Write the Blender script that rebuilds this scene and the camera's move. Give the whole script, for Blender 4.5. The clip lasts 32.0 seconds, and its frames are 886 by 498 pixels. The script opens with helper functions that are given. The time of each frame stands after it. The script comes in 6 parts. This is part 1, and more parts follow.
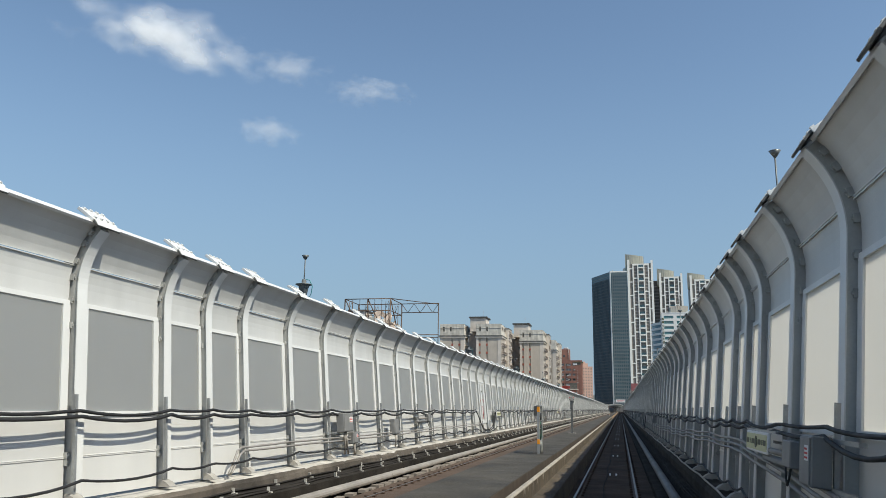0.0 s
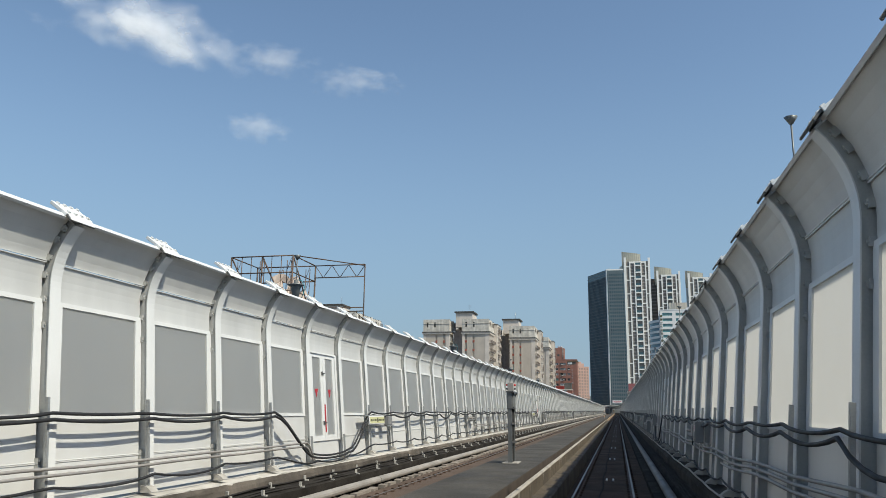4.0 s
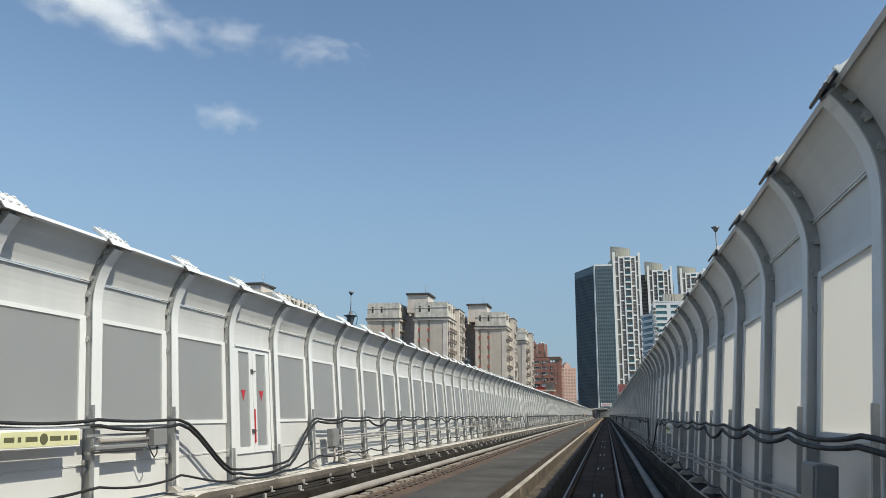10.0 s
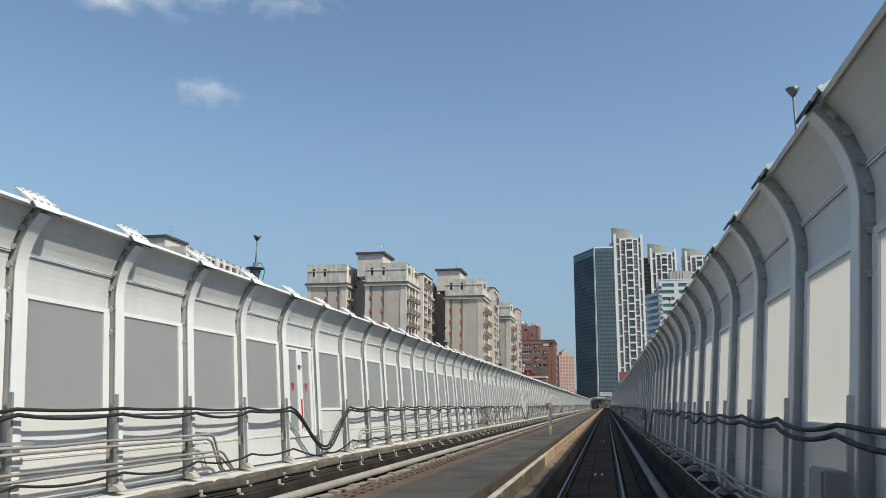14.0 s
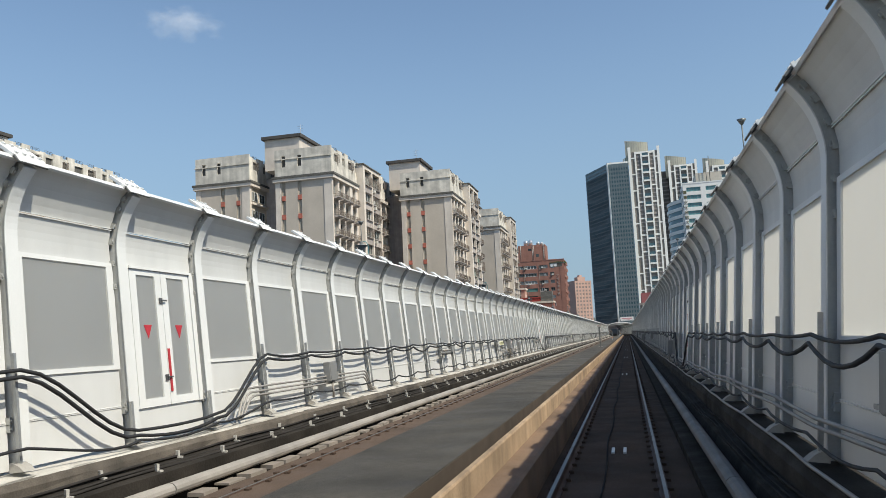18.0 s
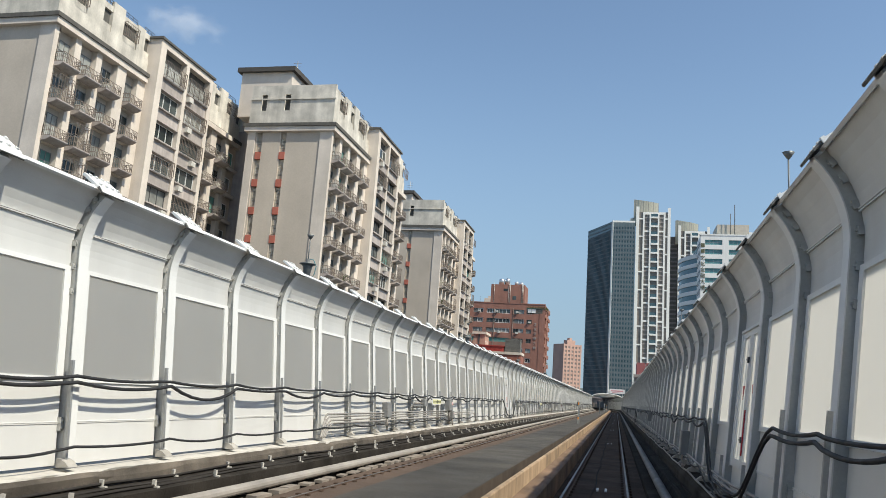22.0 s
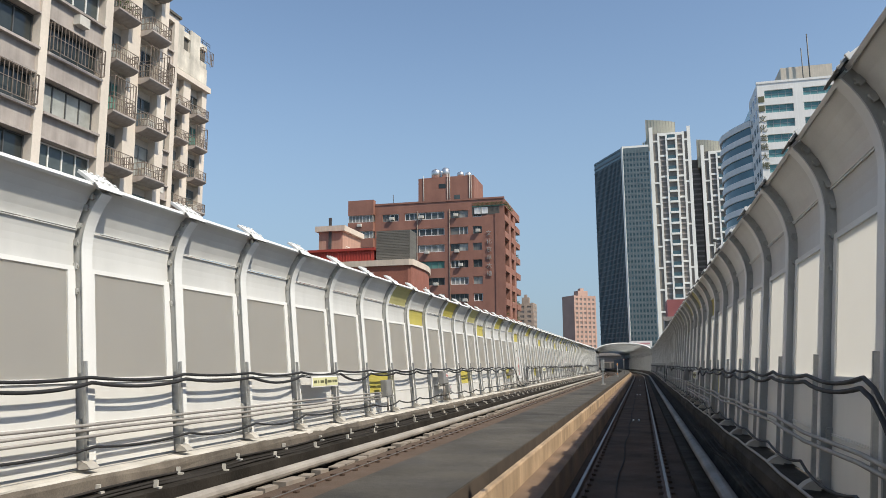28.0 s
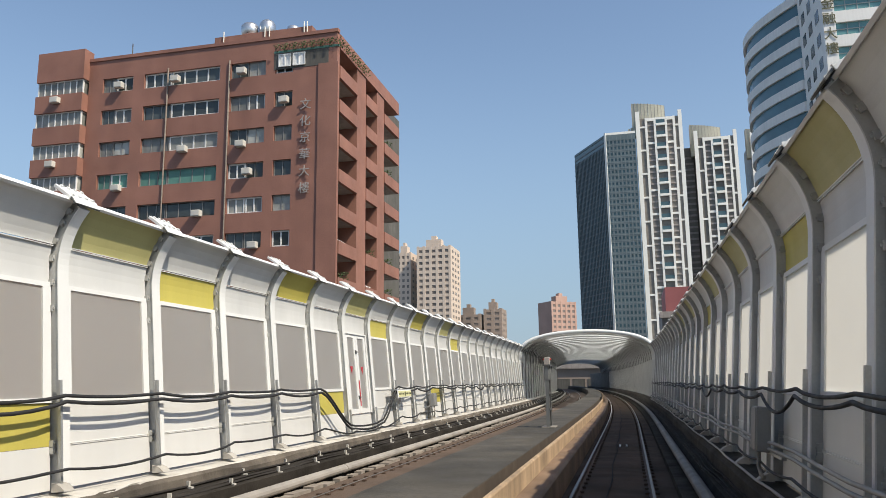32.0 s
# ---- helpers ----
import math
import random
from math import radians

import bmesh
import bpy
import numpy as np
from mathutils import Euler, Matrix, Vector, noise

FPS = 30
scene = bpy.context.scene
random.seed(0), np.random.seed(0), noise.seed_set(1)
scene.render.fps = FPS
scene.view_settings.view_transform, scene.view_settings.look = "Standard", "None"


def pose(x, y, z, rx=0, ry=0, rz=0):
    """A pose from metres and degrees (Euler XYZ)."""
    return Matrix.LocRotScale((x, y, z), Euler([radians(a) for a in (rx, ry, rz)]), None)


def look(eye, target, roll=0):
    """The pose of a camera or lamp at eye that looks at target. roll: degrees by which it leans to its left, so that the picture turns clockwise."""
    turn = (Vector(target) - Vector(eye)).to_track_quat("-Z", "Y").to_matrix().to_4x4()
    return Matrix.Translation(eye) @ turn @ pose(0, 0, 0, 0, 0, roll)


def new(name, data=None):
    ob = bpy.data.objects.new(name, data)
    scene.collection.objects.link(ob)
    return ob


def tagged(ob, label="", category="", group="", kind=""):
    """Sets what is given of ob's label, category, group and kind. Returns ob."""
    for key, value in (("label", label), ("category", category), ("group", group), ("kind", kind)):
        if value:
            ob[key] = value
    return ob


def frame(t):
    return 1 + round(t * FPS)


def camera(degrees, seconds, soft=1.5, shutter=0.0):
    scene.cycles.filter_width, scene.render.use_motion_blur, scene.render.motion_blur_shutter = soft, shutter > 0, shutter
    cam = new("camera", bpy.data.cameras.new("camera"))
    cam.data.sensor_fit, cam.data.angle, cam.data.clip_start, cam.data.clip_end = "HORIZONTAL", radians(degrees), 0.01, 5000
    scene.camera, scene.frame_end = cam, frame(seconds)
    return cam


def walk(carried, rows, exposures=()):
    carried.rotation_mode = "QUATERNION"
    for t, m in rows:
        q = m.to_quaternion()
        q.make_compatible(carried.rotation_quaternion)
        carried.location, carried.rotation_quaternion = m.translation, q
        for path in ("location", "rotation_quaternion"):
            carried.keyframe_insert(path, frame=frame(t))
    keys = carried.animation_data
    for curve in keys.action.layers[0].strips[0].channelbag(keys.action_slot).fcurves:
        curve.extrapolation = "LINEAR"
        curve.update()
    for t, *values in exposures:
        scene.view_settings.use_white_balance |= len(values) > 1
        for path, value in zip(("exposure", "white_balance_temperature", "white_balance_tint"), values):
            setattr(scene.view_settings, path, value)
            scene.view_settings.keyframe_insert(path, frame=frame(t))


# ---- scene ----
# ---- camera and walk: t, distance along the line, yaw to the left, pitch up, roll ----
CAM_X, CAM_Z = 0.42, 2.13
cam = camera(60.6, 32.0, soft=0.65)
PATH = [
    (0.0, 1.823, 13.10, 11.77, 0.94),
    (0.5, 4.118, 12.75, 11.80, 0.81),
    (1.0, 6.648, 12.71, 11.74, 0.84),
    (1.5, 9.409, 12.74, 11.64, 0.72),
    (2.0, 12.399, 12.75, 11.75, 0.36),
    (2.5, 15.617, 12.65, 11.90, 0.69),
    (4.5, 30.765, 12.86, 11.92, 0.70),
    (5.0, 35.110, 12.74, 12.09, 0.63),
    (5.5, 39.668, 12.68, 12.20, 0.61),
    (6.0, 44.425, 12.75, 11.95, 0.77),
    (6.5, 49.372, 12.65, 11.96, 0.44),
    (7.0, 54.500, 12.60, 11.83, 0.37),
    (7.5, 59.801, 12.67, 11.65, 0.50),
    (8.0, 65.270, 12.61, 11.63, 0.29),
    (8.5, 70.900, 12.29, 11.82, 0.21),
    (9.0, 76.685, 12.08, 12.08, 0.06),
    (9.5, 82.623, 12.09, 12.07, 0.31),
    (10.0, 88.715, 11.98, 12.26, 0.38),
    (10.5, 94.968, 12.42, 12.07, 0.40),
    (11.0, 101.391, 12.46, 12.24, 0.39),
    (11.5, 107.980, 12.34, 12.64, 0.51),
    (12.0, 114.727, 12.53, 12.28, 0.49),
    (12.5, 121.623, 12.61, 11.84, 0.55),
    (13.0, 128.659, 12.33, 11.83, 0.48),
    (13.5, 135.825, 12.12, 11.87, 0.70),
    (15.5, 165.697, 12.30, 8.79, -1.03),
    (16.0, 173.460, 14.85, 8.30, -2.11),
    (16.5, 181.346, 17.77, 7.97, -2.96),
    (17.0, 189.365, 17.47, 7.57, -2.25),
    (17.5, 197.530, 15.08, 7.19, -2.40),
    (18.0, 205.857, 13.30, 6.82, -2.77),
    (18.5, 214.364, 11.72, 6.66, -2.45),
    (19.0, 223.063, 11.49, 7.16, -0.22),
    (19.5, 231.958, 13.42, 7.60, 2.25),
    (20.0, 241.051, 14.36, 7.41, 3.90),
    (20.5, 250.335, 14.07, 9.01, 5.00),
    (21.0, 259.800, 13.70, 11.04, 4.39),
    (21.5, 269.429, 13.69, 11.27, 4.33),
    (22.0, 279.203, 13.42, 10.76, 4.12),
    (22.5, 289.097, 12.95, 8.74, 3.27),
    (23.0, 299.090, 12.49, 7.93, 2.89),
    (23.5, 309.162, 12.82, 9.51, 1.32),
    (24.0, 319.300, 13.09, 12.15, 1.09),
    (24.5, 329.490, 13.45, 12.11, 1.95),
    (25.0, 339.721, 14.86, 11.45, 3.24),
    (25.5, 349.984, 14.19, 11.47, 2.19),
    (26.0, 360.274, 14.27, 10.07, 0.57),
    (26.5, 370.593, 14.51, 9.23, 0.45),
    (28.5, 412.210, 14.50, 8.48, -0.59),
    (29.0, 422.713, 14.56, 8.04, -0.69),
    (29.5, 433.256, 14.71, 7.54, -0.94),
    (30.0, 443.839, 14.82, 7.21, -1.12),
    (30.5, 454.461, 14.61, 7.29, -0.93),
    (31.0, 465.117, 14.02, 7.41, -0.91),
    (31.5, 475.804, 13.89, 8.03, -1.69),
    (32.0, 486.520, 13.51, 9.96, -0.70),
]


def cam_pose(s, yaw, pitch, roll):
    eye = Vector((CAM_X, s, CAM_Z))
    yw, pt = radians(yaw), radians(pitch)
    way = Vector((-math.sin(yw) * math.cos(pt), math.cos(yw) * math.cos(pt), math.sin(pt)))
    return look(eye, eye + way, roll)


EXPOSE = [(0.0, 0.1, 6450, 4), (13.0, 0.13, 6450, 4), (17.0, 0.12, 6480, 5), (19.0, 0.28, 6500, 5), (21.0, 0.24, 6530, 5), (23.0, 0.39, 6560, 5), (25.0, 0.25, 6590, 6), (32.0, 0.34, 6750, 8)]
walk(cam, [(t, cam_pose(s, yw, pt, rl)) for t, s, yw, pt, rl in PATH], EXPOSE)

# ---- world, sun ----
SUN_EL, SUN_AZ = 49.5, 113.0  # azimuth clockwise from the line's direction (+y)
world = bpy.data.worlds.new("sky")
scene.world = world
world.use_nodes = True
wn, wl = world.node_tree.nodes, world.node_tree.links
wn.clear()
sky = wn.new("ShaderNodeTexSky")
sky.sky_type = "NISHITA"
sky.sun_disc = False
sky.sun_elevation, sky.sun_rotation = radians(SUN_EL), radians(SUN_AZ)
sky.air_density, sky.dust_density, sky.ozone_density = 1.0, 0.7, 1.25
bg = wn.new("ShaderNodeBackground")
bg.inputs[1].default_value = 0.135
wout = wn.new("ShaderNodeOutputWorld")

# a blue-grey haze along the whole horizon
coord = wn.new("ShaderNodeTexCoord")
split = wn.new("ShaderNodeSeparateXYZ")
wl.new(coord.outputs["Generated"], split.inputs[0])
band = wn.new("ShaderNodeMapRange")
band.interpolation_type = "SMOOTHERSTEP"
band.inputs["From Min"].default_value, band.inputs["From Max"].default_value = -0.05, 0.52
band.inputs["To Min"].default_value, band.inputs["To Max"].default_value = 0.85, 0.0
wl.new(split.outputs["Z"], band.inputs["Value"])
haze = wn.new("ShaderNodeMix")
haze.data_type = "RGBA"
haze.inputs[7].default_value = (1.66, 2.42, 3.40, 1)
wl.new(band.outputs[0], haze.inputs[0])
wl.new(sky.outputs[0], haze.inputs[6])
wl.new(haze.outputs[2], bg.inputs[0])
wl.new(bg.outputs[0], wout.inputs[0])

sun_data = bpy.data.lights.new("sun", "SUN")
sun_data.energy, sun_data.angle, sun_data.color = 4.3, radians(0.53), (1.0, 0.92, 0.80)
sun = new("sun", sun_data)
sun.matrix_world = look((0, 0, 100), (-math.sin(radians(SUN_AZ)) * math.cos(radians(SUN_EL)), -math.cos(radians(SUN_AZ)) * math.cos(radians(SUN_EL)), 100 - math.sin(radians(SUN_EL))))

# ---- helpers ----
def part(name, bm, material, parent=None, label="", smooth=False):
    me = bpy.data.meshes.new(name)
    if smooth:
        for f in bm.faces:
            f.smooth = True
    bm.to_mesh(me)
    bm.free()
    for m in material if isinstance(material, (list, tuple)) else [material]:
        me.materials.append(m)
    ob = new(name, me)
    if parent is not None:
        ob.parent = parent
    if label:
        ob["label"] = label
    return ob


def again(ob, m, parent):
    """Another piece on the same mesh."""
    o = bpy.data.objects.new(ob.name.split(".")[0], ob.data)
    scene.collection.objects.link(o)
    o.parent = parent
    o.matrix_basis = m
    return o


def empty(name, m=None, label="", category="", group="", kind=""):
    ob = new(name)
    ob.empty_display_size = 0.2
    if m is not None:
        ob.matrix_basis = m
    return tagged(ob, label, category, group, kind)


def box(bm, x0, x1, y0, y1, z0, z1, m=None, mat=0):
    v = [bm.verts.new((x, y, z)) for z in (z0, z1) for y in (y0, y1) for x in (x0, x1)]
    if m is not None:
        for p in v:
            p.co = m @ p.co
    fs = [bm.faces.new([v[i] for i in q]) for q in ((0, 2, 3, 1), (4, 5, 7, 6), (0, 1, 5, 4), (2, 6, 7, 3), (0, 4, 6, 2), (1, 3, 7, 5))]
    for f in fs:
        f.material_index = mat
    return fs


def bevel_box(bm, x0, x1, y0, y1, z0, z1, b, m=None, mat=0):
    t = bmesh.new()
    box(t, x0, x1, y0, y1, z0, z1)
    bmesh.ops.bevel(t, geom=t.edges[:], offset=b, segments=1, affect="EDGES", profile=0.5)
    merge(bm, t, m, mat)


def merge(bm, t, m=None, mat=0):
    idx = {}
    for v in t.verts:
        idx[v] = bm.verts.new(m @ v.co if m is not None else v.co)
    for f in t.faces:
        nf = bm.faces.new([idx[v] for v in f.verts])
        nf.material_index, nf.smooth = mat or f.material_index, f.smooth
    t.free()


def prism(bm, outline, y0, y1, m=None, mat=0, axis="y"):
    """An (x, z) outline pushed from y0 to y1 (or an (x, y) one along z)."""
    def p(a, b, c):
        q = Vector((a, c, b)) if axis == "y" else Vector((a, b, c))
        return m @ q if m is not None else q
    lo = [bm.verts.new(p(a, b, y0)) for a, b in outline]
    hi = [bm.verts.new(p(a, b, y1)) for a, b in outline]
    n = len(outline)
    fs = [bm.faces.new(lo), bm.faces.new(hi[::-1])]
    for i in range(n):
        fs.append(bm.faces.new((lo[i], hi[i], hi[(i + 1) % n], lo[(i + 1) % n])))
    for f in fs:
        f.material_index = mat
    bmesh.ops.recalc_face_normals(bm, faces=fs)
    return fs


def tube(bm, pts, r, sides=6, mat=0, cap=True):
    pts = [Vector(p) for p in pts]
    rings = []
    for i, p in enumerate(pts):
        d = (pts[min(i + 1, len(pts) - 1)] - pts[max(i - 1, 0)]).normalized()
        up = Vector((0, 0, 1)) if abs(d.z) < 0.9 else Vector((1, 0, 0))
        a = d.cross(up).normalized()
        b = a.cross(d)
        rings.append([bm.verts.new(p + r * (math.cos(k * math.tau / sides) * a + math.sin(k * math.tau / sides) * b)) for k in range(sides)])
    for q, w in zip(rings, rings[1:]):
        for k in range(sides):
            f = bm.faces.new((q[k], q[(k + 1) % sides], w[(k + 1) % sides], w[k]))
            f.material_index, f.smooth = mat, True
    if cap:
        for q in (rings[0][::-1], rings[-1]):
            bm.faces.new(q).material_index = mat


# ---- materials ----
def material(name, color, rough=0.6, metal=0.0, grain=0.06, grain_size=40.0, stain=0.12, stain_size=0.8, bump=0.0, bump_size=60.0, streak=0.0, per_object=0.0, spec=0.5, streak_size=3.0):
    """A surface with fine grain, broad stains and, where wanted, downward streaks and relief."""
    m = bpy.data.materials.new(name)
    m.use_nodes = True
    n, l = m.node_tree.nodes, m.node_tree.links
    b = n["Principled BSDF"]
    b.inputs["Metallic"].default_value = metal
    b.inputs["Specular IOR Level"].default_value = spec
    geo = n.new("ShaderNodeNewGeometry")
    def noise_at(size, detail=3.0, vec=None):
        t = n.new("ShaderNodeTexNoise")
        t.inputs["Scale"].default_value, t.inputs["Detail"].default_value = size, detail
        l.new(vec if vec is not None else geo.outputs["Position"], t.inputs["Vector"])
        return t.outputs["Fac"]
    def math_node(op, a, c):
        k = n.new("ShaderNodeMath")
        k.operation = op
        for i, v in enumerate((a, c)):
            if isinstance(v, (int, float)):
                k.inputs[i].default_value = v
            else:
                l.new(v, k.inputs[i])
        return k.outputs[0]
    def spread(fac, amount):
        mr = n.new("ShaderNodeMapRange")
        mr.inputs["From Min"].default_value, mr.inputs["From Max"].default_value = 0.25, 0.75
        mr.inputs["To Min"].default_value, mr.inputs["To Max"].default_value = 1 - amount, 1 + amount
        l.new(fac, mr.inputs["Value"])
        return mr.outputs[0]
    f = math_node("MULTIPLY", spread(noise_at(grain_size), grain), spread(noise_at(stain_size, 4.0), stain))
    if streak:
        mp = n.new("ShaderNodeMapping")
        mp.inputs["Scale"].default_value = (streak_size, streak_size, streak_size * 0.05)
        l.new(geo.outputs["Position"], mp.inputs["Vector"])
        f = math_node("MULTIPLY", f, spread(noise_at(1.0, 4.0, mp.outputs[0]), streak))
    if per_object:
        oi = n.new("ShaderNodeObjectInfo")
        mr = n.new("ShaderNodeMapRange")
        mr.inputs["To Min"].default_value, mr.inputs["To Max"].default_value = 1 - per_object, 1 + per_object
        l.new(oi.outputs["Random"], mr.inputs["Value"])
        f = math_node("MULTIPLY", f, mr.outputs[0])
    hsv = n.new("ShaderNodeHueSaturation")
    hsv.inputs["Color"].default_value = (*color, 1)
    l.new(f, hsv.inputs["Value"])
    l.new(hsv.outputs[0], b.inputs["Base Color"])
    l.new(math_node("MULTIPLY", spread(noise_at(stain_size * 2.3), 0.18), rough), b.inputs["Roughness"])
    if bump:
        bp = n.new("ShaderNodeBump")
        bp.inputs["Strength"].default_value, bp.inputs["Distance"].default_value = bump, 0.02
        l.new(noise_at(bump_size), bp.inputs["Height"])
        l.new(bp.outputs[0], b.inputs["Normal"])
    return m


def translucent(name, color, through_color, share, **look_of):
    m = material(name, color, 0.4, **(look_of or dict(grain=0.02, stain=0.05, stain_size=0.9, streak=0.03, streak_size=1.2)))
    n, l = m.node_tree.nodes, m.node_tree.links
    b, out = n["Principled BSDF"], n["Material Output"]
    t = n.new("ShaderNodeBsdfTranslucent")
    t.inputs["Color"].default_value = (*through_color, 1)
    mix = n.new("ShaderNodeMixShader")
    mix.inputs[0].default_value = share
    l.new(b.outputs[0], mix.inputs[1])
    l.new(t.outputs[0], mix.inputs[2])
    l.new(mix.outputs[0], out.inputs["Surface"])
    return m


WHITE = material("white_painted_steel", (0.70, 0.70, 0.68), 0.45, grain=0.02, stain=0.06, stain_size=0.6, streak=0.03)
PANEL = translucent("white_fibre_panel", (0.72, 0.715, 0.69), (0.74, 0.725, 0.70), 0.18, grain=0.03, grain_size=90, stain=0.06, stain_size=0.7, streak=0.03, per_object=0.05)
UPPER = translucent("pale_grey_perforated_panel", (0.60, 0.597, 0.575), (0.64, 0.63, 0.61), 0.10, grain=0.05, grain_size=70, stain=0.09, stain_size=0.8, streak=0.05, per_object=0.05)
YELLOW = material("yellow_panel", (0.46, 0.395, 0.085), 0.5, grain=0.03, stain=0.06, streak=0.06, per_object=0.08)
PANE = translucent("frosted_pane", (0.46, 0.445, 0.41), (0.94, 0.92, 0.88), 0.68)
GALV = material("galvanised_steel", (0.37, 0.375, 0.37), 0.45, 0.5, grain=0.08, stain=0.15, stain_size=3)
DARKSTEEL = material("dark_steel", (0.10, 0.10, 0.10), 0.5, 0.3, stain=0.2, stain_size=2)
CABLE = material("black_cable", (0.030, 0.030, 0.031), 0.6, spec=0.25, stain=0.2, stain_size=2)
CONCRETE = material("weathered_concrete", (0.30, 0.28, 0.25), 0.85, grain=0.1, stain=0.3, stain_size=0.5, bump=0.4, streak=0.2)
GRIME = material("grimy_parapet_concrete", (0.105, 0.088, 0.070), 0.9, grain=0.2, stain=0.6, stain_size=0.6, bump=0.5, streak=0.3)
LEDGE = material("brown_ledge_concrete", (0.17, 0.112, 0.072), 0.85, grain=0.15, stain=0.45, stain_size=0.7, bump=0.4)
DARKFLOOR = material("oily_track_bed", (0.076, 0.052, 0.038), 0.9, spec=0.12, grain=0.2, stain=0.35, stain_size=0.7, bump=0.5)
# dark because the right parapet's own shade is put into the colour
SHADECONC = material("sooty_parapet_concrete", (0.048, 0.042, 0.036), 0.9, spec=0.15, grain=0.25, stain=0.5, stain_size=0.8, bump=0.5)
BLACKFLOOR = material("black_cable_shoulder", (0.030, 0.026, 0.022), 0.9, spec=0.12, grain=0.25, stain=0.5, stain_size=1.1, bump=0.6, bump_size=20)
GUTTER = material("dark_brown_gutter", (0.055, 0.040, 0.029), 0.9, grain=0.15, stain=0.3, stain_size=0.9)
WALKTOP = material("grey_walkway_slab", (0.054, 0.048, 0.039), 0.85, grain=0.22, grain_size=14, stain=0.55, stain_size=0.55, bump=0.4, streak=0.25, streak_size=0.8)
OCHRE = material("ochre_stained_concrete", (0.33, 0.235, 0.15), 0.88, grain=0.15, stain=0.4, stain_size=0.8, bump=0.5, streak=0.28)
RUSTBED = material("rust_stained_bed", (0.088, 0.058, 0.040), 0.9, grain=0.1, stain=0.25, stain_size=0.6, bump=0.4)
RAILSTEEL = material("polished_rail_head", (0.24, 0.225, 0.21), 0.45, 0.9, stain=0.1)
RAILSIDE = material("rusty_rail_web", (0.09, 0.055, 0.04), 0.8, stain=0.3)
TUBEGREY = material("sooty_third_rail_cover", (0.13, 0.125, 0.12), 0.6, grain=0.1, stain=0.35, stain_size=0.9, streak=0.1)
MATTCABLE = material("dusty_cable", (0.035, 0.032, 0.030), 0.9, spec=0.1, stain=0.3, stain_size=2)
TUBEWHITE = material("third_rail_cover", (0.29, 0.265, 0.235), 0.6, grain=0.08, stain=0.25, stain_size=0.8, streak=0.1)

# ---- the line: straight, then a curve to the left ----
CURVE_AT, CURVE_R = 522.0, 1150.0
Y_START, Y_END = -24.0, 690.0


def line_at(s):
    if s <= CURVE_AT:
        return pose(0, s, 0)
    a = (s - CURVE_AT) / CURVE_R
    return pose(-CURVE_R * (1 - math.cos(a)), CURVE_AT + CURVE_R * math.sin(a), 0, 0, 0, math.degrees(a))


def stations(a, b, step):
    out = [a]
    if b <= CURVE_AT:
        return [a, b]
    if a < CURVE_AT:
        out.append(CURVE_AT)
    k = max(a, CURVE_AT) + step
    while k < b - 0.01:
        out.append(k)
        k += step
    return out + [b]


def sweep(outline, a, b, step=6.0, bm=None, mat=0):
    """A closed (x, z) section carried along the line from a to b."""
    bm = bm or bmesh.new()
    rings = []
    for s in stations(a, b, step):
        m = line_at(s)
        rings.append([bm.verts.new(m @ Vector((x, 0, z))) for x, z in outline])
    n, fs = len(outline), []
    for q, w in zip(rings, rings[1:]):
        for k in range(n):
            fs.append(bm.faces.new((q[k], q[(k + 1) % n], w[(k + 1) % n], w[k])))
    fs += [bm.faces.new(rings[0]), bm.faces.new(rings[-1][::-1])]
    for f in fs:
        f.material_index = mat
    bmesh.ops.recalc_face_normals(bm, faces=fs)
    return bm


def rect(x0, x1, z0, z1):
    return [(x0, z0), (x1, z0), (x1, z1), (x0, z1)]


# ---- ground and deck ----
bm = bmesh.new()
box(bm, -3000, 3000, -800, 4000, -12.5, -12)
GROUND = material("city_ground", (0.10, 0.10, 0.095), 0.9, stain=0.3, stain_size=0.02)
tagged(part("ground", bm, GROUND), "grey street level far below the viaduct", "ground", kind="structure")
tagged(part("viaduct_deck", sweep([(-8.4, -1.6), (3.6, -1.6), (3.6, -0.32), (-8.4, -0.32)], Y_START, Y_END), CONCRETE), "concrete viaduct deck", "viaduct", kind="structure")
# track beds
tagged(part("track_bed", sweep(rect(-1.15, 1.25, -0.318, -0.17), Y_START, Y_END), DARKFLOOR), "dark oily slab track bed", "track bed", kind="structure")
tagged(part("track_bed", sweep(rect(-5.95, -2.99, -0.318, -0.02), Y_START, Y_END), RUSTBED), "rust stained slab track bed", "track bed", kind="structure")
# walkway between the tracks
WALK_R, WALK_L, WALK_Z = -1.38, -2.98, 0.77
KERB_TURN = 166.0
KERB = [(-1.47, -0.318), (WALK_R, -0.318), (WALK_R, 0.665), (-1.395, 0.69), (-1.455, 0.69), (-1.47, 0.675)]
BROWNKERB = material("soot_brown_kerb", (0.085, 0.066, 0.045), 0.9, grain=0.15, stain=0.4, stain_size=0.9, bump=0.5, streak=0.3)
WHITEWASH = material("worn_whitewash", (0.36, 0.325, 0.275), 0.85, grain=0.1, stain=0.3, stain_size=1.2)
tagged(part("walkway_wall", sweep(KERB, KERB_TURN, Y_END), OCHRE), "ochre stained concrete kerb along the central walkway", "wall", kind="structure")
kerb = tagged(part("walkway_wall", sweep(KERB, Y_START, KERB_TURN), BROWNKERB), "soot brown concrete kerb with a whitewashed top", "wall", kind="structure")
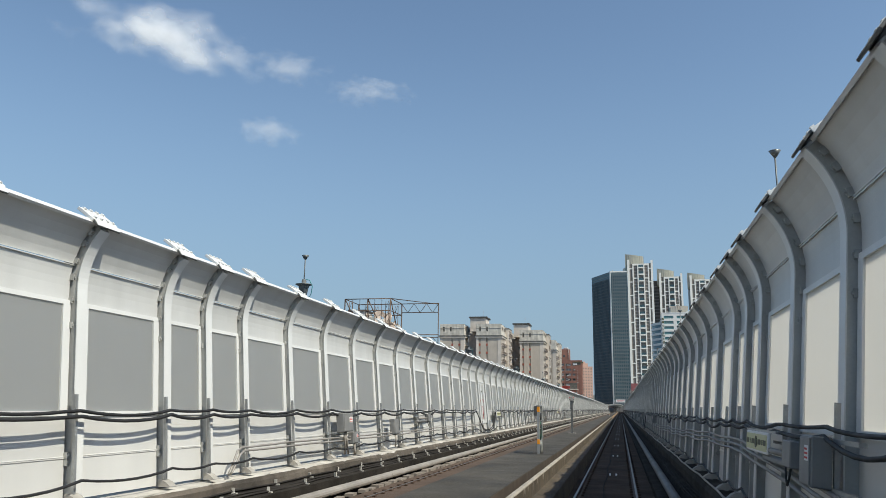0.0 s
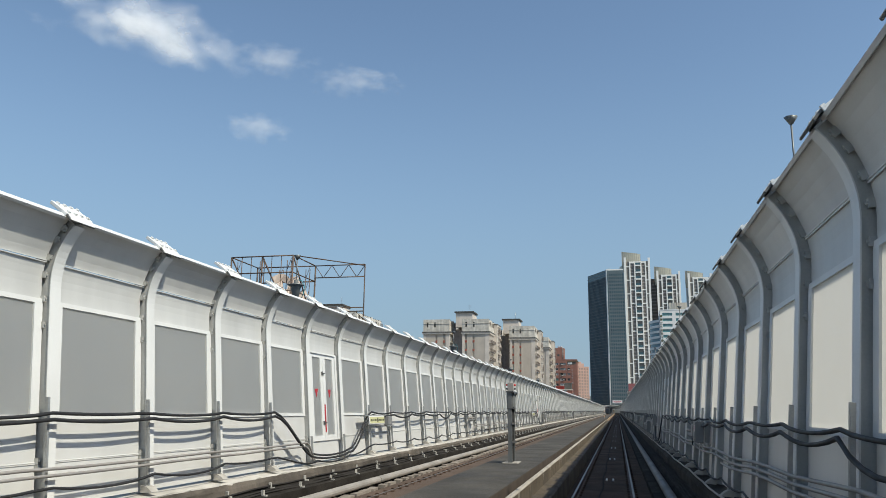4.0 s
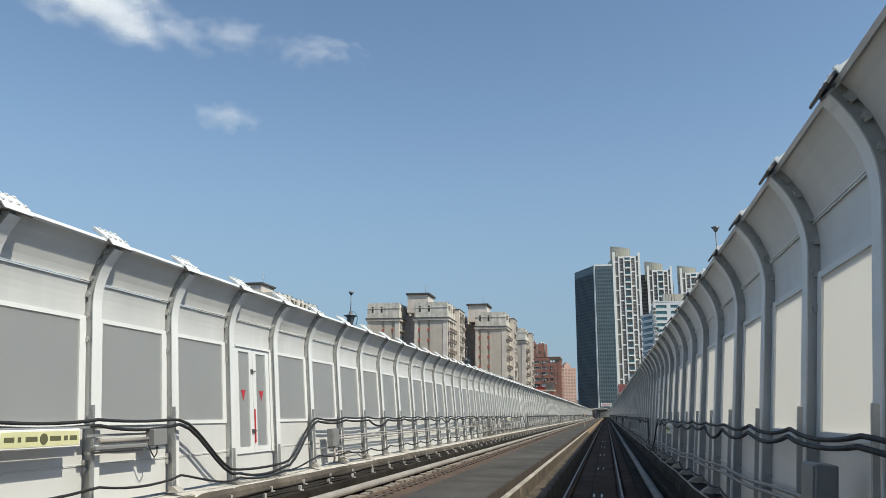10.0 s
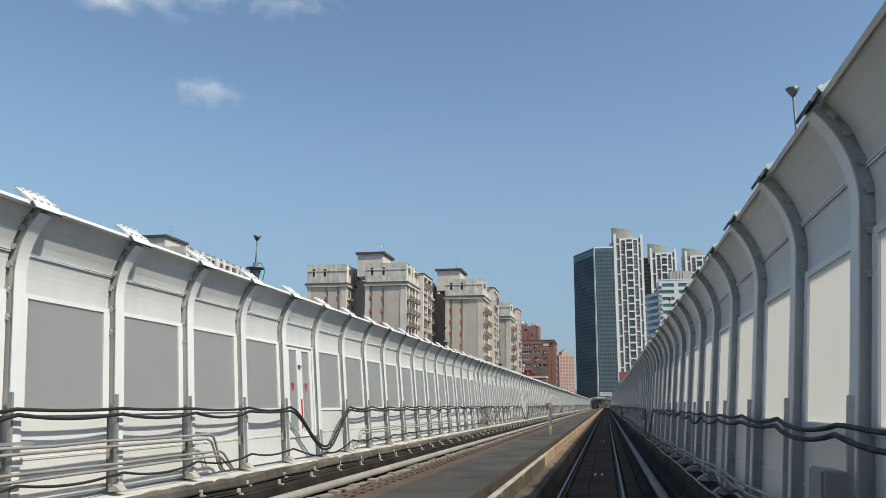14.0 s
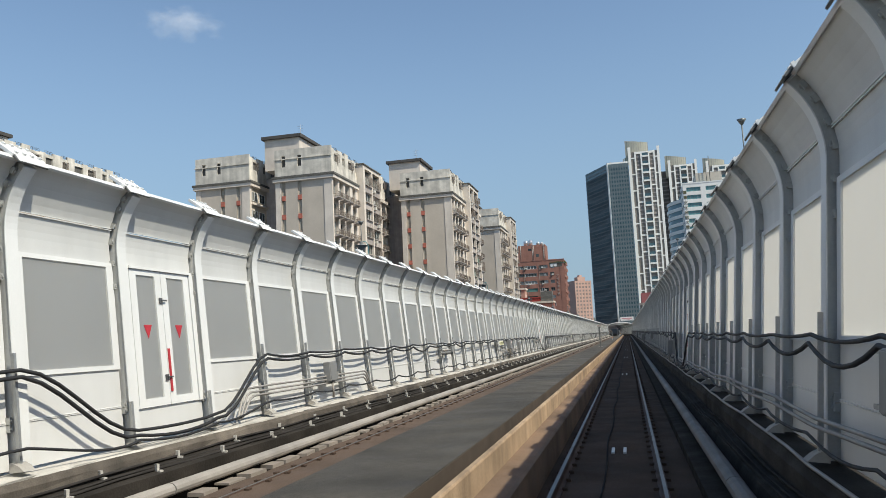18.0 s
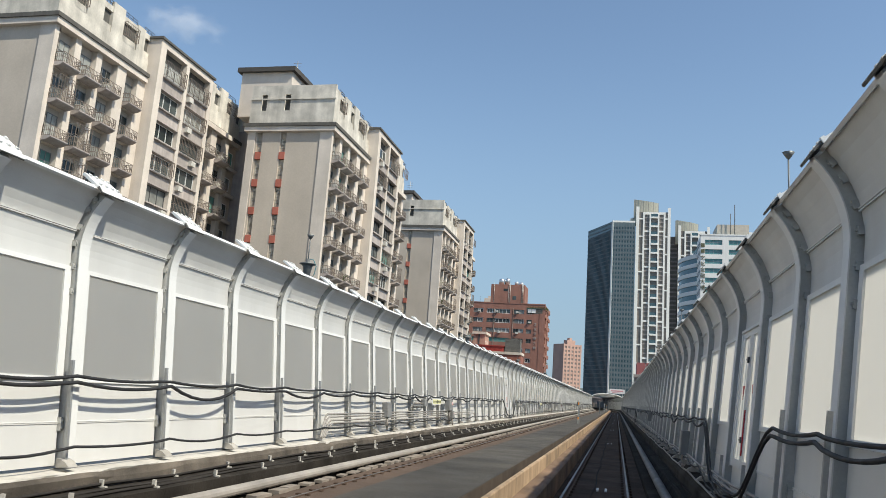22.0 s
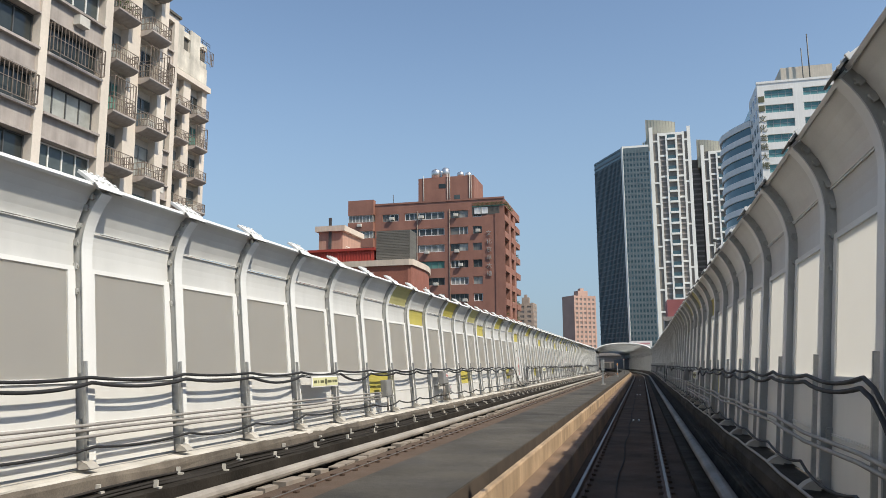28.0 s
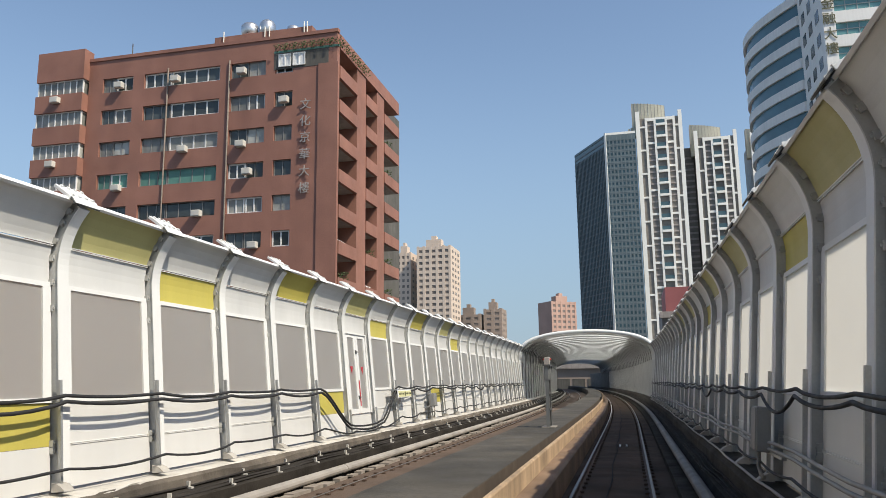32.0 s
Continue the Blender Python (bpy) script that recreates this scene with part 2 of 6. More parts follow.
part("whitewashed_top", sweep([(-1.474, 0.655), (-1.376, 0.655), (-1.376, 0.669), (-1.394, 0.695), (-1.456, 0.695), (-1.474, 0.679)], Y_START, KERB_TURN), WHITEWASH, kerb)
drip = random.Random(21)
bm = bmesh.new()
y = Y_START + 4
while y < KERB_TURN:
    for k in range(drip.choice((1, 1, 2, 4))):
        w, h = drip.uniform(0.015, 0.05), drip.uniform(0.05, 0.24)
        q = y + 0.11 * k
        bm.faces.new([bm.verts.new((-1.3755, q + u, v)) for u, v in ((-w, 0.66), (w, 0.66), (w * 0.5, 0.66 - h * 0.7), (0, 0.66 - h), (-w * 0.4, 0.66 - h * 0.6))][::-1])
    y += drip.uniform(0.5, 3.0)
tagged(part("paint_runs", bm, WHITEWASH, kerb), kind="stuff")
tagged(part("walkway", sweep(rect(WALK_L, -1.612, -0.318, WALK_Z), Y_START, Y_END), WALKTOP), "dark grey raised walkway slab between the tracks", "walkway", kind="structure")
tagged(part("walkway_edge", sweep(rect(-1.611, -1.60, -0.318, WALK_Z - 0.012), Y_START, Y_END), GUTTER), "dark brown stained edge of the walkway slab", "edge strip", kind="structure")
tagged(part("gutter", sweep(rect(-1.598, -1.472, -0.318, 0.56), Y_START, Y_END), GUTTER), "dark brown gutter between walkway and kerb", "gutter", kind="structure")
LEDGE_FORM = [(WALK_R + 0.002, -0.318), (-1.02, -0.318), (-1.02, 0.31), (-1.06, 0.34), (WALK_R + 0.002, 0.37)]
tagged(part("ledge", sweep(LEDGE_FORM, KERB_TURN, Y_END), LEDGE), "brown stained concrete ledge beside the walkway kerb", "ledge", kind="structure")
tagged(part("ledge", sweep(LEDGE_FORM, Y_START, KERB_TURN), BROWNKERB), "sooty dark concrete ledge beside the walkway kerb", "ledge", kind="structure")
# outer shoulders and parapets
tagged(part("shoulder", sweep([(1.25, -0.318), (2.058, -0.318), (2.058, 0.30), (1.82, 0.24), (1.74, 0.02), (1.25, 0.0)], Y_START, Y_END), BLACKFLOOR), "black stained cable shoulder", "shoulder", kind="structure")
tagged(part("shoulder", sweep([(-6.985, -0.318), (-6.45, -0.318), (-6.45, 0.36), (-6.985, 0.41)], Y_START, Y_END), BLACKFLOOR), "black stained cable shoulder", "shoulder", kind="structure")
tagged(part("parapet", sweep([(2.06, -0.318), (3.3, -0.318), (3.3, 0.69), (2.14, 0.67), (2.06, 0.56)], Y_START, Y_END), SHADECONC), "concrete parapet with its own shade put into the dark colour", "parapet", kind="structure")


def worn_sweep(outline, a, b, step, wear, seed):
    """A section carried along the line whose marked corners wander like crumbling mortar."""
    bm, rr, rings, s = bmesh.new(), random.Random(seed), [], a
    while s <= b:
        m = line_at(s)
        rings.append([bm.verts.new(m @ Vector((x + rr.uniform(-1, 1) * wx, 0, z + rr.uniform(-1, 1) * wz))) for (x, z), (wx, wz) in zip(outline, wear)])
        s += step * rr.uniform(0.5, 1.5)
    n = len(outline)
    for q, w in zip(rings, rings[1:]):
        for k in range(n):
            bm.faces.new((q[k], q[(k + 1) % n], w[(k + 1) % n], w[k]))
    bm.faces.new(rings[0])
    bm.faces.new(rings[-1][::-1])
    bmesh.ops.recalc_face_normals(bm, faces=bm.faces[:])
    return bm


tagged(part("parapet", worn_sweep([(-8.2, -0.318), (-6.99, -0.318), (-6.99, 0.42), (-7.0, 0.56), (-7.06, 0.63), (-8.2, 0.64)], Y_START, 600, 1.1, [(0, 0), (0, 0), (0.012, 0.02), (0.03, 0.03), (0.02, 0.004), (0, 0)], 3), GRIME), "weathered grey-brown concrete parapet with a crumbling edge", "parapet", kind="structure")
MORTAR = material("pale_mortar_bed", (0.50, 0.475, 0.43), 0.85, grain=0.1, stain=0.2, stain_size=1.6, bump=0.3)
tagged(part("mortar_bed", worn_sweep([(-7.75, 0.60), (-7.07, 0.60), (-7.09, 0.655), (-7.3, 0.672), (-7.75, 0.685)], Y_START, 600, 0.35, [(0, 0), (0.03, 0), (0.035, 0.008), (0.03, 0.006), (0, 0)], 4), MORTAR), "pale uneven mortar bed under the barrier", "mortar bed", kind="structure")


def rail(x, label):
    head = [(-0.036, 0.0), (0.036, 0.0), (0.036, -0.035), (0.010, -0.05), (0.010, -0.14), (0.07, -0.155), (0.07, -0.168), (-0.07, -0.168), (-0.07, -0.155), (-0.010, -0.14), (-0.010, -0.05), (-0.036, -0.035)]
    r = tagged(part("rail", sweep([(x + a, b) for a, b in head], Y_START, Y_END, 3.0), RAILSIDE), label, "rail", "running rails")
    part("rail_head", sweep(rect(x - 0.024, x + 0.024, 0.0, 0.004), Y_START, Y_END, 3.0), RAILSTEEL, r, "polished running surface")


for x in (-0.753, 0.753, -4.03, -5.53):
    rail(x, "steel running rail with a polished head and rusty web")


def third_rail(x, z, mat):
    sec = [(x + 0.115 * math.cos(k * math.tau / 12), z + 0.095 * math.sin(k * math.tau / 12)) for k in range(12)]
    t = empty("power_rail", label="power rail under pale rounded cover sections", category="third rail", group="power rails")
    k = Y_START
    while k < Y_END:
        part("cover_section", sweep(sec, k, min(k + 23.97, Y_END), 3.0), mat, t)
        k += 24.0


# the right cover is a darker grey than the left one
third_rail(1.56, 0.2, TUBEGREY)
third_rail(-6.25, 0.15, TUBEWHITE)


# ---- posts of the barriers along the line ----
def spread_posts():
    ys = [14.13 - 2.3 * k for k in range(6, 0, -1)] + [14.13, 15.58, 17.13]
    for y, n in ((45.66, 12), (55.34, 4), (64.78, 4), (74.21, 4), (88.09, 6), (99.5, 5), (111.02, 5), (124.8, 6), (138.54, 6), (181.76, 19), (190.92, 4)):
        a = ys[-1]
        ys += [a + (y - a) * k / n for k in range(1, n + 1)]
    ys += [192.45, 193.95]
    for y, n in ((214.38, 9), (232.89, 8), (249.44, 7), (268.58, 8), (277.7, 4)):
        a = ys[-1]
        ys += [a + (y - a) * k / n for k in range(1, n + 1)]
    ys += [279.2, 280.7]
    for y, n in ((289.14, 4), (308.57, 8), (330.1, 9), (349.26, 8), (369.2, 9), (432.4, 27), (453.26, 9)):
        a = ys[-1]
        ys += [a + (y - a) * k / n for k in range(1, n + 1)]
    ys += [454.6, 455.94]
    for y, n in ((474.78, 8), (495.93, 9), (546.0, 22)):
        a = ys[-1]
        ys += [a + (y - a) * k / n for k in range(1, n + 1)]
    return ys


POSTS = spread_posts()

# ---- noise barriers ----
# The barrier leans outward by LEAN degrees up to BEND, then bends back over the track; sections below are drawn upright.
BASE, KNEE, BEND, TOP, SILL, MIDJOINT = 0.69, 3.60, 3.80, 4.758, 1.93, 4.20
RAD, LEAN = 1.3, 5.54
LEFT_X, RIGHT_X = -7.69, 2.70
LEANING = pose(0, 0, KNEE) @ pose(0, 0, 0, 0, -LEAN, 0) @ pose(0, 0, -KNEE)


def lean(z):
    """How far the barrier's foot stands in front of its head at a height."""
    return math.tan(radians(LEAN)) * (KNEE - z)


def prof(z):
    """Inward offset and tilt of the upright section at a height."""
    if z <= BEND:
        return 0.0, 0.0
    a = math.asin(min(1.0, (z - BEND) / RAD))
    return RAD * (1 - math.cos(a)), a


def bent(z, d):
    """A point d in front of the barrier's plane at a height."""
    o, a = prof(z)
    return o + d * math.cos(a), z - d * math.sin(a)


def post_mesh():
    """An H-section carried up the straight foot and the bent head; the rear flange backs the dark joints."""
    w, t, v, d0, d1 = 0.11, 0.092, 0.235, -0.10, 0.125
    sec = [(d1, -w), (d1, w), (d1 - 0.014, w), (d1 - 0.014, t), (d0 + 0.014, t), (d0 + 0.014, v), (d0, v), (d0, -v), (d0 + 0.014, -v), (d0 + 0.014, -t), (d1 - 0.014, -t), (d1 - 0.014, -w)]
    bm = bmesh.new()
    rings = []
    for z in [BASE, BEND] + [BEND + (TOP - BEND) * k / 10 for k in range(1, 11)]:
        rings.append([bm.verts.new((bent(z, d)[0], y, bent(z, d)[1])) for d, y in sec])
    n = len(sec)
    for q, r in zip(rings, rings[1:]):
        for k in range(n):
            # gap shade is put into the rear flange's colour, web shade into the web's
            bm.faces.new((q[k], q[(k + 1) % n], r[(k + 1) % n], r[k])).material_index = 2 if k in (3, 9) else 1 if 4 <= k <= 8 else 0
    bm.faces.new(rings[0][::-1])
    bm.faces.new(rings[-1])
    bmesh.ops.recalc_face_normals(bm, faces=bm.faces[:])
    # bolted clamps down both edges
    for z in (1.24, 1.34, 3.24, 3.62, 3.98, 4.24, 4.50, 4.66):
        o, a = prof(z)
        for y in (-0.135, 0.135):
            m = pose(o, y, z, 0, math.degrees(a), 0)
            box(bm, 0.0, 0.062, -0.022, 0.022, -0.045, 0.045, m, 3)
            box(bm, 0.062, 0.082, -0.010, 0.010, -0.014, 0.014, m, 3)
    return bm


def end_plate_mesh():
    bm = bmesh.new()
    o, a = prof(TOP)
    m = pose(o - 0.02, 0, TOP + 0.105, 0, 41, 0)
    bevel_box(bm, -0.25, 0.11, -0.28, 0.28, 0.0, 0.028, 0.006, m)
    bevel_box(bm, -0.25, 0.11, -0.284, -0.262, -0.022, 0.03, 0.005, m)
    bevel_box(bm, -0.25, 0.11, 0.262, 0.284, -0.022, 0.03, 0.005, m)
    # underside with its shade put into the colour, steeper nose and a small stay
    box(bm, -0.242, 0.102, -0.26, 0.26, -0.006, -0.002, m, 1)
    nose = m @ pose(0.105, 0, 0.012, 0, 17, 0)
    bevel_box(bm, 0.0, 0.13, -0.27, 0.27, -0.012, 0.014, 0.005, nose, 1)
    box(bm, 0.002, 0.126, -0.262, 0.262, 0.015, 0.019, nose)
    for by in (-0.2, 0.2):
        box(bm, -0.06, -0.035, by - 0.012, by + 0.012, -0.15, -0.007, m)
    for bx in (-0.19, 0.06):
        for by in (-0.21, -0.07, 0.07, 0.21):
            box(bm, bx - 0.022, bx + 0.022, by - 0.022, by + 0.022, 0.02, 0.055, m)
    return bm


def lower_panel_mesh(z0, z1, groove=None):
    """A panel face with a raised joint line."""
    out = [(-0.06, z0), (0.0, z0)]
    if groove:
        out += [(0.0, groove - 0.02), (0.014, groove - 0.014), (0.014, groove - 0.004), (0.002, groove), (0.014, groove + 0.004), (0.014, groove + 0.014), (0.0, groove + 0.02)]
    out += [(0.0, z1), (-0.06, z1)]
    bm = bmesh.new()
    prism(bm, out, -0.5, 0.5)
    return bm


def frame_mesh(stile):
    """Sill, head, two stiles and the joint rails above, as one welded frame."""
    bm = bmesh.new()
    z0, z1, z2, z3 = SILL - 0.03, SILL + 0.04, KNEE - 0.05, KNEE + 0.02
    outer = [(-0.5, z0), (0.5, z0), (0.5, z3), (-0.5, z3)]
    inner = [(-0.5 + stile, z1), (0.5 - stile, z1), (0.5 - stile, z2), (-0.5 + stile, z2)]
    v = {}
    for d in (-0.05, 0.03):
        v[d] = [[bm.verts.new((d, y, z)) for y, z in q] for q in (outer, inner)]
    for k in range(4):
        j = (k + 1) % 4
        for d in (-0.05, 0.03):
            bm.faces.new((v[d][0][k], v[d][0][j], v[d][1][j], v[d][1][k]))
        for q in (0, 1):
            bm.faces.new((v[-0.05][q][k], v[-0.05][q][j], v[0.03][q][j], v[0.03][q][k]))
    bmesh.ops.recalc_face_normals(bm, faces=bm.faces[:])
    return bm


def upper_mesh(z0, z1, rim):
    """A bent panel with white lips along its upper edge."""
    zs = [z0 + (z1 - z0) * i / 5 for i in range(6)]
    bm = bmesh.new()
    prism(bm, [bent(z, 0.0) for z in zs] + [bent(z, -0.05) for z in zs[::-1]], -0.5, 0.5)
    if rim == "top":
        lips = ((z1 + 0.001, z1 + 0.03, -0.06, 0.035),)
    else:
        lips = ((z1 + 0.001, z1 + 0.014, -0.05, 0.026), (z1 + 0.026, z1 + 0.039, -0.05, 0.026))
    for a, c, d0, d1 in lips:
        prism(bm, [bent(a, d0), bent(a, d1), bent(c, d1), bent(c, d0)], -0.5, 0.5, mat=1)
    return bm


def box_mesh(*a):
    bm = bmesh.new()
    box(bm, *a)
    return bm


def leaf_mesh():
    """A door leaf: a frame round a tall pane opening."""
    bm = bmesh.new()
    out = [(-0.5, 0.0), (0.5, 0.0), (0.5, 1.0), (-0.5, 1.0)]
    inn = [(-0.30, 0.06), (0.30, 0.06), (0.30, 0.96), (-0.30, 0.96)]
    v = {d: [[bm.verts.new((d, y, z)) for y, z in q] for q in (out, inn)] for d in (-0.03, 0.03)}
    for k in range(4):
        j = (k + 1) % 4
        for d in (-0.03, 0.03):
            bm.faces.new((v[d][0][k], v[d][0][j], v[d][1][j], v[d][1][k]))
        for q in (0, 1):
            bm.faces.new((v[-0.03][q][k], v[-0.03][q][j], v[0.03][q][j], v[0.03][q][k]))
    bmesh.ops.recalc_face_normals(bm, faces=bm.faces[:])
    return bm


CEMENT = material("pale_cement_foot", (0.37, 0.35, 0.315), 0.85, stain=0.25, stain_size=2.0)
CLAMP = material("dull_zinc_clamp", (0.40, 0.40, 0.38), 0.6, 0.2, stain=0.25, stain_size=4)
# darker copies of the post's white steel hold its joint and web shade
GAPSHADE = material("dark_joint_rubber", (0.19, 0.19, 0.18), 0.8, stain=0.2)
# shade below the end plates, as a colour
UNDERSHADE = material("bare_weathered_plate", (0.13, 0.13, 0.125), 0.7, stain=0.3, stain_size=3.0)
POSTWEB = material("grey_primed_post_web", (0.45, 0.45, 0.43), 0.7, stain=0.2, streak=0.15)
RED = material("red_paint", (0.45, 0.03, 0.04), 0.5)
MASTERS = {}


def master(key, name, bm, mat):
    if key not in MASTERS:
        MASTERS[key] = part(name, bm(), mat)
    return MASTERS[key]


DOORS_LEFT = (45.66, 104.1, 162.1, 216.6, 275.4, 334.7, 391.8, 450.9, 507.0)
DOORS_RIGHT = (62.6, 120.4, 177.0, 233.1, 291.8, 351.7, 406.0, 463.0)
YELLOW_FROM = 424.8
YELLOW_FEET = (422.9, 434.7, 446.3, 458.3, 470.1, 481.8, 493.6, 505.0, 516.4)


def is_door(y, doors):
    return any(abs(y - d) < 1.15 for d in doors)


def barrier(name, label, x, turn, posts, doors):
    wall = empty(name, label=label, category="noise barrier", kind="structure")
    post = master("post", "post", post_mesh, [WHITE, GAPSHADE, POSTWEB, CLAMP])
    plate = master("plate", "end_plate", end_plate_mesh, [WHITE, UNDERSHADE])
    band = 1 if turn else 0
    for i, y in enumerate(posts):
        at = line_at(y) @ pose(x, 0, 0, 0, 0, turn) @ LEANING
        again(post, at, wall)
        again(plate, at, wall)
        if i + 1 == len(posts):
            break
        w = posts[i + 1] - y
        mid = line_at(y + w / 2 - 0.012) @ pose(x, 0, 0, 0, 0, turn) @ LEANING @ Matrix.Diagonal((1, w - 0.255, 1, 1))
        tint = {}
        if YELLOW_FROM < y < 522:
            if w > 1.8 or posts[i - 1] < y - 1.8:
                band += 1
            tint = {1: {"top": PALEYELLOW}, 2: {"low": YELLOW}, 4: {"top": PALEYELLOW if turn else YELLOW}}.get(band % 5, {})
        if any(abs(y - f) < 1.0 for f in YELLOW_FEET) and (turn == 0 or y < 480):
            tint = dict(tint, foot=YELLOW)
        door = is_door(y, doors)
        again(master(("up0", tint.get("low") is not None), "upper_panel", lambda: upper_mesh(KNEE + 0.024, MIDJOINT - 0.04, "mid"), [tint.get("low", UPPER), WHITE]), mid, wall)
        top_key = "top" in tint and tint["top"].name
        again(master(("up1", top_key), "upper_panel", lambda: upper_mesh(MIDJOINT, TOP, "top"), [tint.get("top", UPPER), WHITE]), mid, wall)
        if door:
            again(master("doorfoot", "lower_panel", lambda: lower_panel_mesh(BASE + 0.02, 1.22), PANEL), mid, wall)
            d = empty("door", mid, "white double door with red marks in the noise barrier", "door")
            d.parent = wall
            wl = 0.43
            for sgn in (-1, 1):
                m = pose(0.01, sgn * 0.215, 1.23) @ Matrix.Diagonal((1, wl - 0.006, 2.34, 1))
                again(master("leaf", "door_leaf", leaf_mesh, WHITE), m, d)
                again(master("leafpane", "door_pane", lambda: box_mesh(-0.004, 0.004, -0.31, 0.31, 0.05, 0.97), PANE), m, d)
                again(master("mark", "red_mark", triangle_mesh, RED), pose(0.026, sgn * 0.225, 2.5), d)
            again(master("doorframe", "door_frame", doorframe_mesh, WHITE), Matrix.Identity(4), d)
            again(master("bar", "red_bar", lambda: box_mesh(0.042, 0.06, 0.01, 0.035, 1.45, 2.2), RED), Matrix.Identity(4), d)
            for z in (1.7, 3.05):
                again(master("latch", "latch", latch_mesh, DARKSTEEL), pose(0.042, -0.035, z), d)
            continue
        if "foot" in tint:
            again(master("foot0", "lower_panel", lambda: lower_panel_mesh(BASE + 0.02, 1.30), PANEL), mid, wall)
            again(master("foot1", "lower_panel", lambda: lower_panel_mesh(1.305, SILL - 0.032), YELLOW), mid, wall)
        else:
            again(master("foot", "lower_panel", lambda: lower_panel_mesh(BASE + 0.02, SILL - 0.032, 1.31), PANEL), mid, wall)
        again(master("frame", "pane_frame", lambda: frame_mesh(0.075), WHITE), mid, wall)
        again(master("pane", "pane", lambda: box_mesh(-0.006, 0.006, -0.43, 0.43, SILL + 0.03, KNEE - 0.04), PANE), mid, wall)
    return wall


def triangle_mesh():
    bm = bmesh.new()
    prism(bm, [(-0.055, 0.12), (0.055, 0.12), (0.0, -0.12)], 0.0, 0.004, pose(0, 0, 0, 0, 0, 90))
    return bm


def doorframe_mesh():
    bm = bmesh.new()
    prism(bm, [(-0.05, 1.225), (0.05, 1.225), (0.05, KNEE + 0.02), (-0.05, KNEE + 0.02)], -0.5, -0.44)
    prism(bm, [(-0.05, 1.225), (0.05, 1.225), (0.05, KNEE + 0.02), (-0.05, KNEE + 0.02)], 0.44, 0.5)
    prism(bm, [(-0.05, 3.575), (0.075, 3.575), (0.075, KNEE + 0.02), (-0.05, KNEE + 0.02)], -0.44, 0.44)
    return bm


def latch_mesh():
    bm = bmesh.new()
    bevel_box(bm, 0.0, 0.03, -0.02, 0.02, -0.05, 0.05, 0.004)
    box(bm, 0.025, 0.045, -0.005, 0.07, -0.01, 0.015)
    return bm


PALEYELLOW = material("pale_yellow_panel", (0.42, 0.39, 0.17), 0.5, grain=0.03, stain=0.06, streak=0.06, per_object=0.05)
POSTS_R = [y + 0.22 for y in POSTS[:-1]] + [546.0]
barrier("wall_left", "tall white noise barrier with frosted panes and inward-bent head", LEFT_X, 0, POSTS, DOORS_LEFT)
barrier("wall_right", "tall white noise barrier in its own shade with backlit frosted panes", RIGHT_X, 180, POSTS_R, DOORS_RIGHT)


# ---- cable stands and cables ----
def stand_mesh():
    bm = bmesh.new()
    prism(bm, [(0.17, -0.022), (0.22, -0.022), (0.22, 0.022), (0.17, 0.022), (0.17, 0.017), (0.214, 0.017), (0.214, -0.017), (0.17, -0.017)], BASE + 0.05, 2.2, axis="z")
    prism(bm, [(0.125, BASE - 0.002), (0.34, BASE - 0.002), (0.27, BASE + 0.07), (0.20, BASE + 0.11), (0.125, BASE + 0.12)], -0.10, 0.10, mat=1)
    return bm


def cable_runs(name, x, turn, posts, doors, heavy):
    run = empty(name, label="black cables slung along the barrier on galvanised stands", category="cable run")
    sgn = 1 if turn == 0 else -1
    stand = master("stand", "stand", stand_mesh, [GALV, CEMENT])
    rnd = random.Random(5 if sgn > 0 else 6)
    near = []
    for i, y in enumerate(posts):
        low = any(d - 0.4 < y < d + 2.8 for d in doors)
        near.append(low)
        at = line_at(y - 0.17) @ pose(x, 0, 0, 0, 0, turn) @ LEANING
        again(stand, at if not low else at @ pose(0, 0, 0.38) @ Matrix.Diagonal((1, 1, 0.45, 1)), run)
    for k, (z_hi, z_lo, r, sag) in enumerate(((2.0, 0.96, 0.028, 0.05), (1.92, 0.88, 0.030, 0.07), (1.02, 0.80, 0.022, 0.07))):
        pts = []
        for i in range(len(posts) - 1):
            y0, y1 = posts[i] - 0.17, posts[i + 1] - 0.17
            a, b = (z_lo if near[i] else z_hi), (z_lo if near[i + 1] else z_hi)
            s = sag * rnd.uniform(0.5, 1.5) * (2.2 if k == 1 and rnd.random() < 0.12 else 1.0)
            n = 7
            for j in range(n):
                u = j / n
                ease = u * u * (3 - 2 * u)
                z = a + (b - a) * ease - 4 * s * u * (1 - u) + 0.01 * math.sin(i * 2.1 + k)
                m = line_at(y0 + (y1 - y0) * u)
                pts.append(m @ Vector((x + sgn * (0.29 + 0.02 * k + lean(z)), 0, z)))
        bm = bmesh.new()
        tube(bm, pts, r * heavy, 6)
        part("cable", bm, CABLE, run)
    return run


cable_runs("cable_run", LEFT_X, 0, POSTS, DOORS_LEFT, 1.0)
cable_runs("cable_run", RIGHT_X, 180, POSTS_R, DOORS_RIGHT, 0.8)
for ob in MASTERS.values():
    ob.location = (0, 0, 0)


def clear_masters():
    for ob in MASTERS.values():
        bpy.data.objects.remove(ob)
    MASTERS.clear()


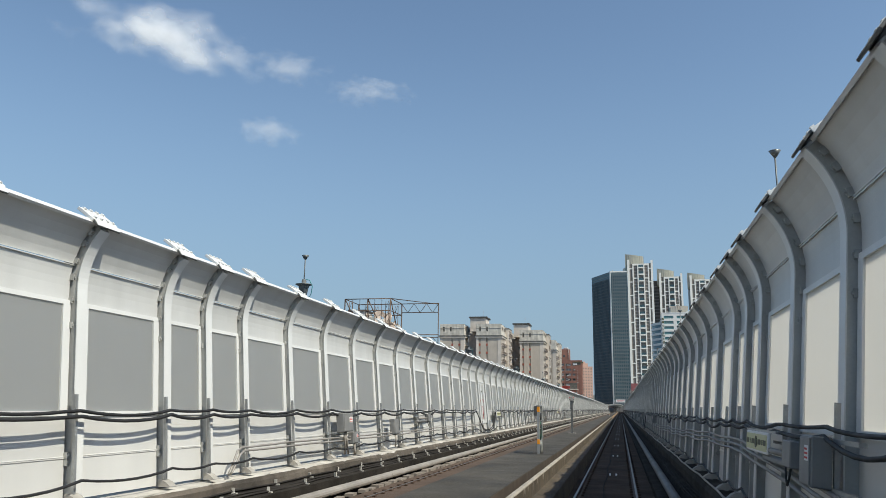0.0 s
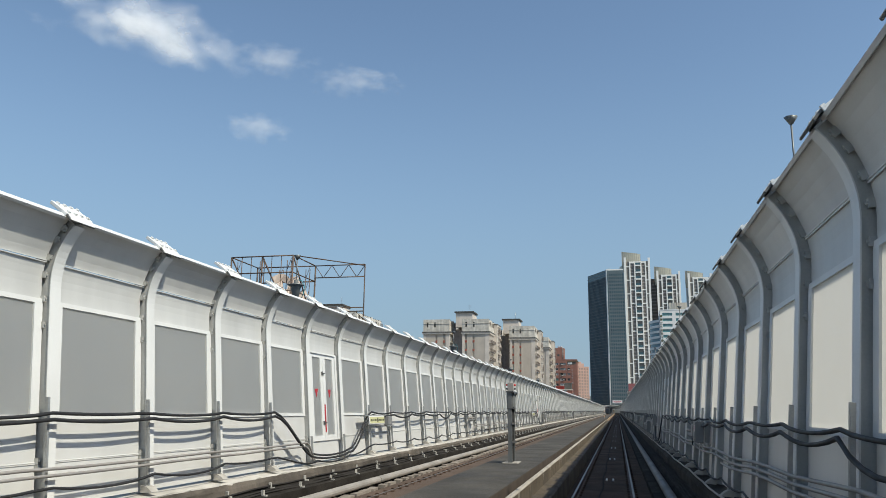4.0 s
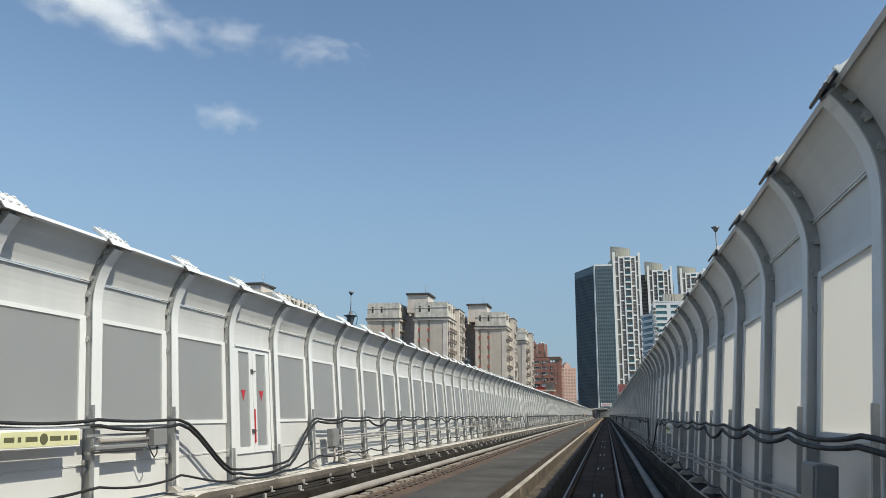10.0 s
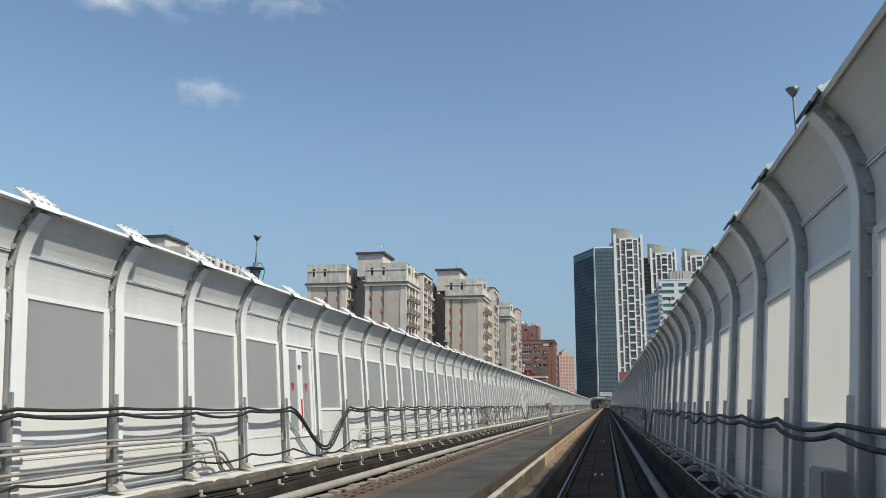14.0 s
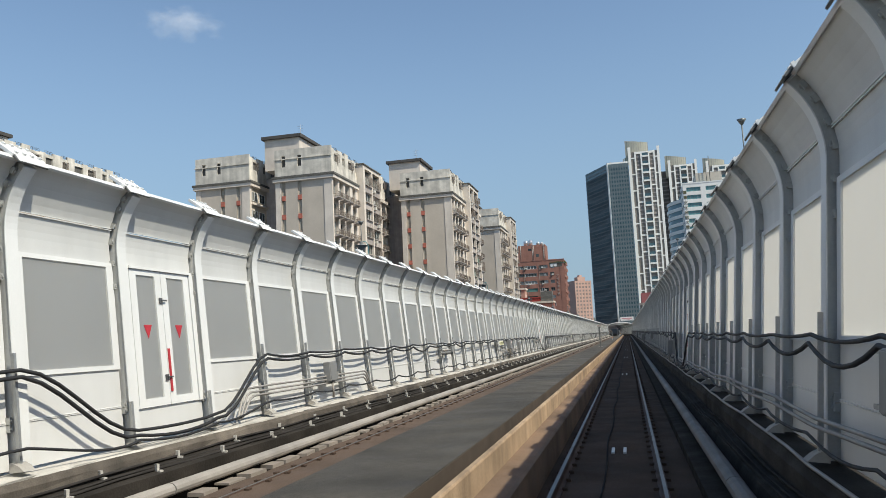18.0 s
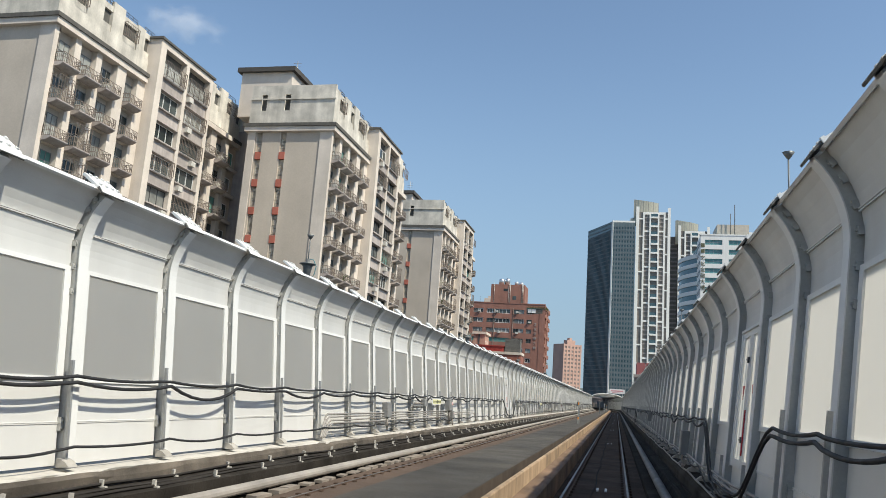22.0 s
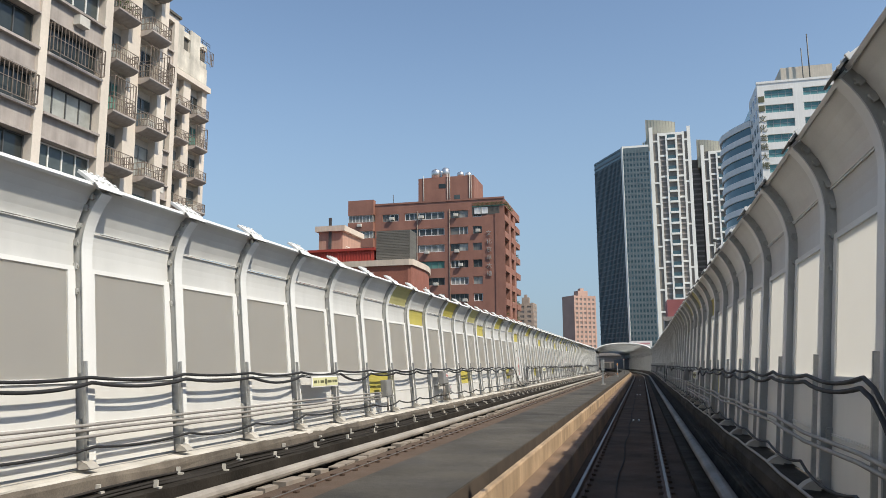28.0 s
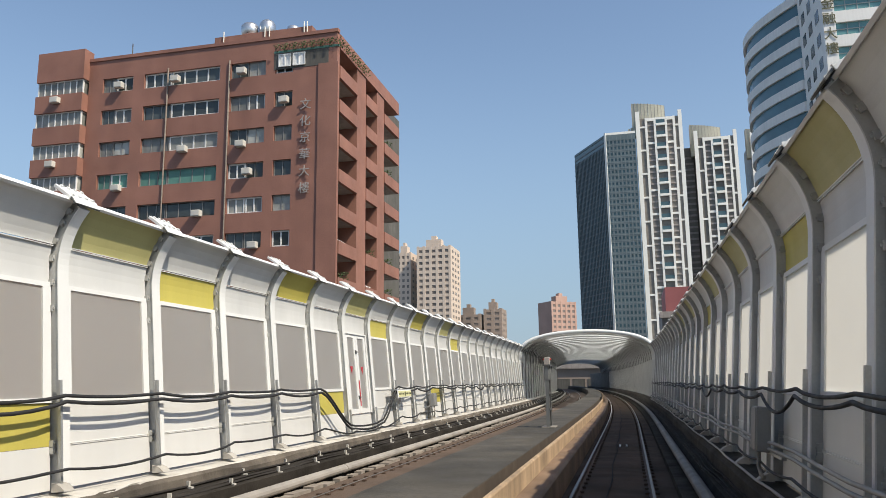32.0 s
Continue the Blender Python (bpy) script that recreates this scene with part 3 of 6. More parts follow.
# ---- pieces along the tracks ----
def joined(name, pieces, mat, label, category):
    """Many small alike boxes as one object: (centre, half sizes)."""
    vs, fs = [], []
    for (c, h, a) in pieces:
        b = len(vs)
        ca, sa = math.cos(a), math.sin(a)
        for dz in (-1, 1):
            for dx, dy in ((-1, -1), (1, -1), (1, 1), (-1, 1)):
                px, py = dx * h[0], dy * h[1]
                vs.append((c[0] + px * ca - py * sa, c[1] + px * sa + py * ca, c[2] + dz * h[2]))
        fs += [(b, b + 3, b + 2, b + 1), (b + 4, b + 5, b + 6, b + 7), (b, b + 1, b + 5, b + 4), (b + 1, b + 2, b + 6, b + 5), (b + 2, b + 3, b + 7, b + 6), (b + 3, b, b + 4, b + 7)]
    me = bpy.data.meshes.new(name)
    me.from_pydata(vs, [], fs)
    me.materials.append(mat)
    return tagged(new(name, me), label, category, kind="stuff")


rnd = random.Random(11)
fasten, blocks, clips = [], [], []
s = Y_START
while s < 600:
    m = line_at(s)
    a = math.atan2(m[1][0], m[0][0])
    for x in (-0.753, 0.753, -4.03, -5.53):
        for dx in (-0.1, 0.1):
            fasten.append((m @ Vector((x + dx, 0, -0.15 if abs(x) < 1 else -0.01)), (0.04, 0.05, 0.02), a))
    s += 0.7
s = Y_START
while s < 600:
    m = line_at(s)
    a = math.atan2(m[1][0], m[0][0])
    blocks.append((m @ Vector((-6.06 + rnd.uniform(-0.03, 0.03), 0, 0.0)), (0.11 + rnd.uniform(-0.03, 0.03), 0.30 + rnd.uniform(-0.14, 0.08), 0.035 + rnd.uniform(-0.02, 0.02)), a + rnd.uniform(-0.14, 0.14)))
    s += rnd.uniform(0.5, 0.95)
s = Y_START
while s < 600:
    m = line_at(s)
    a = math.atan2(m[1][0], m[0][0])
    for x, z, o in ((-6.96, 0.47, 0.0), (-6.60, 0.43, 0.8)):
        q = line_at(s + o) @ Vector((x, 0, z))
        clips.append((q, (0.03, 0.02, 0.055), a + 0.4 * math.sin(s * 3.7)))
        clips.append((q + Vector((0.05 if x < 0 else -0.05, 0, -0.05)), (0.04, 0.03, 0.014), a + 0.3 * math.sin(s * 5.1)))
    s += 1.9
PALESTONE = material("pale_concrete_block", (0.25, 0.215, 0.18), 0.9, stain=0.3, stain_size=1.5, bump=0.3)
CLIP = material("white_cable_clip", (0.45, 0.43, 0.39), 0.7)
joined("rail_fastenings", fasten, DARKFLOOR, "rusty clips holding the rails to the slab", "rail fastening")
joined("power_rail_supports", blocks, PALESTONE, "uneven pale blocks under the power rail", "support blocks")
joined("cable_clips", clips, CLIP, "small white clips holding cables on the shoulders", "cable clips")

for x, z, r in ((-6.95, 0.45, 0.024), (-6.62, 0.395, 0.022), (-6.8, 0.40, 0.02), (2.03, 0.34, 0.022), (1.88, 0.275, 0.022), (1.95, 0.29, 0.018), (-0.12, -0.15, 0.014), (-3.04, 0.05, 0.02)):
    pts = []
    s = Y_START
    while s < 600:
        pts.append(line_at(s) @ Vector((x + 0.03 * math.sin(s * 0.9 + x * 5), 0, z + 0.015 * math.sin(s * 1.7 + x))))
        s += 0.95
    bm = bmesh.new()
    tube(bm, pts, r, 5)
    tagged(part("floor_cable", bm, MATTCABLE), "thin black cable lying along the track", "cable", "floor cables")

# conduit pipes low on the right barrier, dipping and rising from stretch to stretch
PIPE = material("dull_pale_conduit", (0.32, 0.30, 0.275), 0.55, 0.2, stain=0.2, stain_size=2.0)
CONDUIT_LEVELS = (
    (-20, 1.30), (7, 1.30), (9.6, 1.43), (12.4, 1.61), (16.6, 1.70), (31, 1.52), (45, 1.40), (55, 1.45), (73, 1.58), (92, 1.55), (97, 1.35),
    (115, 1.20), (135, 1.25), (160, 1.10), (181, 1.03), (186, 0.98), (198, 1.27), (243, 1.03), (270, 1.15), (300, 1.05), (340, 1.20), (380, 1.15),
    (420, 1.38), (440, 1.39), (457, 1.28), (546, 1.25),
)


def conduit_level(s):
    for (a, z0), (b, z1) in zip(CONDUIT_LEVELS, CONDUIT_LEVELS[1:]):
        if s <= b:
            u = (s - a) / (b - a)
            return z0 + (z1 - z0) * u * u * (3 - 2 * u)
    return CONDUIT_LEVELS[-1][1]


for dz, end in ((0.0, 545), (-0.085, 545), (-0.17, 42)):
    bm = bmesh.new()
    pts = []
    for s in np.arange(-20, end, 1.16):
        z = conduit_level(s + 0.6 * dz) + dz + 0.022 * math.sin(s * 1.37) + 0.012 * math.sin(s * 0.61 + 9 * dz)
        pts.append(line_at(s) @ Vector((RIGHT_X - 0.27 - lean(z), 0, z)))
    tube(bm, pts, 0.023, 6)
    tagged(part("conduit", bm, PIPE), "dull pale conduit along the shaded barrier", "conduit", "conduits")
bm = bmesh.new()
tube(bm, [line_at(s) @ Vector((2.10 + 0.02 * math.sin(s * 0.7), 0, 0.715 + 0.012 * math.sin(s * 1.9))) for s in np.arange(-20, 545, 1.16)], 0.020, 6)
tagged(part("conduit", bm, PIPE), "dull pale conduit lying on the parapet's edge", "conduit", "conduits")

# pairs of track markers
MARKPAINT = material("white_marker", (0.75, 0.75, 0.72), 0.6)
for y in [7.6 + 11.6 * k for k in range(15)] + [194.5 + 26.69 * k for k in range(13)]:
    t = empty("track_marker", line_at(y) @ pose(0, 0, -0.168), "pair of white bars fixed between the rails", "track marker", "track markers")
    for x in (-0.02, 0.2):
        bm = bmesh.new()
        bevel_box(bm, x - 0.03, x + 0.03, -0.3, 0.3, 0.0, 0.035, 0.006)
        part("bar", bm, MARKPAINT, t)

# ---- lamps behind the barriers ----
LAMPGREY = material("grey_lamp_metal", (0.16, 0.17, 0.17), 0.5, 0.4)
TEAL = material("teal_cable", (0.05, 0.22, 0.25), 0.5)


def lamp(x, s, tall):
    t = empty("beacon_lamp", line_at(s) @ pose(x, 0, 0), "grey bowl-headed lamp on a slim mast behind the barrier", "lamp", "lamps behind the barrier")
    bm = bmesh.new()
    tube(bm, [(0, 0, 0.6), (0, 0, 5.15)], 0.055, 8)
    part("mast", bm, GALV, t)
    bm = bmesh.new()
    prof_ = [(0.05, 5.08), (0.08, 5.10), (0.14, 5.40), (0.15, 5.43), (0.24, 5.465), (0.245, 5.48), (0.07, 5.52), (0.06, 5.62)]
    rings = [[bm.verts.new((r * math.cos(k * math.tau / 12), r * math.sin(k * math.tau / 12), z)) for k in range(12)] for r, z in prof_]
    for q, w in zip(rings, rings[1:]):
        for k in range(12):
            bm.faces.new((q[k], q[(k + 1) % 12], w[(k + 1) % 12], w[k])).smooth = True
    bm.faces.new(rings[0][::-1])
    bm.faces.new(rings[-1])
    part("bowl", bm, LAMPGREY, t)
    bm = bmesh.new()
    tube(bm, [(0, 0, 5.5), (0, 0, tall - 0.12)], 0.016, 6)
    part("rod", bm, LAMPGREY, t)
    bm = bmesh.new()
    for q, w in ((0.02, 0.09),):
        tube(bm, [(0, 0, tall - 0.12), (0, 0, tall - 0.06), (0, 0, tall)], 0.03, 8)
    bmesh.ops.scale(bm, vec=(1, 1, 1), verts=bm.verts[:])
    for v in bm.verts:
        k = (v.co.z - (tall - 0.12)) / 0.12
        v.co.x *= 1 + 2.6 * k
        v.co.y *= 1 + 2.6 * k
    part("finial", bm, LAMPGREY, t)
    bm = bmesh.new()
    tube(bm, [(0.03, 0, 5.62), (0.16, 0.02, 5.6), (0.25, 0.03, 5.42), (0.22, 0.03, 5.2), (0.06, 0.02, 4.95)], 0.014, 5)
    part("lead", bm, TEAL, t)


for y in (21.7, 46.2, 67.5, 91.1, 114.0, 137.0, 160.8, 184.6, 207.5, 230.4, 253.3, 276.2, 299.1, 323.4, 347.2, 374.0):
    lamp(-8.25, y, 6.32)
for k in range(19):
    lamp(3.3, 16.0 + 23.1 * k, 6.8)

# ---- boxes, signs and trays on the barrier ----
BOXGREY = material("grey_enamel_box", (0.21, 0.21, 0.205), 0.5, grain=0.03, stain=0.08, stain_size=2.0)
LABELWHITE = material("white_label", (0.75, 0.74, 0.72), 0.6)
LABELRED = material("red_print", (0.55, 0.06, 0.05), 0.6)
SIGNYELLOW = material("pale_yellow_sign", (0.60, 0.585, 0.33), 0.5, stain=0.08)
SIGNINK = material("dark_sign_print", (0.10, 0.10, 0.05), 0.6)


def wall_m(side, s):
    return line_at(s) @ (pose(LEFT_X, 0, 0) if side < 0 else pose(RIGHT_X, 0, 0, 0, 0, 180)) @ LEANING


def junction_box(side, s, z0, w, h, label_red=True, d=0.22, conduits=2):
    t = empty("junction_box", wall_m(side, s), "grey steel junction box with a small printed label on the barrier", "junction box", "junction boxes")
    bm = bmesh.new()
    bevel_box(bm, 0.25, 0.25 + d, -w / 2, w / 2, z0, z0 + h, 0.012)
    part("body", bm, BOXGREY, t)
    bm = bmesh.new()
    bevel_box(bm, 0.25 + d, 0.265 + d, -w / 2 + 0.02, w / 2 - 0.02, z0 + 0.02, z0 + h - 0.02, 0.004)
    lid = part("lid", bm, BOXGREY, t)
    if label_red:
        bm = bmesh.new()
        box(bm, 0.266 + d, 0.27 + d, w * 0.06, w * 0.40, z0 + h * 0.5, z0 + h * 0.8)
        tag = part("label_plate", bm, LABELWHITE, t)
        for k in range(3):
            bm = bmesh.new()
            box(bm, 0.271 + d, 0.273 + d, w * 0.09, w * (0.37 - 0.06 * (k == 2)), z0 + h * (0.54 + 0.085 * k), z0 + h * (0.58 + 0.085 * k))
            part("print_bar", bm, LABELRED, tag)
    if label_red:
        bm = bmesh.new()
        box(bm, 0.19, 0.25, -1.0, 1.0, z0 + h - 0.05, z0 + h - 0.01)
        part("upper_rail", bm, GALV, t)
    bm = bmesh.new()
    box(bm, 0.19, 0.25, -1.0, 1.0, z0 - 0.02, z0 + 0.02)
    part("lower_rail", bm, GALV, t)
    for k in range(conduits):
        y = (k - (conduits - 1) / 2) * 0.14
        bm = bmesh.new()
        tube(bm, [(0.36, y, z0), (0.36, y, z0 - 0.2), (0.34, y + 0.05, z0 - 0.3), (0.30, y + 0.1 + 0.15 * k, BASE + 0.06)], 0.03, 6)
        part("conduit", bm, TUBEWHITE, t)


def pipe_run(side, s0, s1, z, n, fall=(True, True)):
    """Long conduits along the barrier, bending down to the parapet at the ends that fall."""
    t = empty("conduit_bank", label="bank of grey conduits bending down to the parapet", category="conduits", group="conduit banks")
    rnd = random.Random(int(s0 * 10))
    for k in range(n):
        zz = z - 0.085 * k
        a, b = s0 + 0.10 * k, s1 - 0.10 * k
        ps = []
        if fall[0]:
            ps += [(a - 0.45, BASE + 0.03), (a - 0.36, BASE + 0.1), (a - 0.05, zz - 0.06)]
        q = a + 0.12
        while q < b - 1.3:
            ps.append((q, zz + rnd.uniform(-0.012, 0.012)))
            q += 1.18
        ps.append((b - 0.12, zz))
        if fall[1]:
            ps += [(b + 0.05, zz - 0.06), (b + 0.36, BASE + 0.1), (b + 0.45, BASE + 0.03)]
        bm = bmesh.new()
        tube(bm, [wall_m(side, q) @ Vector((0.30 + 0.005 * k, 0, w)) for q, w in ps], 0.025, 6)
        part("conduit", bm, PIPE, t)


def yellow_sign(s, side=-1):
    t = empty("exit_sign", wall_m(side, s), "pale yellow exit sign board held between the cable stands", "sign", "exit signs")
    bm = bmesh.new()
    bevel_box(bm, 0.36, 0.40, -0.78, 0.78, 1.58, 1.84, 0.01)
    part("frame", bm, LABELWHITE, t)
    bm = bmesh.new()
    box(bm, 0.401, 0.405, -0.75, 0.75, 1.61, 1.81)
    board = part("board", bm, SIGNYELLOW, t)
    for y0, y1 in ((-0.70, -0.52), (-0.46, -0.40), (-0.32, -0.10), (0.14, 0.36), (0.42, 0.50), (0.54, 0.70)):
        bm = bmesh.new()
        box(bm, 0.406, 0.408, y0, y1, 1.68, 1.745)
        part("print_bar", bm, SIGNINK, board)
    bm = bmesh.new()
    tube(bm, [(0.406, 0.02, 1.71), (0.412, 0.02, 1.71)], 0.075, 14)
    part("emblem", bm, SIGNINK, board)
    bm = bmesh.new()
    box(bm, 0.19, 0.36, -1.05, 1.05, 1.84, 1.87)
    part("bracket_rail", bm, GALV, t)


def tray(s, side=-1):
    """A tube fitting with a switch box on two rails."""
    t = empty("light_fitting", wall_m(side, s), "grey tubular light fitting with a switch box", "light fitting", "light fittings")
    for z in (1.84, 1.72, 1.46):
        bm = bmesh.new()
        box(bm, 0.19, 0.24, -1.05, 1.05, z, z + 0.035)
        part("rail", bm, GALV, t)
    bm = bmesh.new()
    bevel_box(bm, 0.25, 0.37, -1.0, 0.35, 1.50, 1.58, 0.02)
    part("housing", bm, BOXGREY, t)
    bm = bmesh.new()
    tube(bm, [(0.36, -0.95, 1.64), (0.36, 0.35, 1.64)], 0.035, 8)
    part("tube", bm, TUBEWHITE, t)
    bm = bmesh.new()
    bevel_box(bm, 0.25, 0.42, 0.45, 0.85, 1.52, 1.80, 0.012)
    part("switch_box", bm, BOXGREY, t)
    bm = bmesh.new()
    tube(bm, [(0.36, 0.35, 1.56), (0.37, 0.45, 1.40), (0.37, 0.52, 1.33), (0.37, 0.6, 1.40), (0.36, 0.62, 1.52)], 0.012, 5)
    part("lead", bm, CABLE, t)


for y, z in ((22.5, 1.36), (82.0, 1.36), (139.4, 1.34), (192.7, 1.34), (255.4, 1.36), (314.3, 1.32), (372.3, 1.36), (430.9, 1.36), (489.3, 1.36)):
    junction_box(-1, y, z, 0.74, 0.5)
    junction_box(-1, y + 0.72, z - 0.34, 0.4, 0.32, d=0.16, conduits=1)
for y in (27.4, 72.7, 109.6, 146.4, 197.2, 224.5, 259.8, 280.3, 304.4, 345.0, 368.2, 398.1, 424.0, 459.1, 491.6, 516.0):
    junction_box(-1, y, 1.16, 0.48, 0.5, False, 0.18, 1)
# small switch boxes beside the signs, with a slack lead
for y in (51.9, 151.4, 253.6, 360.2):
    junction_box(-1, y, 1.52, 0.36, 0.3, False, 0.16, 0)
for s0, s1, z, n, fall in (
    (16.4, 45.0, 1.22, 2, (True, True)), (67.8, 89.4, 1.26, 2, (True, True)),
    (109.8, 112.2, 1.02, 3, (False, True)), (109.8, 139.2, 1.45, 2, (False, False)), (136.5, 157.6, 1.12, 2, (True, True)),
    (139.6, 157.2, 1.46, 2, (False, True)), (166.5, 193.6, 1.24, 2, (True, True)), (194.3, 199.0, 1.44, 2, (True, True)),
    (220.0, 227.3, 1.30, 3, (True, True)), (252.0, 259.6, 1.30, 3, (True, False)), (298.9, 314.2, 1.32, 4, (True, False)),
    (314.6, 321.2, 1.22, 2, (False, True)), (362.5, 370.7, 1.28, 3, (True, True)), (409.0, 423.8, 1.30, 3, (True, False)),
    (444.4, 459.0, 1.06, 3, (True, False)),
):
    pipe_run(-1, s0, s1, z, n, fall)
for y in (50.5, 98.0, 150.0, 206.0, 252.0, 311.7, 358.8, 419.3, 462.9, 512.0):
    yellow_sign(y)
for y in (12.6, 111.7, 428.75):
    yellow_sign(y, 1)
for y in (31.6, 67.6, 100.2, 134.4, 203.6, 238.0, 271.4, 309.0, 342.3, 381.3, 447.2, 484.7):
    tray(y)
for y in (9.7, 44.9, 65.8, 79.3, 181.9, 211.5, 265.2, 322.0, 380.0, 434.5, 478.4):
    junction_box(1, y, 1.42, 0.42, 0.46, True, 0.18, 0)
for y in (11.3, 46.4, 183.4, 267.0):
    tray(y, 1)
for y, z in ((72.9, 0.95), (95.9, 1.1), (150.0, 1.0), (240.0, 1.0), (300.0, 1.0), (406.0, 1.1), (498.0, 1.1)):
    junction_box(1, y, z, 0.42, 0.6, False, 0.18, 1)
pipe_run(1, 73.4, 83.2, 1.36, 2, (False, True))
pipe_run(1, 424.0, 434.3, 1.12, 2, (True, True))

# ---- things standing on the walkway ----
ORANGE = material("orange_reflector", (0.85, 0.33, 0.02), 0.5)
CABINET = material("grey_cabinet", (0.27, 0.28, 0.27), 0.45, stain=0.08, stain_size=1.0)
GREENLEAD = material("green_lead", (0.03, 0.25, 0.16), 0.5)
SIGNALGREY = material("dark_grey_signal_case", (0.135, 0.14, 0.138), 0.5, stain=0.12, stain_size=2.0)
CREAMBOX = material("faded_pink_grey_box", (0.36, 0.33, 0.30), 0.5, stain=0.15, stain_size=5)
CREAM = material("cream_plate", (0.62, 0.56, 0.40), 0.6)


def ladder_frame(s, x=-2.05):
    t = empty("relay_stand", pose(x, s, WALK_Z) @ Matrix.Diagonal((1, 1, 1.10, 1)), "open galvanised frame with signalling boxes and orange reflectors on the walkway", "relay stand", "relay stands")
    for y in (-0.46, 0.46):
        bm = bmesh.new()
        prism(bm, [(-0.036, y - 0.035), (0.036, y - 0.035), (0.036, y + 0.035), (-0.036, y + 0.035)], 0.0, 1.30, axis="z")
        part("upright", bm, GALV, t)
    bm = bmesh.new()
    bevel_box(bm, -0.06, 0.05, -0.51, 0.51, 1.302, 1.325, 0.004)
    part("top_bar", bm, GALV, t)
    for z in (0.33, 0.66, 0.865, 1.10):
        bm = bmesh.new()
        box(bm, -0.03, 0.012, -0.425, 0.425, z, z + 0.035)
        part("crossbar", bm, DARKSTEEL, t)
        bm = bmesh.new()
        box(bm, 0.0125, 0.03, -0.425, 0.425, z + 0.024, z + 0.036)
        part("rail_lip", bm, GALV, t)
    bm = bmesh.new()
    bevel_box(bm, -0.13, -0.037, -0.50, -0.24, 1.04, 1.30, 0.01)
    part("relay_box", bm, DARKSTEEL, t)
    bm = bmesh.new()
    bevel_box(bm, -0.03, 0.03, -0.41, -0.17, 1.136, 1.295, 0.008)
    part("junction_box", bm, CABINET, t)
    bm = bmesh.new()
    bevel_box(bm, -0.02, 0.012, -0.42, -0.10, 0.682, 0.86, 0.004)
    part("notice_plate", bm, CREAM, t)
    for z, h in ((1.14, 0.15), (0.27, 0.13)):
        bm = bmesh.new()
        bevel_box(bm, -0.040, 0.040, -0.502, -0.44, z, z + h, 0.004)
        part("reflector", bm, ORANGE, t)
    for k in range(5):
        # looped spare cable below the upper rail
        bm = bmesh.new()
        y = -0.22 + 0.075 * k
        sag = 0.13 + 0.028 * (k % 3)
        tube(bm, [(0.0, y, 1.10), (0.02, y + 0.02, 1.10 - sag * 0.7), (0.025, y + 0.07, 1.10 - sag), (0.015, y + 0.12, 1.10 - sag * 0.6), (0.0, y + 0.13, 1.10)], 0.014, 5)
        part("lead", bm, CABLE, t)
    for k, y in enumerate((-0.34, -0.27, -0.02, 0.05, 0.12, 0.2)):
        bm = bmesh.new()
        top = 0.66 if k < 2 else 0.87
        tube(bm, [(0.0, y, top), (0.022, y + 0.03, top - 0.1), (0.02, y - 0.02 + 0.012 * k, 0.48), (0.0, y + 0.02, 0.34)], 0.011, 5)
        part("lead", bm, GREENLEAD if k in (0, 1, 3) else CABLE, t)
    for y in (-0.12, 0.16):
        bm = bmesh.new()
        tube(bm, [(0.0, y - 0.04, 0.345), (0.0, y, 0.22), (0.0, y + 0.09, 0.1), (0.0, y + 0.14, 0.0)], 0.055, 8)
        part("duct", bm, CABINET, t)


def tall_cabinet(s, x=-2.08, w=0.44, h=0.78, leg=0.86, d=0.11):
    t = empty("trackside_cabinet", pose(x, s, WALK_Z), "tall grey steel cabinet on legs standing on the walkway", "cabinet", "walkway cabinets")
    bm = bmesh.new()
    bevel_box(bm, -d, d, -w / 2, w / 2, leg, leg + h, 0.012)
    part("body", bm, CABINET, t)
    bm = bmesh.new()
    prism(bm, [(-d - 0.02, leg + h), (d + 0.02, leg + h), (d + 0.02, leg + h + 0.02), (0.0, leg + h + 0.03), (-d - 0.02, leg + h + 0.02)], -w / 2 - 0.03, w / 2 + 0.03)
    part("roof", bm, CABINET, t)
    bm = bmesh.new()
    bevel_box(bm, -d + 0.02, d - 0.02, -w / 2 - 0.014, -w / 2, leg + 0.05, leg + h - 0.05, 0.004)
    door = part("door", bm, CABINET, t)
    bm = bmesh.new()
    box(bm, d - 0.05, d - 0.035, -w / 2 - 0.03, -w / 2 - 0.013, leg + h * 0.45, leg + h * 0.6)
    part("handle", bm, DARKSTEEL, door)
    bm = bmesh.new()
    box(bm, d + 0.001, d + 0.004, -0.01, 0.15, leg + h * 0.72, leg + h * 0.88)
    sheet = part("notice", bm, LABELWHITE, t)
    bm = bmesh.new()
    for y in (-w / 2 - 0.016, w / 2 + 0.001):
        box(bm, -d - 0.005, d + 0.005, y, y + 0.015, leg + h * 0.2, leg + h * 0.2 + 0.012)
    box(bm, d + 0.001, d + 0.008, -w / 2 - 0.016, w / 2 + 0.016, leg + h * 0.2, leg + h * 0.2 + 0.012)
    part("strap", bm, DARKSTEEL, t)
    for k in range(3):
        bm = bmesh.new()
        box(bm, d + 0.0045, d + 0.006, 0.005, 0.135, leg + h * (0.74 + 0.045 * k), leg + h * (0.76 + 0.045 * k))
        part("print_bar", bm, SIGNINK, sheet)
    for y in (-0.1, 0.1):
        bm = bmesh.new()
        prism(bm, [(-0.045, y - 0.035), (0.045, y - 0.035), (0.045, y + 0.035), (0.035, y + 0.035), (0.035, y - 0.025), (-0.045, y - 0.025)], 0.0, leg, axis="z")
        part("leg", bm, GALV, t)
    bm = bmesh.new()
    bevel_box(bm, -0.14, 0.16, -0.2, 0.22, -0.002, 0.02, 0.008)
    part("plinth", bm, CONCRETE, t)


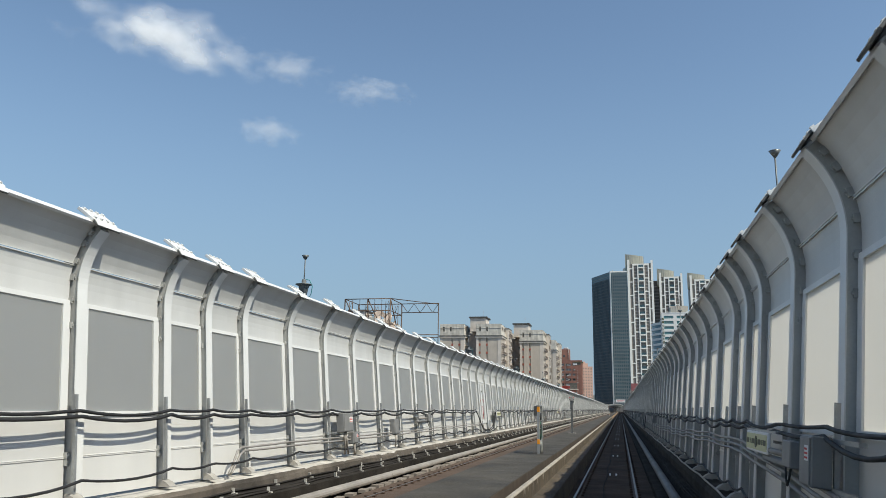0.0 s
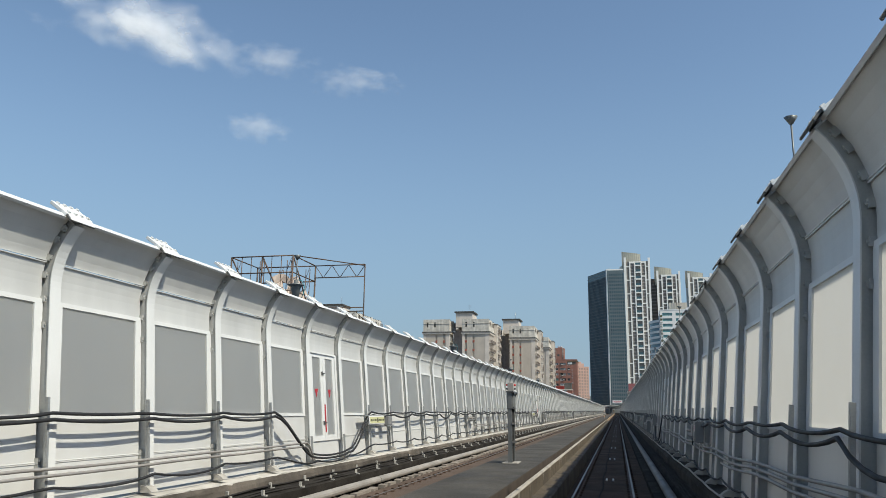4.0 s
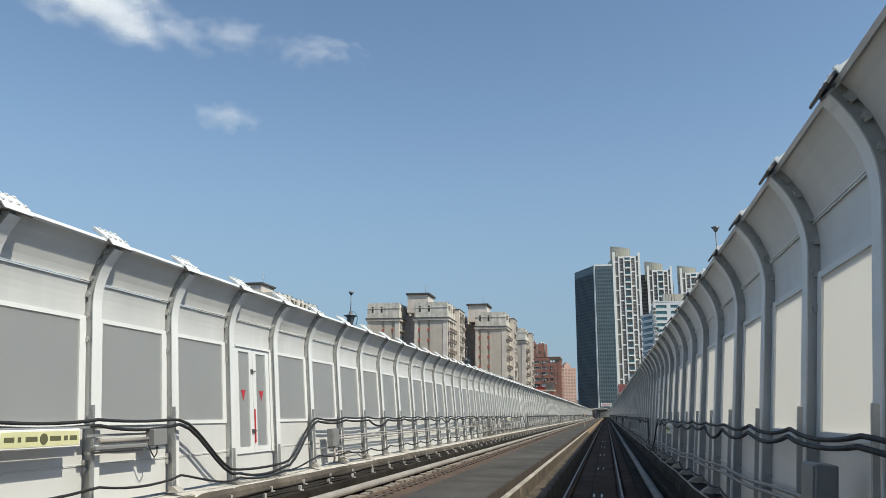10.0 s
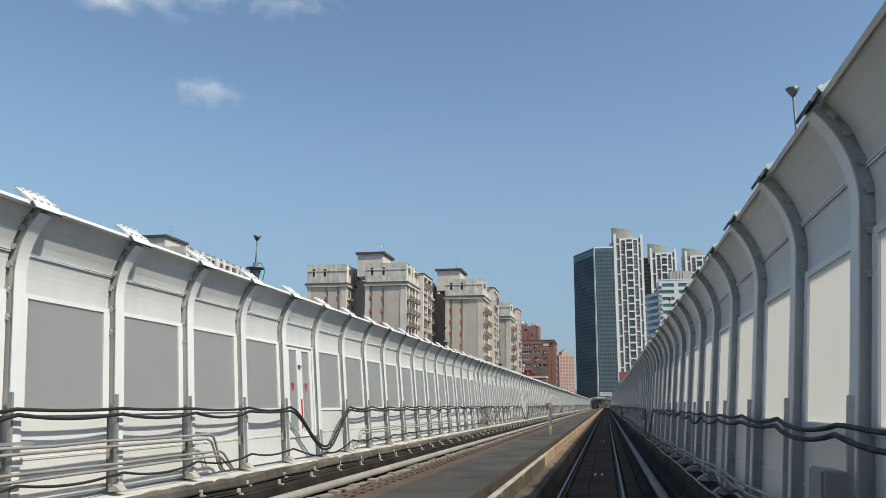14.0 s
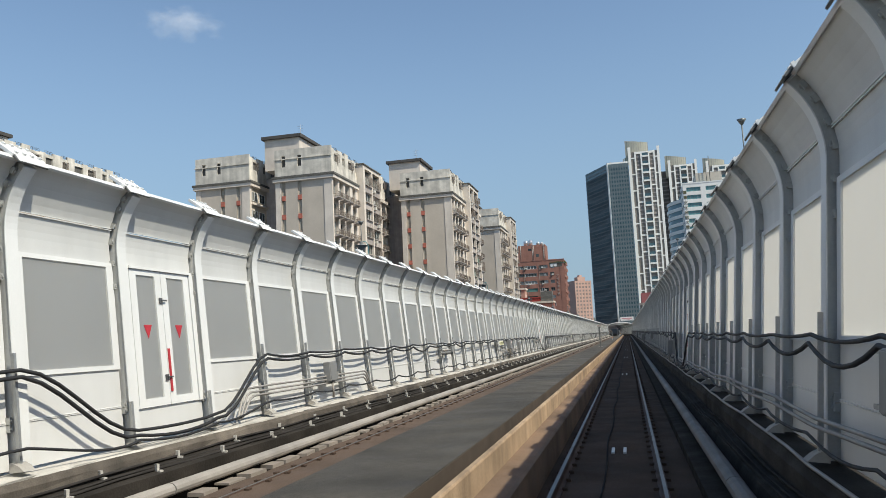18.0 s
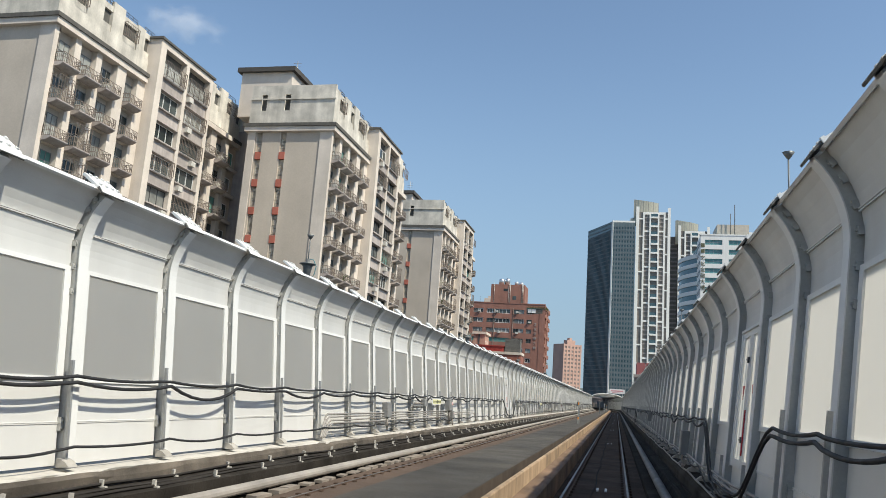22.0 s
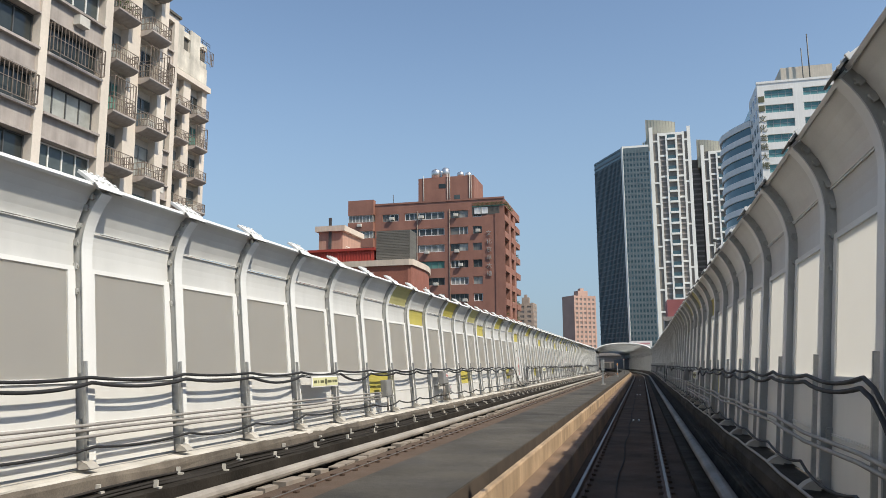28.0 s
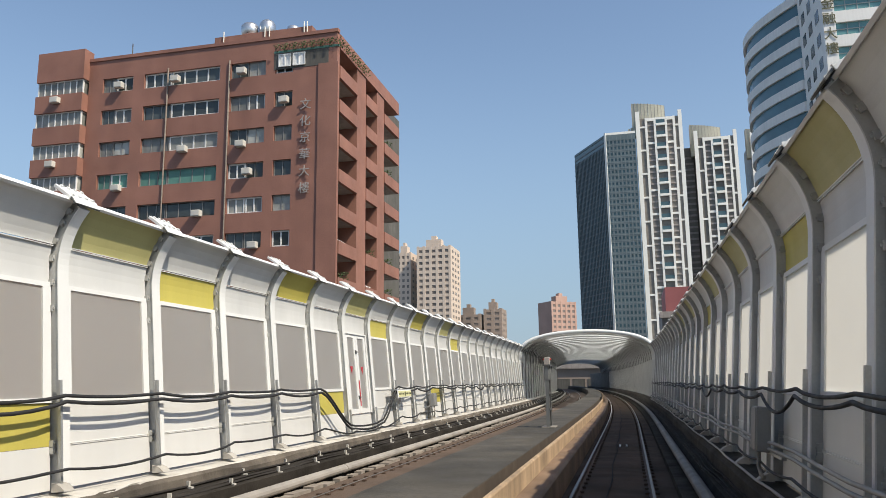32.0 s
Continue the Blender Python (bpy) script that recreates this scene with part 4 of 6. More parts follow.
def signal_post(s, x=-1.97):
    t = empty("signal_post", pose(x, s, WALK_Z), "dark grey signal case on a channel stand, red lamps on top", "signal post", "signal posts")
    for y in (-0.33, 0.33):
        bm = bmesh.new()
        c = y + (0.10 if y < 0 else -0.10)
        prism(bm, [(-0.05, y), (0.05, y), (0.05, c), (0.038, c), (0.038, y + (c - y) * 0.15), (-0.05, y + (c - y) * 0.15)], 0.03, 1.80, axis="z")
        part("channel", bm, SIGNALGREY, t)
    for z in (0.50, 0.97):
        bm = bmesh.new()
        prism(bm, [(0.052, z), (0.10, z + 0.01), (0.10, z + 0.018), (0.06, z + 0.012), (0.06, z + 0.07), (0.052, z + 0.07)], -0.34, 0.34)
        part("crossbar", bm, DARKSTEEL, t)
    for y in (-0.15, -0.01, 0.13):
        bm = bmesh.new()
        rings = [(0.0, y + 0.006 * math.sin(q * 0.7 + y * 9), 0.02 + 1.37 * q / 60) for q in range(61)]
        tube(bm, rings, 0.043, 8)
        for q, v in enumerate(bm.verts):
            k = (q // 8) % 2
            c = Vector(rings[q // 8])
            v.co = c + (v.co - c) * (0.86 if k else 1.0)
        part("hose", bm, CABLE, t)
    bm = bmesh.new()
    bevel_box(bm, -0.075, 0.055, -0.32, 0.32, 1.405, 1.80, 0.01)
    case = part("case", bm, SIGNALGREY, t)
    bm = bmesh.new()
    bevel_box(bm, 0.055, 0.072, -0.19, 0.31, 1.43, 1.77, 0.004)
    part("door", bm, SIGNALGREY, case)
    bm = bmesh.new()
    prism(bm, [(-0.08, 1.375), (0.10, 1.375), (0.10, 1.39), (0.04, 1.403), (-0.08, 1.403)], -0.34, 0.36)
    part("tray", bm, DARKSTEEL, t)
    bm = bmesh.new()
    prism(bm, [(-0.10, 1.802), (0.10, 1.802), (0.13, 1.79), (0.13, 1.80), (0.09, 1.84), (-0.10, 1.84)], -0.36, 0.40)
    part("hood", bm, DARKSTEEL, t)
    for y in (-0.24, 0.28):
        bm = bmesh.new()
        prism(bm, [(0.072, 1.80), (0.12, 1.80), (0.072, 1.68)], y, y + 0.012)
        part("hood_bracket", bm, DARKSTEEL, t)
    bm = bmesh.new()
    bevel_box(bm, -0.085, 0.075, -0.13, 0.05, 1.842, 2.06, 0.008)
    box(bm, -0.006, 0.006, -0.136, -0.1305, 1.855, 2.05)
    lampbox = part("lamp_box", bm, CREAMBOX, t)
    for dx in (-0.108, 0.098):
        for z, mat in ((2.0, LABELRED), (1.905, DARKSTEEL)):
            bm = bmesh.new()
            bmesh.ops.create_icosphere(bm, subdivisions=2, radius=0.032, matrix=pose(dx, -0.04, z))
            part("lamp", bm, mat, lampbox, smooth=True)
    bm = bmesh.new()
    bevel_box(bm, -0.2, 0.2, -0.38, 0.38, -0.002, 0.03, 0.008)
    part("base_plate", bm, CONCRETE, t)


for y in (26.2, 178.1, 332.5, 483.85):
    ladder_frame(y, -2.05)
tall_cabinet(454.75, -2.16, 0.44, 0.78, 0.93)
tall_cabinet(456.5, -2.24, 0.36, 0.66, 0.98, 0.09)
for y, x in ((47.05, -2.32), (278.8, -2.15), (509.8, -1.97), (395.2, -1.97)):
    signal_post(y, x)
clear_masters()

# ---- materials of the town ----
RENDER = material("beige_render", (0.50, 0.44, 0.37), 0.9, grain=0.05, grain_size=6, stain=0.10, stain_size=0.25, streak=0.07, streak_size=0.5, bump=0.2, bump_size=8)
TRIM = material("off_white_render", (0.62, 0.555, 0.485), 0.85, grain=0.05, grain_size=8, stain=0.12, stain_size=0.4, streak=0.10, streak_size=0.7)
OLDCONC = material("stained_parapet_concrete", (0.56, 0.525, 0.46), 0.9, grain=0.08, grain_size=6, stain=0.28, stain_size=0.6, streak=0.25, streak_size=1.0, bump=0.3, bump_size=6)
SPANDREL = material("grey_spandrel", (0.37, 0.33, 0.305), 0.8, stain=0.2, stain_size=0.8, streak=0.15, per_object=0.15)
BRICKRED = material("red_lattice_band", (0.42, 0.13, 0.09), 0.8, stain=0.12, stain_size=1.0, per_object=0.1)
GRILLE = material("cream_lattice", (0.50, 0.45, 0.37), 0.85, stain=0.15)
ROOFDARK = material("dark_roof_felt", (0.07, 0.065, 0.06), 0.9, stain=0.2)
# recess shade is put into this dark colour; cornice and bay caps share it
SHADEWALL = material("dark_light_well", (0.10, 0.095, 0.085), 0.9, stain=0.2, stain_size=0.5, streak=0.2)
GLASSDARK = material("dark_window_glass", (0.05, 0.06, 0.06), 0.12, per_object=0.6, stain=0.3, stain_size=0.6)
CURTAIN = material("curtained_window", (0.26, 0.265, 0.245), 0.4, per_object=0.5, stain=0.3, stain_size=1.2)
GREENBLIND = material("green_blind", (0.10, 0.24, 0.20), 0.6, per_object=0.3)
IRON = material("rusty_railing", (0.19, 0.155, 0.13), 0.8, stain=0.3, stain_size=3)
TILE = material("red_brown_tile", (0.275, 0.130, 0.094), 0.65, grain=0.12, grain_size=9, stain=0.16, stain_size=0.35, streak=0.14, streak_size=0.45, bump=0.25, bump_size=10)
ALU = material("white_window_frame", (0.70, 0.70, 0.68), 0.4, stain=0.1)
STEELTANK = material("stainless_tank", (0.62, 0.62, 0.62), 0.3, 0.85)
AIRCON = material("cream_aircon", (0.55, 0.53, 0.48), 0.5, stain=0.15)
FOLIAGE = material("balcony_plants", (0.07, 0.10, 0.035), 0.8, stain=0.4, stain_size=3)
PITCH = 3.5


def boxpart(name, parent, mat, x0, x1, y0, y1, z0, z1, label=""):
    bm = bmesh.new()
    box(bm, x0, x1, y0, y1, z0, z1)
    return part(name, bm, mat, parent, label)


def lattice(us, vs, solid, place):
    """A connected pierced sheet: cells between the cuts us and vs where solid(i, j); place(u, v, side) gives the point."""
    bm = bmesh.new()
    pts = {}

    def p(i, j, k):
        if (i, j, k) not in pts:
            pts[i, j, k] = bm.verts.new(place(us[i], vs[j], k))
        return pts[i, j, k]

    ni, nj = len(us) - 1, len(vs) - 1
    on = lambda i, j: 0 <= i < ni and 0 <= j < nj and solid(i, j)
    for i in range(ni):
        for j in range(nj):
            if not on(i, j):
                continue
            bm.faces.new((p(i, j, 0), p(i, j + 1, 0), p(i + 1, j + 1, 0), p(i + 1, j, 0)))
            bm.faces.new((p(i, j, 1), p(i + 1, j, 1), p(i + 1, j + 1, 1), p(i, j + 1, 1)))
            for di, dj, e in ((-1, 0, ((i, j), (i, j + 1))), (1, 0, ((i + 1, j + 1), (i + 1, j))), (0, -1, ((i + 1, j), (i, j))), (0, 1, ((i, j + 1), (i + 1, j + 1)))):
                if not on(i + di, j + dj):
                    bm.faces.new((p(*e[0], 1), p(*e[1], 1), p(*e[1], 0), p(*e[0], 0)))
    return bm


def bars(length, n, t):
    """Cuts for n + 1 bars of width t over a length."""
    out = []
    for k in range(n + 1):
        a = (length - t) * k / n
        out += [a, a + t]
    return out


def stuff_boxes(name, parent, mat, rows):
    """Many small far boxes as one part."""
    bm = bmesh.new()
    for r in rows:
        box(bm, *r)
    return tagged(part(name, bm, mat, parent), kind="stuff")


def plants(parent, m):
    tagged(again(master("plants", "greenery", plant_mesh, FOLIAGE), m, parent), kind="stuff")


def ring_mesh(w, h, t, d, mullions=1, transom=False):
    """A window frame in the (y, z) plane, open in the middle, with mullions; faces +x."""
    us = bars(w, mullions + 1, t)
    vs = [0, t, h * 0.62, h * 0.62 + t, h - t, h] if transom else [0, t, h - t, h]
    return lattice(us, vs, lambda i, j: i % 2 == 0 or j % 2 == 0, lambda u, v, k: (d * k, u, v))


def grille_mesh(w, h, nx, nz, r, d):
    """A pierced screen in the (x, z) plane; faces -y."""
    return lattice(bars(w, nx, 2 * r), bars(h, nz, 2 * r), lambda i, j: i % 2 == 0 or j % 2 == 0, lambda u, v, k: (u, -d * k, v))


def three_sided(w, d, us_front, n_side, t, vs, skip=()):
    """A pierced sheet bent round two corners: side, front, side."""
    side = bars(d - t, n_side, t)
    us = side + [d + u for u in us_front] + [d + w + (t + u) for u in side]

    def place(u, v, k):
        o = t * k
        if u < d:
            return (min(u, d - o), o, v) if u < d - t - 0.001 else (d - o if u >= d - t else u, o, v)
        if u <= d + w:
            return (d - o, min(max(u - d, o), w - o), v)
        return (max(0.0, d - o - (u - d - w)), w - o, v)

    return lattice(us, vs, lambda i, j: i % 2 == 0 or j % 2 == 0, place)


def balcony_mesh(w, d):
    bm = bmesh.new()
    prism(bm, [(0, -0.32), (0, 0.1), (d, 0.1), (d, 0.0), (d * 0.9, -0.1), (d * 0.6, -0.24), (d * 0.25, -0.31)], 0, w)
    return bm


def railing_mesh(w, d):
    return three_sided(w, d, bars(w, int(w / 0.2), 0.03), 4, 0.03, [0.1, 0.15, 0.55, 0.6, 1.0, 1.05])


def cage_mesh(w, d, h):
    """A window cage of bars, standing in front of a wall."""
    return three_sided(w, d, bars(w, max(2, int(w / 0.28)), 0.03), 2, 0.03, bars(h, 2, 0.04))


RND = random.Random(77)


def pick_glass():
    r = RND.random()
    return (GLASSDARK, "d") if r < 0.74 else ((CURTAIN, "c") if r < 0.9 else (GREENBLIND, "g"))


def window_at(parent, m, w, h, mull=1, frame_mat=None, t=0.07, transom=False, glass=None):
    """A frame with its pane; m brings (0, 0, 0) to the lower corner, facing +x."""
    frame_mat = frame_mat or ALU
    g, key = glass if glass else pick_glass()
    f = again(master(("wf", w, h, mull, frame_mat.name, transom), "window", lambda: ring_mesh(w, h, t, 0.1, mull, transom), frame_mat), m, parent)
    again(master(("wp", w, h, key, g.name), "pane", lambda: box_mesh(0.02, 0.04, t, w - t, t, h - t), g), Matrix.Identity(4), f)
    return f


def wing_front(b, xr, width, strips, floors):
    """The gable: two pilasters, plain fields and two screened slots between them."""
    edges = [xr - width + 1.0] + [e for s in sorted(strips) for e in (s - 0.36, s + 0.36)] + [xr - 1.6]
    boxpart("pilaster", b, TRIM, xr - width, edges[0], -0.05, 0.6, -12, 32.4)
    boxpart("pilaster", b, TRIM, xr - 1.6, xr, -0.05, 0.6, -12, 32.4)
    for k in range(0, len(edges), 2):
        boxpart("wall_field", b, RENDER, edges[k], edges[k + 1], 0.05, 0.6, -12, 32.4)
    for s in strips:
        for k in range(floors):
            z = 32.4 - PITCH * (k + 1)
            again(master("grille", "lattice_screen", lambda: grille_mesh(0.66, 2.45, 4, 13, 0.035, 0.08), GRILLE), pose(s - 0.33, 0.32, z + 0.95), b)
            again(master("redsq", "red_band", lambda: box_mesh(-0.38, 0.38, 0.0, 0.5, 0, 0.9), BRICKRED), pose(s, -0.02, z), b)


def attic(b, xr, width, y0, y1):
    """Stained parapet storey with slots and a crenellated long side."""
    boxpart("attic_wall", b, OLDCONC, xr - width - 0.1, xr - 0.1, 0.0, y1, 33.4, 35.2)
    xs = [xr - width - 0.1, xr - width + 1.3, xr - width + 2.05, xr - width + 4.45, xr - width + 5.2, xr - 0.1]
    for k in range(0, 6, 2):
        boxpart("attic_panel", b, OLDCONC, xs[k], xs[k + 1], 0.0, 0.4, 35.2, 38.5)
    for k in (1, 3):
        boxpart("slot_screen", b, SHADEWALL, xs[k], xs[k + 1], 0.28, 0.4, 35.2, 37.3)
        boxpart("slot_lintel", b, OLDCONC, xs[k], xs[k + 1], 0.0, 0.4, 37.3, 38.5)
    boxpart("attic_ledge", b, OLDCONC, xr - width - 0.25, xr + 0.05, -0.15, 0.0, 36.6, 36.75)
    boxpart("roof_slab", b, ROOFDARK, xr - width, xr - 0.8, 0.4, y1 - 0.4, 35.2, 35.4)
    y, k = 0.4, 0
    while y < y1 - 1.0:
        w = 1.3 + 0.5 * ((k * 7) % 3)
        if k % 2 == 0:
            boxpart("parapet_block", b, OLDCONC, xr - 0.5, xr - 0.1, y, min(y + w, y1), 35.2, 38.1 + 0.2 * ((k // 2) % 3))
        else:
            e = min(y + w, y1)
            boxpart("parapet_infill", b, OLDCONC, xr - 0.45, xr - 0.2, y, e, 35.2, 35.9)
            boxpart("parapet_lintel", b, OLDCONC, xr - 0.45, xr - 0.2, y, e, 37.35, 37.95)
            # back of the opening, with its shade put into the colour
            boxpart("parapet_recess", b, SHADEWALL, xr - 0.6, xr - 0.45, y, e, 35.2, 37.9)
            if k % 4 == 1:
                again(master(("cage", w), "cage", lambda: cage_mesh(w - 0.2, 0.45, 1.5), IRON), pose(xr - 0.2, y + 0.1, 35.85), b)
            again(master(("roofrail", w), "roof_railing", lambda: roof_rail_mesh(w), DARKSTEEL), pose(xr - 0.35, y, 37.95), b)
        y += w
        k += 1


def roof_rail_mesh(w):
    return lattice(bars(w, 3, 0.04), [0.0, 0.3, 0.34, 0.56, 0.60], lambda i, j: i % 2 == 0 or j in (1, 3), lambda u, v, k: (0.04 * k, u, v))


def cornice(b, x0, x1, y0, y1, out=0.4):
    boxpart("cornice", b, TRIM, x0 - out, x1 + out, y0 - out, y1 + out * 0.2, 32.4, 33.0)
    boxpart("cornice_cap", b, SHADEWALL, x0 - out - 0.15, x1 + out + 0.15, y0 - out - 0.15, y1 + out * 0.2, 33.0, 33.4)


def apartment_block(cx, y0, floors, full=True, hat=42.0):
    b = empty("apartment_block", pose(cx, y0, 0), "weathered beige apartment block with railed balconies and a stained parapet storey", "apartment block", "apartment blocks")
    W, D = 11.2, 32.0
    boxpart("body", b, RENDER, -W + 0.02, -0.6, 0.6, D, -12, 33.2)
    wing_front(b, 0.0, W, (-9.6, -6.4), floors)
    cornice(b, -W, 0.0, 0.0, 13.2)
    attic(b, 0.0, W, 0.0, D)
    boxpart("cornice", b, TRIM, -0.6, 0.45, 24.5, D + 0.1, 32.4, 33.0)
    # stair head with its flat hat
    boxpart("stair_head", b, TRIM, -14.4, -7.3, 2.4, 11.6, 35.4, hat - 0.6)
    boxpart("hat_roof", b, ROOFDARK, -14.9, -6.8, 1.9, 12.2, hat - 0.6, hat)
    bm = bmesh.new()
    tube(bm, [(-9.5, 8, hat), (-9.5, 8, hat + 3.6)], 0.05, 5)
    mast = part("aerial", bm, GALV, b)
    bm = bmesh.new()
    for z in (hat + 2.2, hat + 2.7, hat + 3.2):
        box(bm, -10.1, -8.9, 7.98, 8.02, z, z + 0.04)
    part("aerial_bars", bm, GALV, mast)
    # second wing behind a light well
    boxpart("light_well", b, SPANDREL, -16.6, -11.2, 7.0, D - 4, -12, 35.0)
    boxpart("rear_wing", b, RENDER, -27.6, -16.6, 0.6, D, -12, 33.2)
    wing_front(b, -16.4, W, (-16.4 - 2.4, -16.4 - 5.6), floors)
    cornice(b, -27.6, -16.4, 0.0, 8.0)
    attic(b, -16.4, W, 0.0, D)
    for k in range(floors):
        z = 32.4 - PITCH * (k + 1)
        for y in (1.0, 3.9):
            window_at(b, pose(-16.58, y, z + 0.9), 2.2, 1.7, 1, t=0.08)
        boxpart("ledge", b, TRIM, -16.6, -16.1, 0.6, 7.0, z + 0.1, z + 0.5)
        window_at(b, pose(-12.6, 6.98, z + 1.2, 0, 0, -90), 1.1, 1.1, 0, t=0.08)
    # long side: piers, floor bands, windows and balconies
    cols = ((0.5, 2.2), (3.5, 2.2), (6.5, 2.2), (10.1, 2.1), (25.4, 2.2), (28.9, 2.2))
    piers = ((0.05, 0.5), (2.7, 3.5), (5.7, 6.5), (8.7, 10.1), (12.2, 13.5), (24.4, 25.4), (27.6, 28.9), (31.1, 32.0))
    for a, c in piers:
        boxpart("pier", b, TRIM, -0.6, 0.0 if c - a < 1.35 else 0.15, a if a > 0.1 else 0.62, c, -12, 32.4)
    if not full:
        return b
    for k in range(floors):
        z = 32.4 - PITCH * (k + 1)
        for n, (y, w) in enumerate(cols):
            boxpart("floor_band", b, TRIM, -0.598, -0.12, y, y + w, z - 0.35, z + 0.12)
            glass = pick_glass()
            window_at(b, pose(-0.58, y + 0.12, z + 0.15), w - 0.24, 2.45, 1 if n % 2 else 2, frame_mat=BOXGREY, t=0.06, transom=True, glass=glass)
            bal = again(master(("bal", w), "balcony", lambda: balcony_mesh(w + 0.1, 0.95), SPANDREL), pose(0.0, y - 0.05, z), b)
            again(master(("rail", w), "railing", lambda: railing_mesh(w + 0.06, 0.93), IRON), Matrix.Identity(4), bal)
            r = RND.random()
            if r < 0.22:
                again(master("acu", "aircon", lambda: box_mesh(0.2, 0.75, 0.2, 1.0, 0.11, 0.75), AIRCON), Matrix.Identity(4), bal)
            elif r < 0.38:
                plants(bal, pose(0.55, 1.1, 0.3))
            elif r < 0.5:
                again(master(("cagef", w), "cage", lambda: cage_mesh(w, 0.9, 2.3), IRON), pose(0.02, 0.05, 0.15), bal)
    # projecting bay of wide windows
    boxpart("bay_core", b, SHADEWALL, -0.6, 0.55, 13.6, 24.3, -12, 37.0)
    for a, c in ((13.5, 14.5), (18.6, 19.2), (23.7, 24.4)):
        boxpart("bay_pier", b, TRIM, -0.6, 1.3, a, c, -12, 37.6)
    boxpart("bay_top", b, TRIM, -0.6, 1.3, 14.5, 18.6, 36.9, 37.6)
    boxpart("bay_top", b, TRIM, -0.6, 1.3, 19.2, 23.7, 36.9, 37.6)
    boxpart("bay_cap", b, SHADEWALL, -0.7, 1.5, 13.3, 24.6, 37.6, 37.85)
    for k in range(-1, floors):
        z = 32.4 - PITCH * (k + 1)
        for y, w in ((14.5, 4.1), (19.2, 4.5)):
            again(master(("spd", w), "spandrel", lambda: box_mesh(0.5, 1.12, 0, w, 0, 1.25), SPANDREL), pose(0, y, z), b)
            again(master(("lg", w), "ledge", lambda: box_mesh(0.5, 1.42, 0, w, 1.25, 1.4), SPANDREL), pose(0, y, z), b)
            again(master(("lg2", w), "ledge", lambda: box_mesh(0.5, 1.3, 0, w, -0.12, 0.0), SPANDREL), pose(0, y, z), b)
            window_at(b, pose(0.7, y + 0.05, z + 1.42), w - 0.1, 1.92, 3 if RND.random() < 0.5 else 2, frame_mat=ALU if RND.random() < 0.4 else DARKSTEEL, t=0.08)
            if RND.random() < 0.3:
                again(master("acu2", "aircon", lambda: box_mesh(1.12, 1.6, 0.0, 0.85, 0.45, 1.05), AIRCON), pose(0, y + RND.uniform(0.3, 2.8), z), b)
            if RND.random() < 0.3:
                again(master(("cagb", w), "cage", lambda: cage_mesh(w - 0.2, 0.5, 1.7), IRON), pose(1.1, y + 0.1, z + 1.5), b)
    return b


def plant_mesh():
    bm = bmesh.new()
    r = random.Random(3)
    for _ in range(60):
        m = pose(r.uniform(-0.3, 0.35), r.uniform(-0.8, 0.8), r.uniform(0.0, 0.8), r.uniform(0, 360), r.uniform(0, 360), r.uniform(0, 360))
        s = r.uniform(0.07, 0.16)
        bm.faces.new([bm.verts.new(m @ Vector(p)) for p in ((0, -s, 0), (s * 0.5, 0, 0.03), (0, s, 0), (-s * 0.5, 0, 0.03))])
    return bm


apartment_block(-49.7, 333.0, 5)
apartment_block(-34.0, 361.5, 6)
apartment_block(-32.6, 416.3, 6, hat=40.9)
apartment_block(-45.5, 442.0, 4, hat=40.9)
apartment_block(-96.5, 304.0, 1, full=False)
# low beige blocks behind them
for x0, x1, y0, y1, z in ((-86.0, -73.3, 600.0, 615.0, 33.0),):
    t = empty("apartment_house", label="grey-beige older apartment house beyond the others", category="apartment house", group="older houses")
    boxpart("body", t, RENDER, x0, x1, y0, y1, -12, z)
    boxpart("parapet", t, OLDCONC, x0 - 0.2, x1 + 0.2, y0 - 0.2, y1 + 0.2, z, z + 1.0)
    boxpart("stair_head", t, TRIM, x0 + 3, x0 + 8, y0 + 4, y0 + 9, z + 1.0, z + 3.8)

# ---- red-brown tiled building ----
def text_sign(parent, chars, m, size, mat, pitch, depth=0.04):
    for k, c in enumerate(chars):
        cu = bpy.data.curves.new("sign_character", "FONT")
        cu.body, cu.size, cu.extrude, cu.align_x = c, size, depth, "CENTER"
        cu.materials.append(mat)
        o = new("sign_character", cu)
        o.parent = parent
        o.matrix_basis = m @ pose(0, -pitch * k, 0)


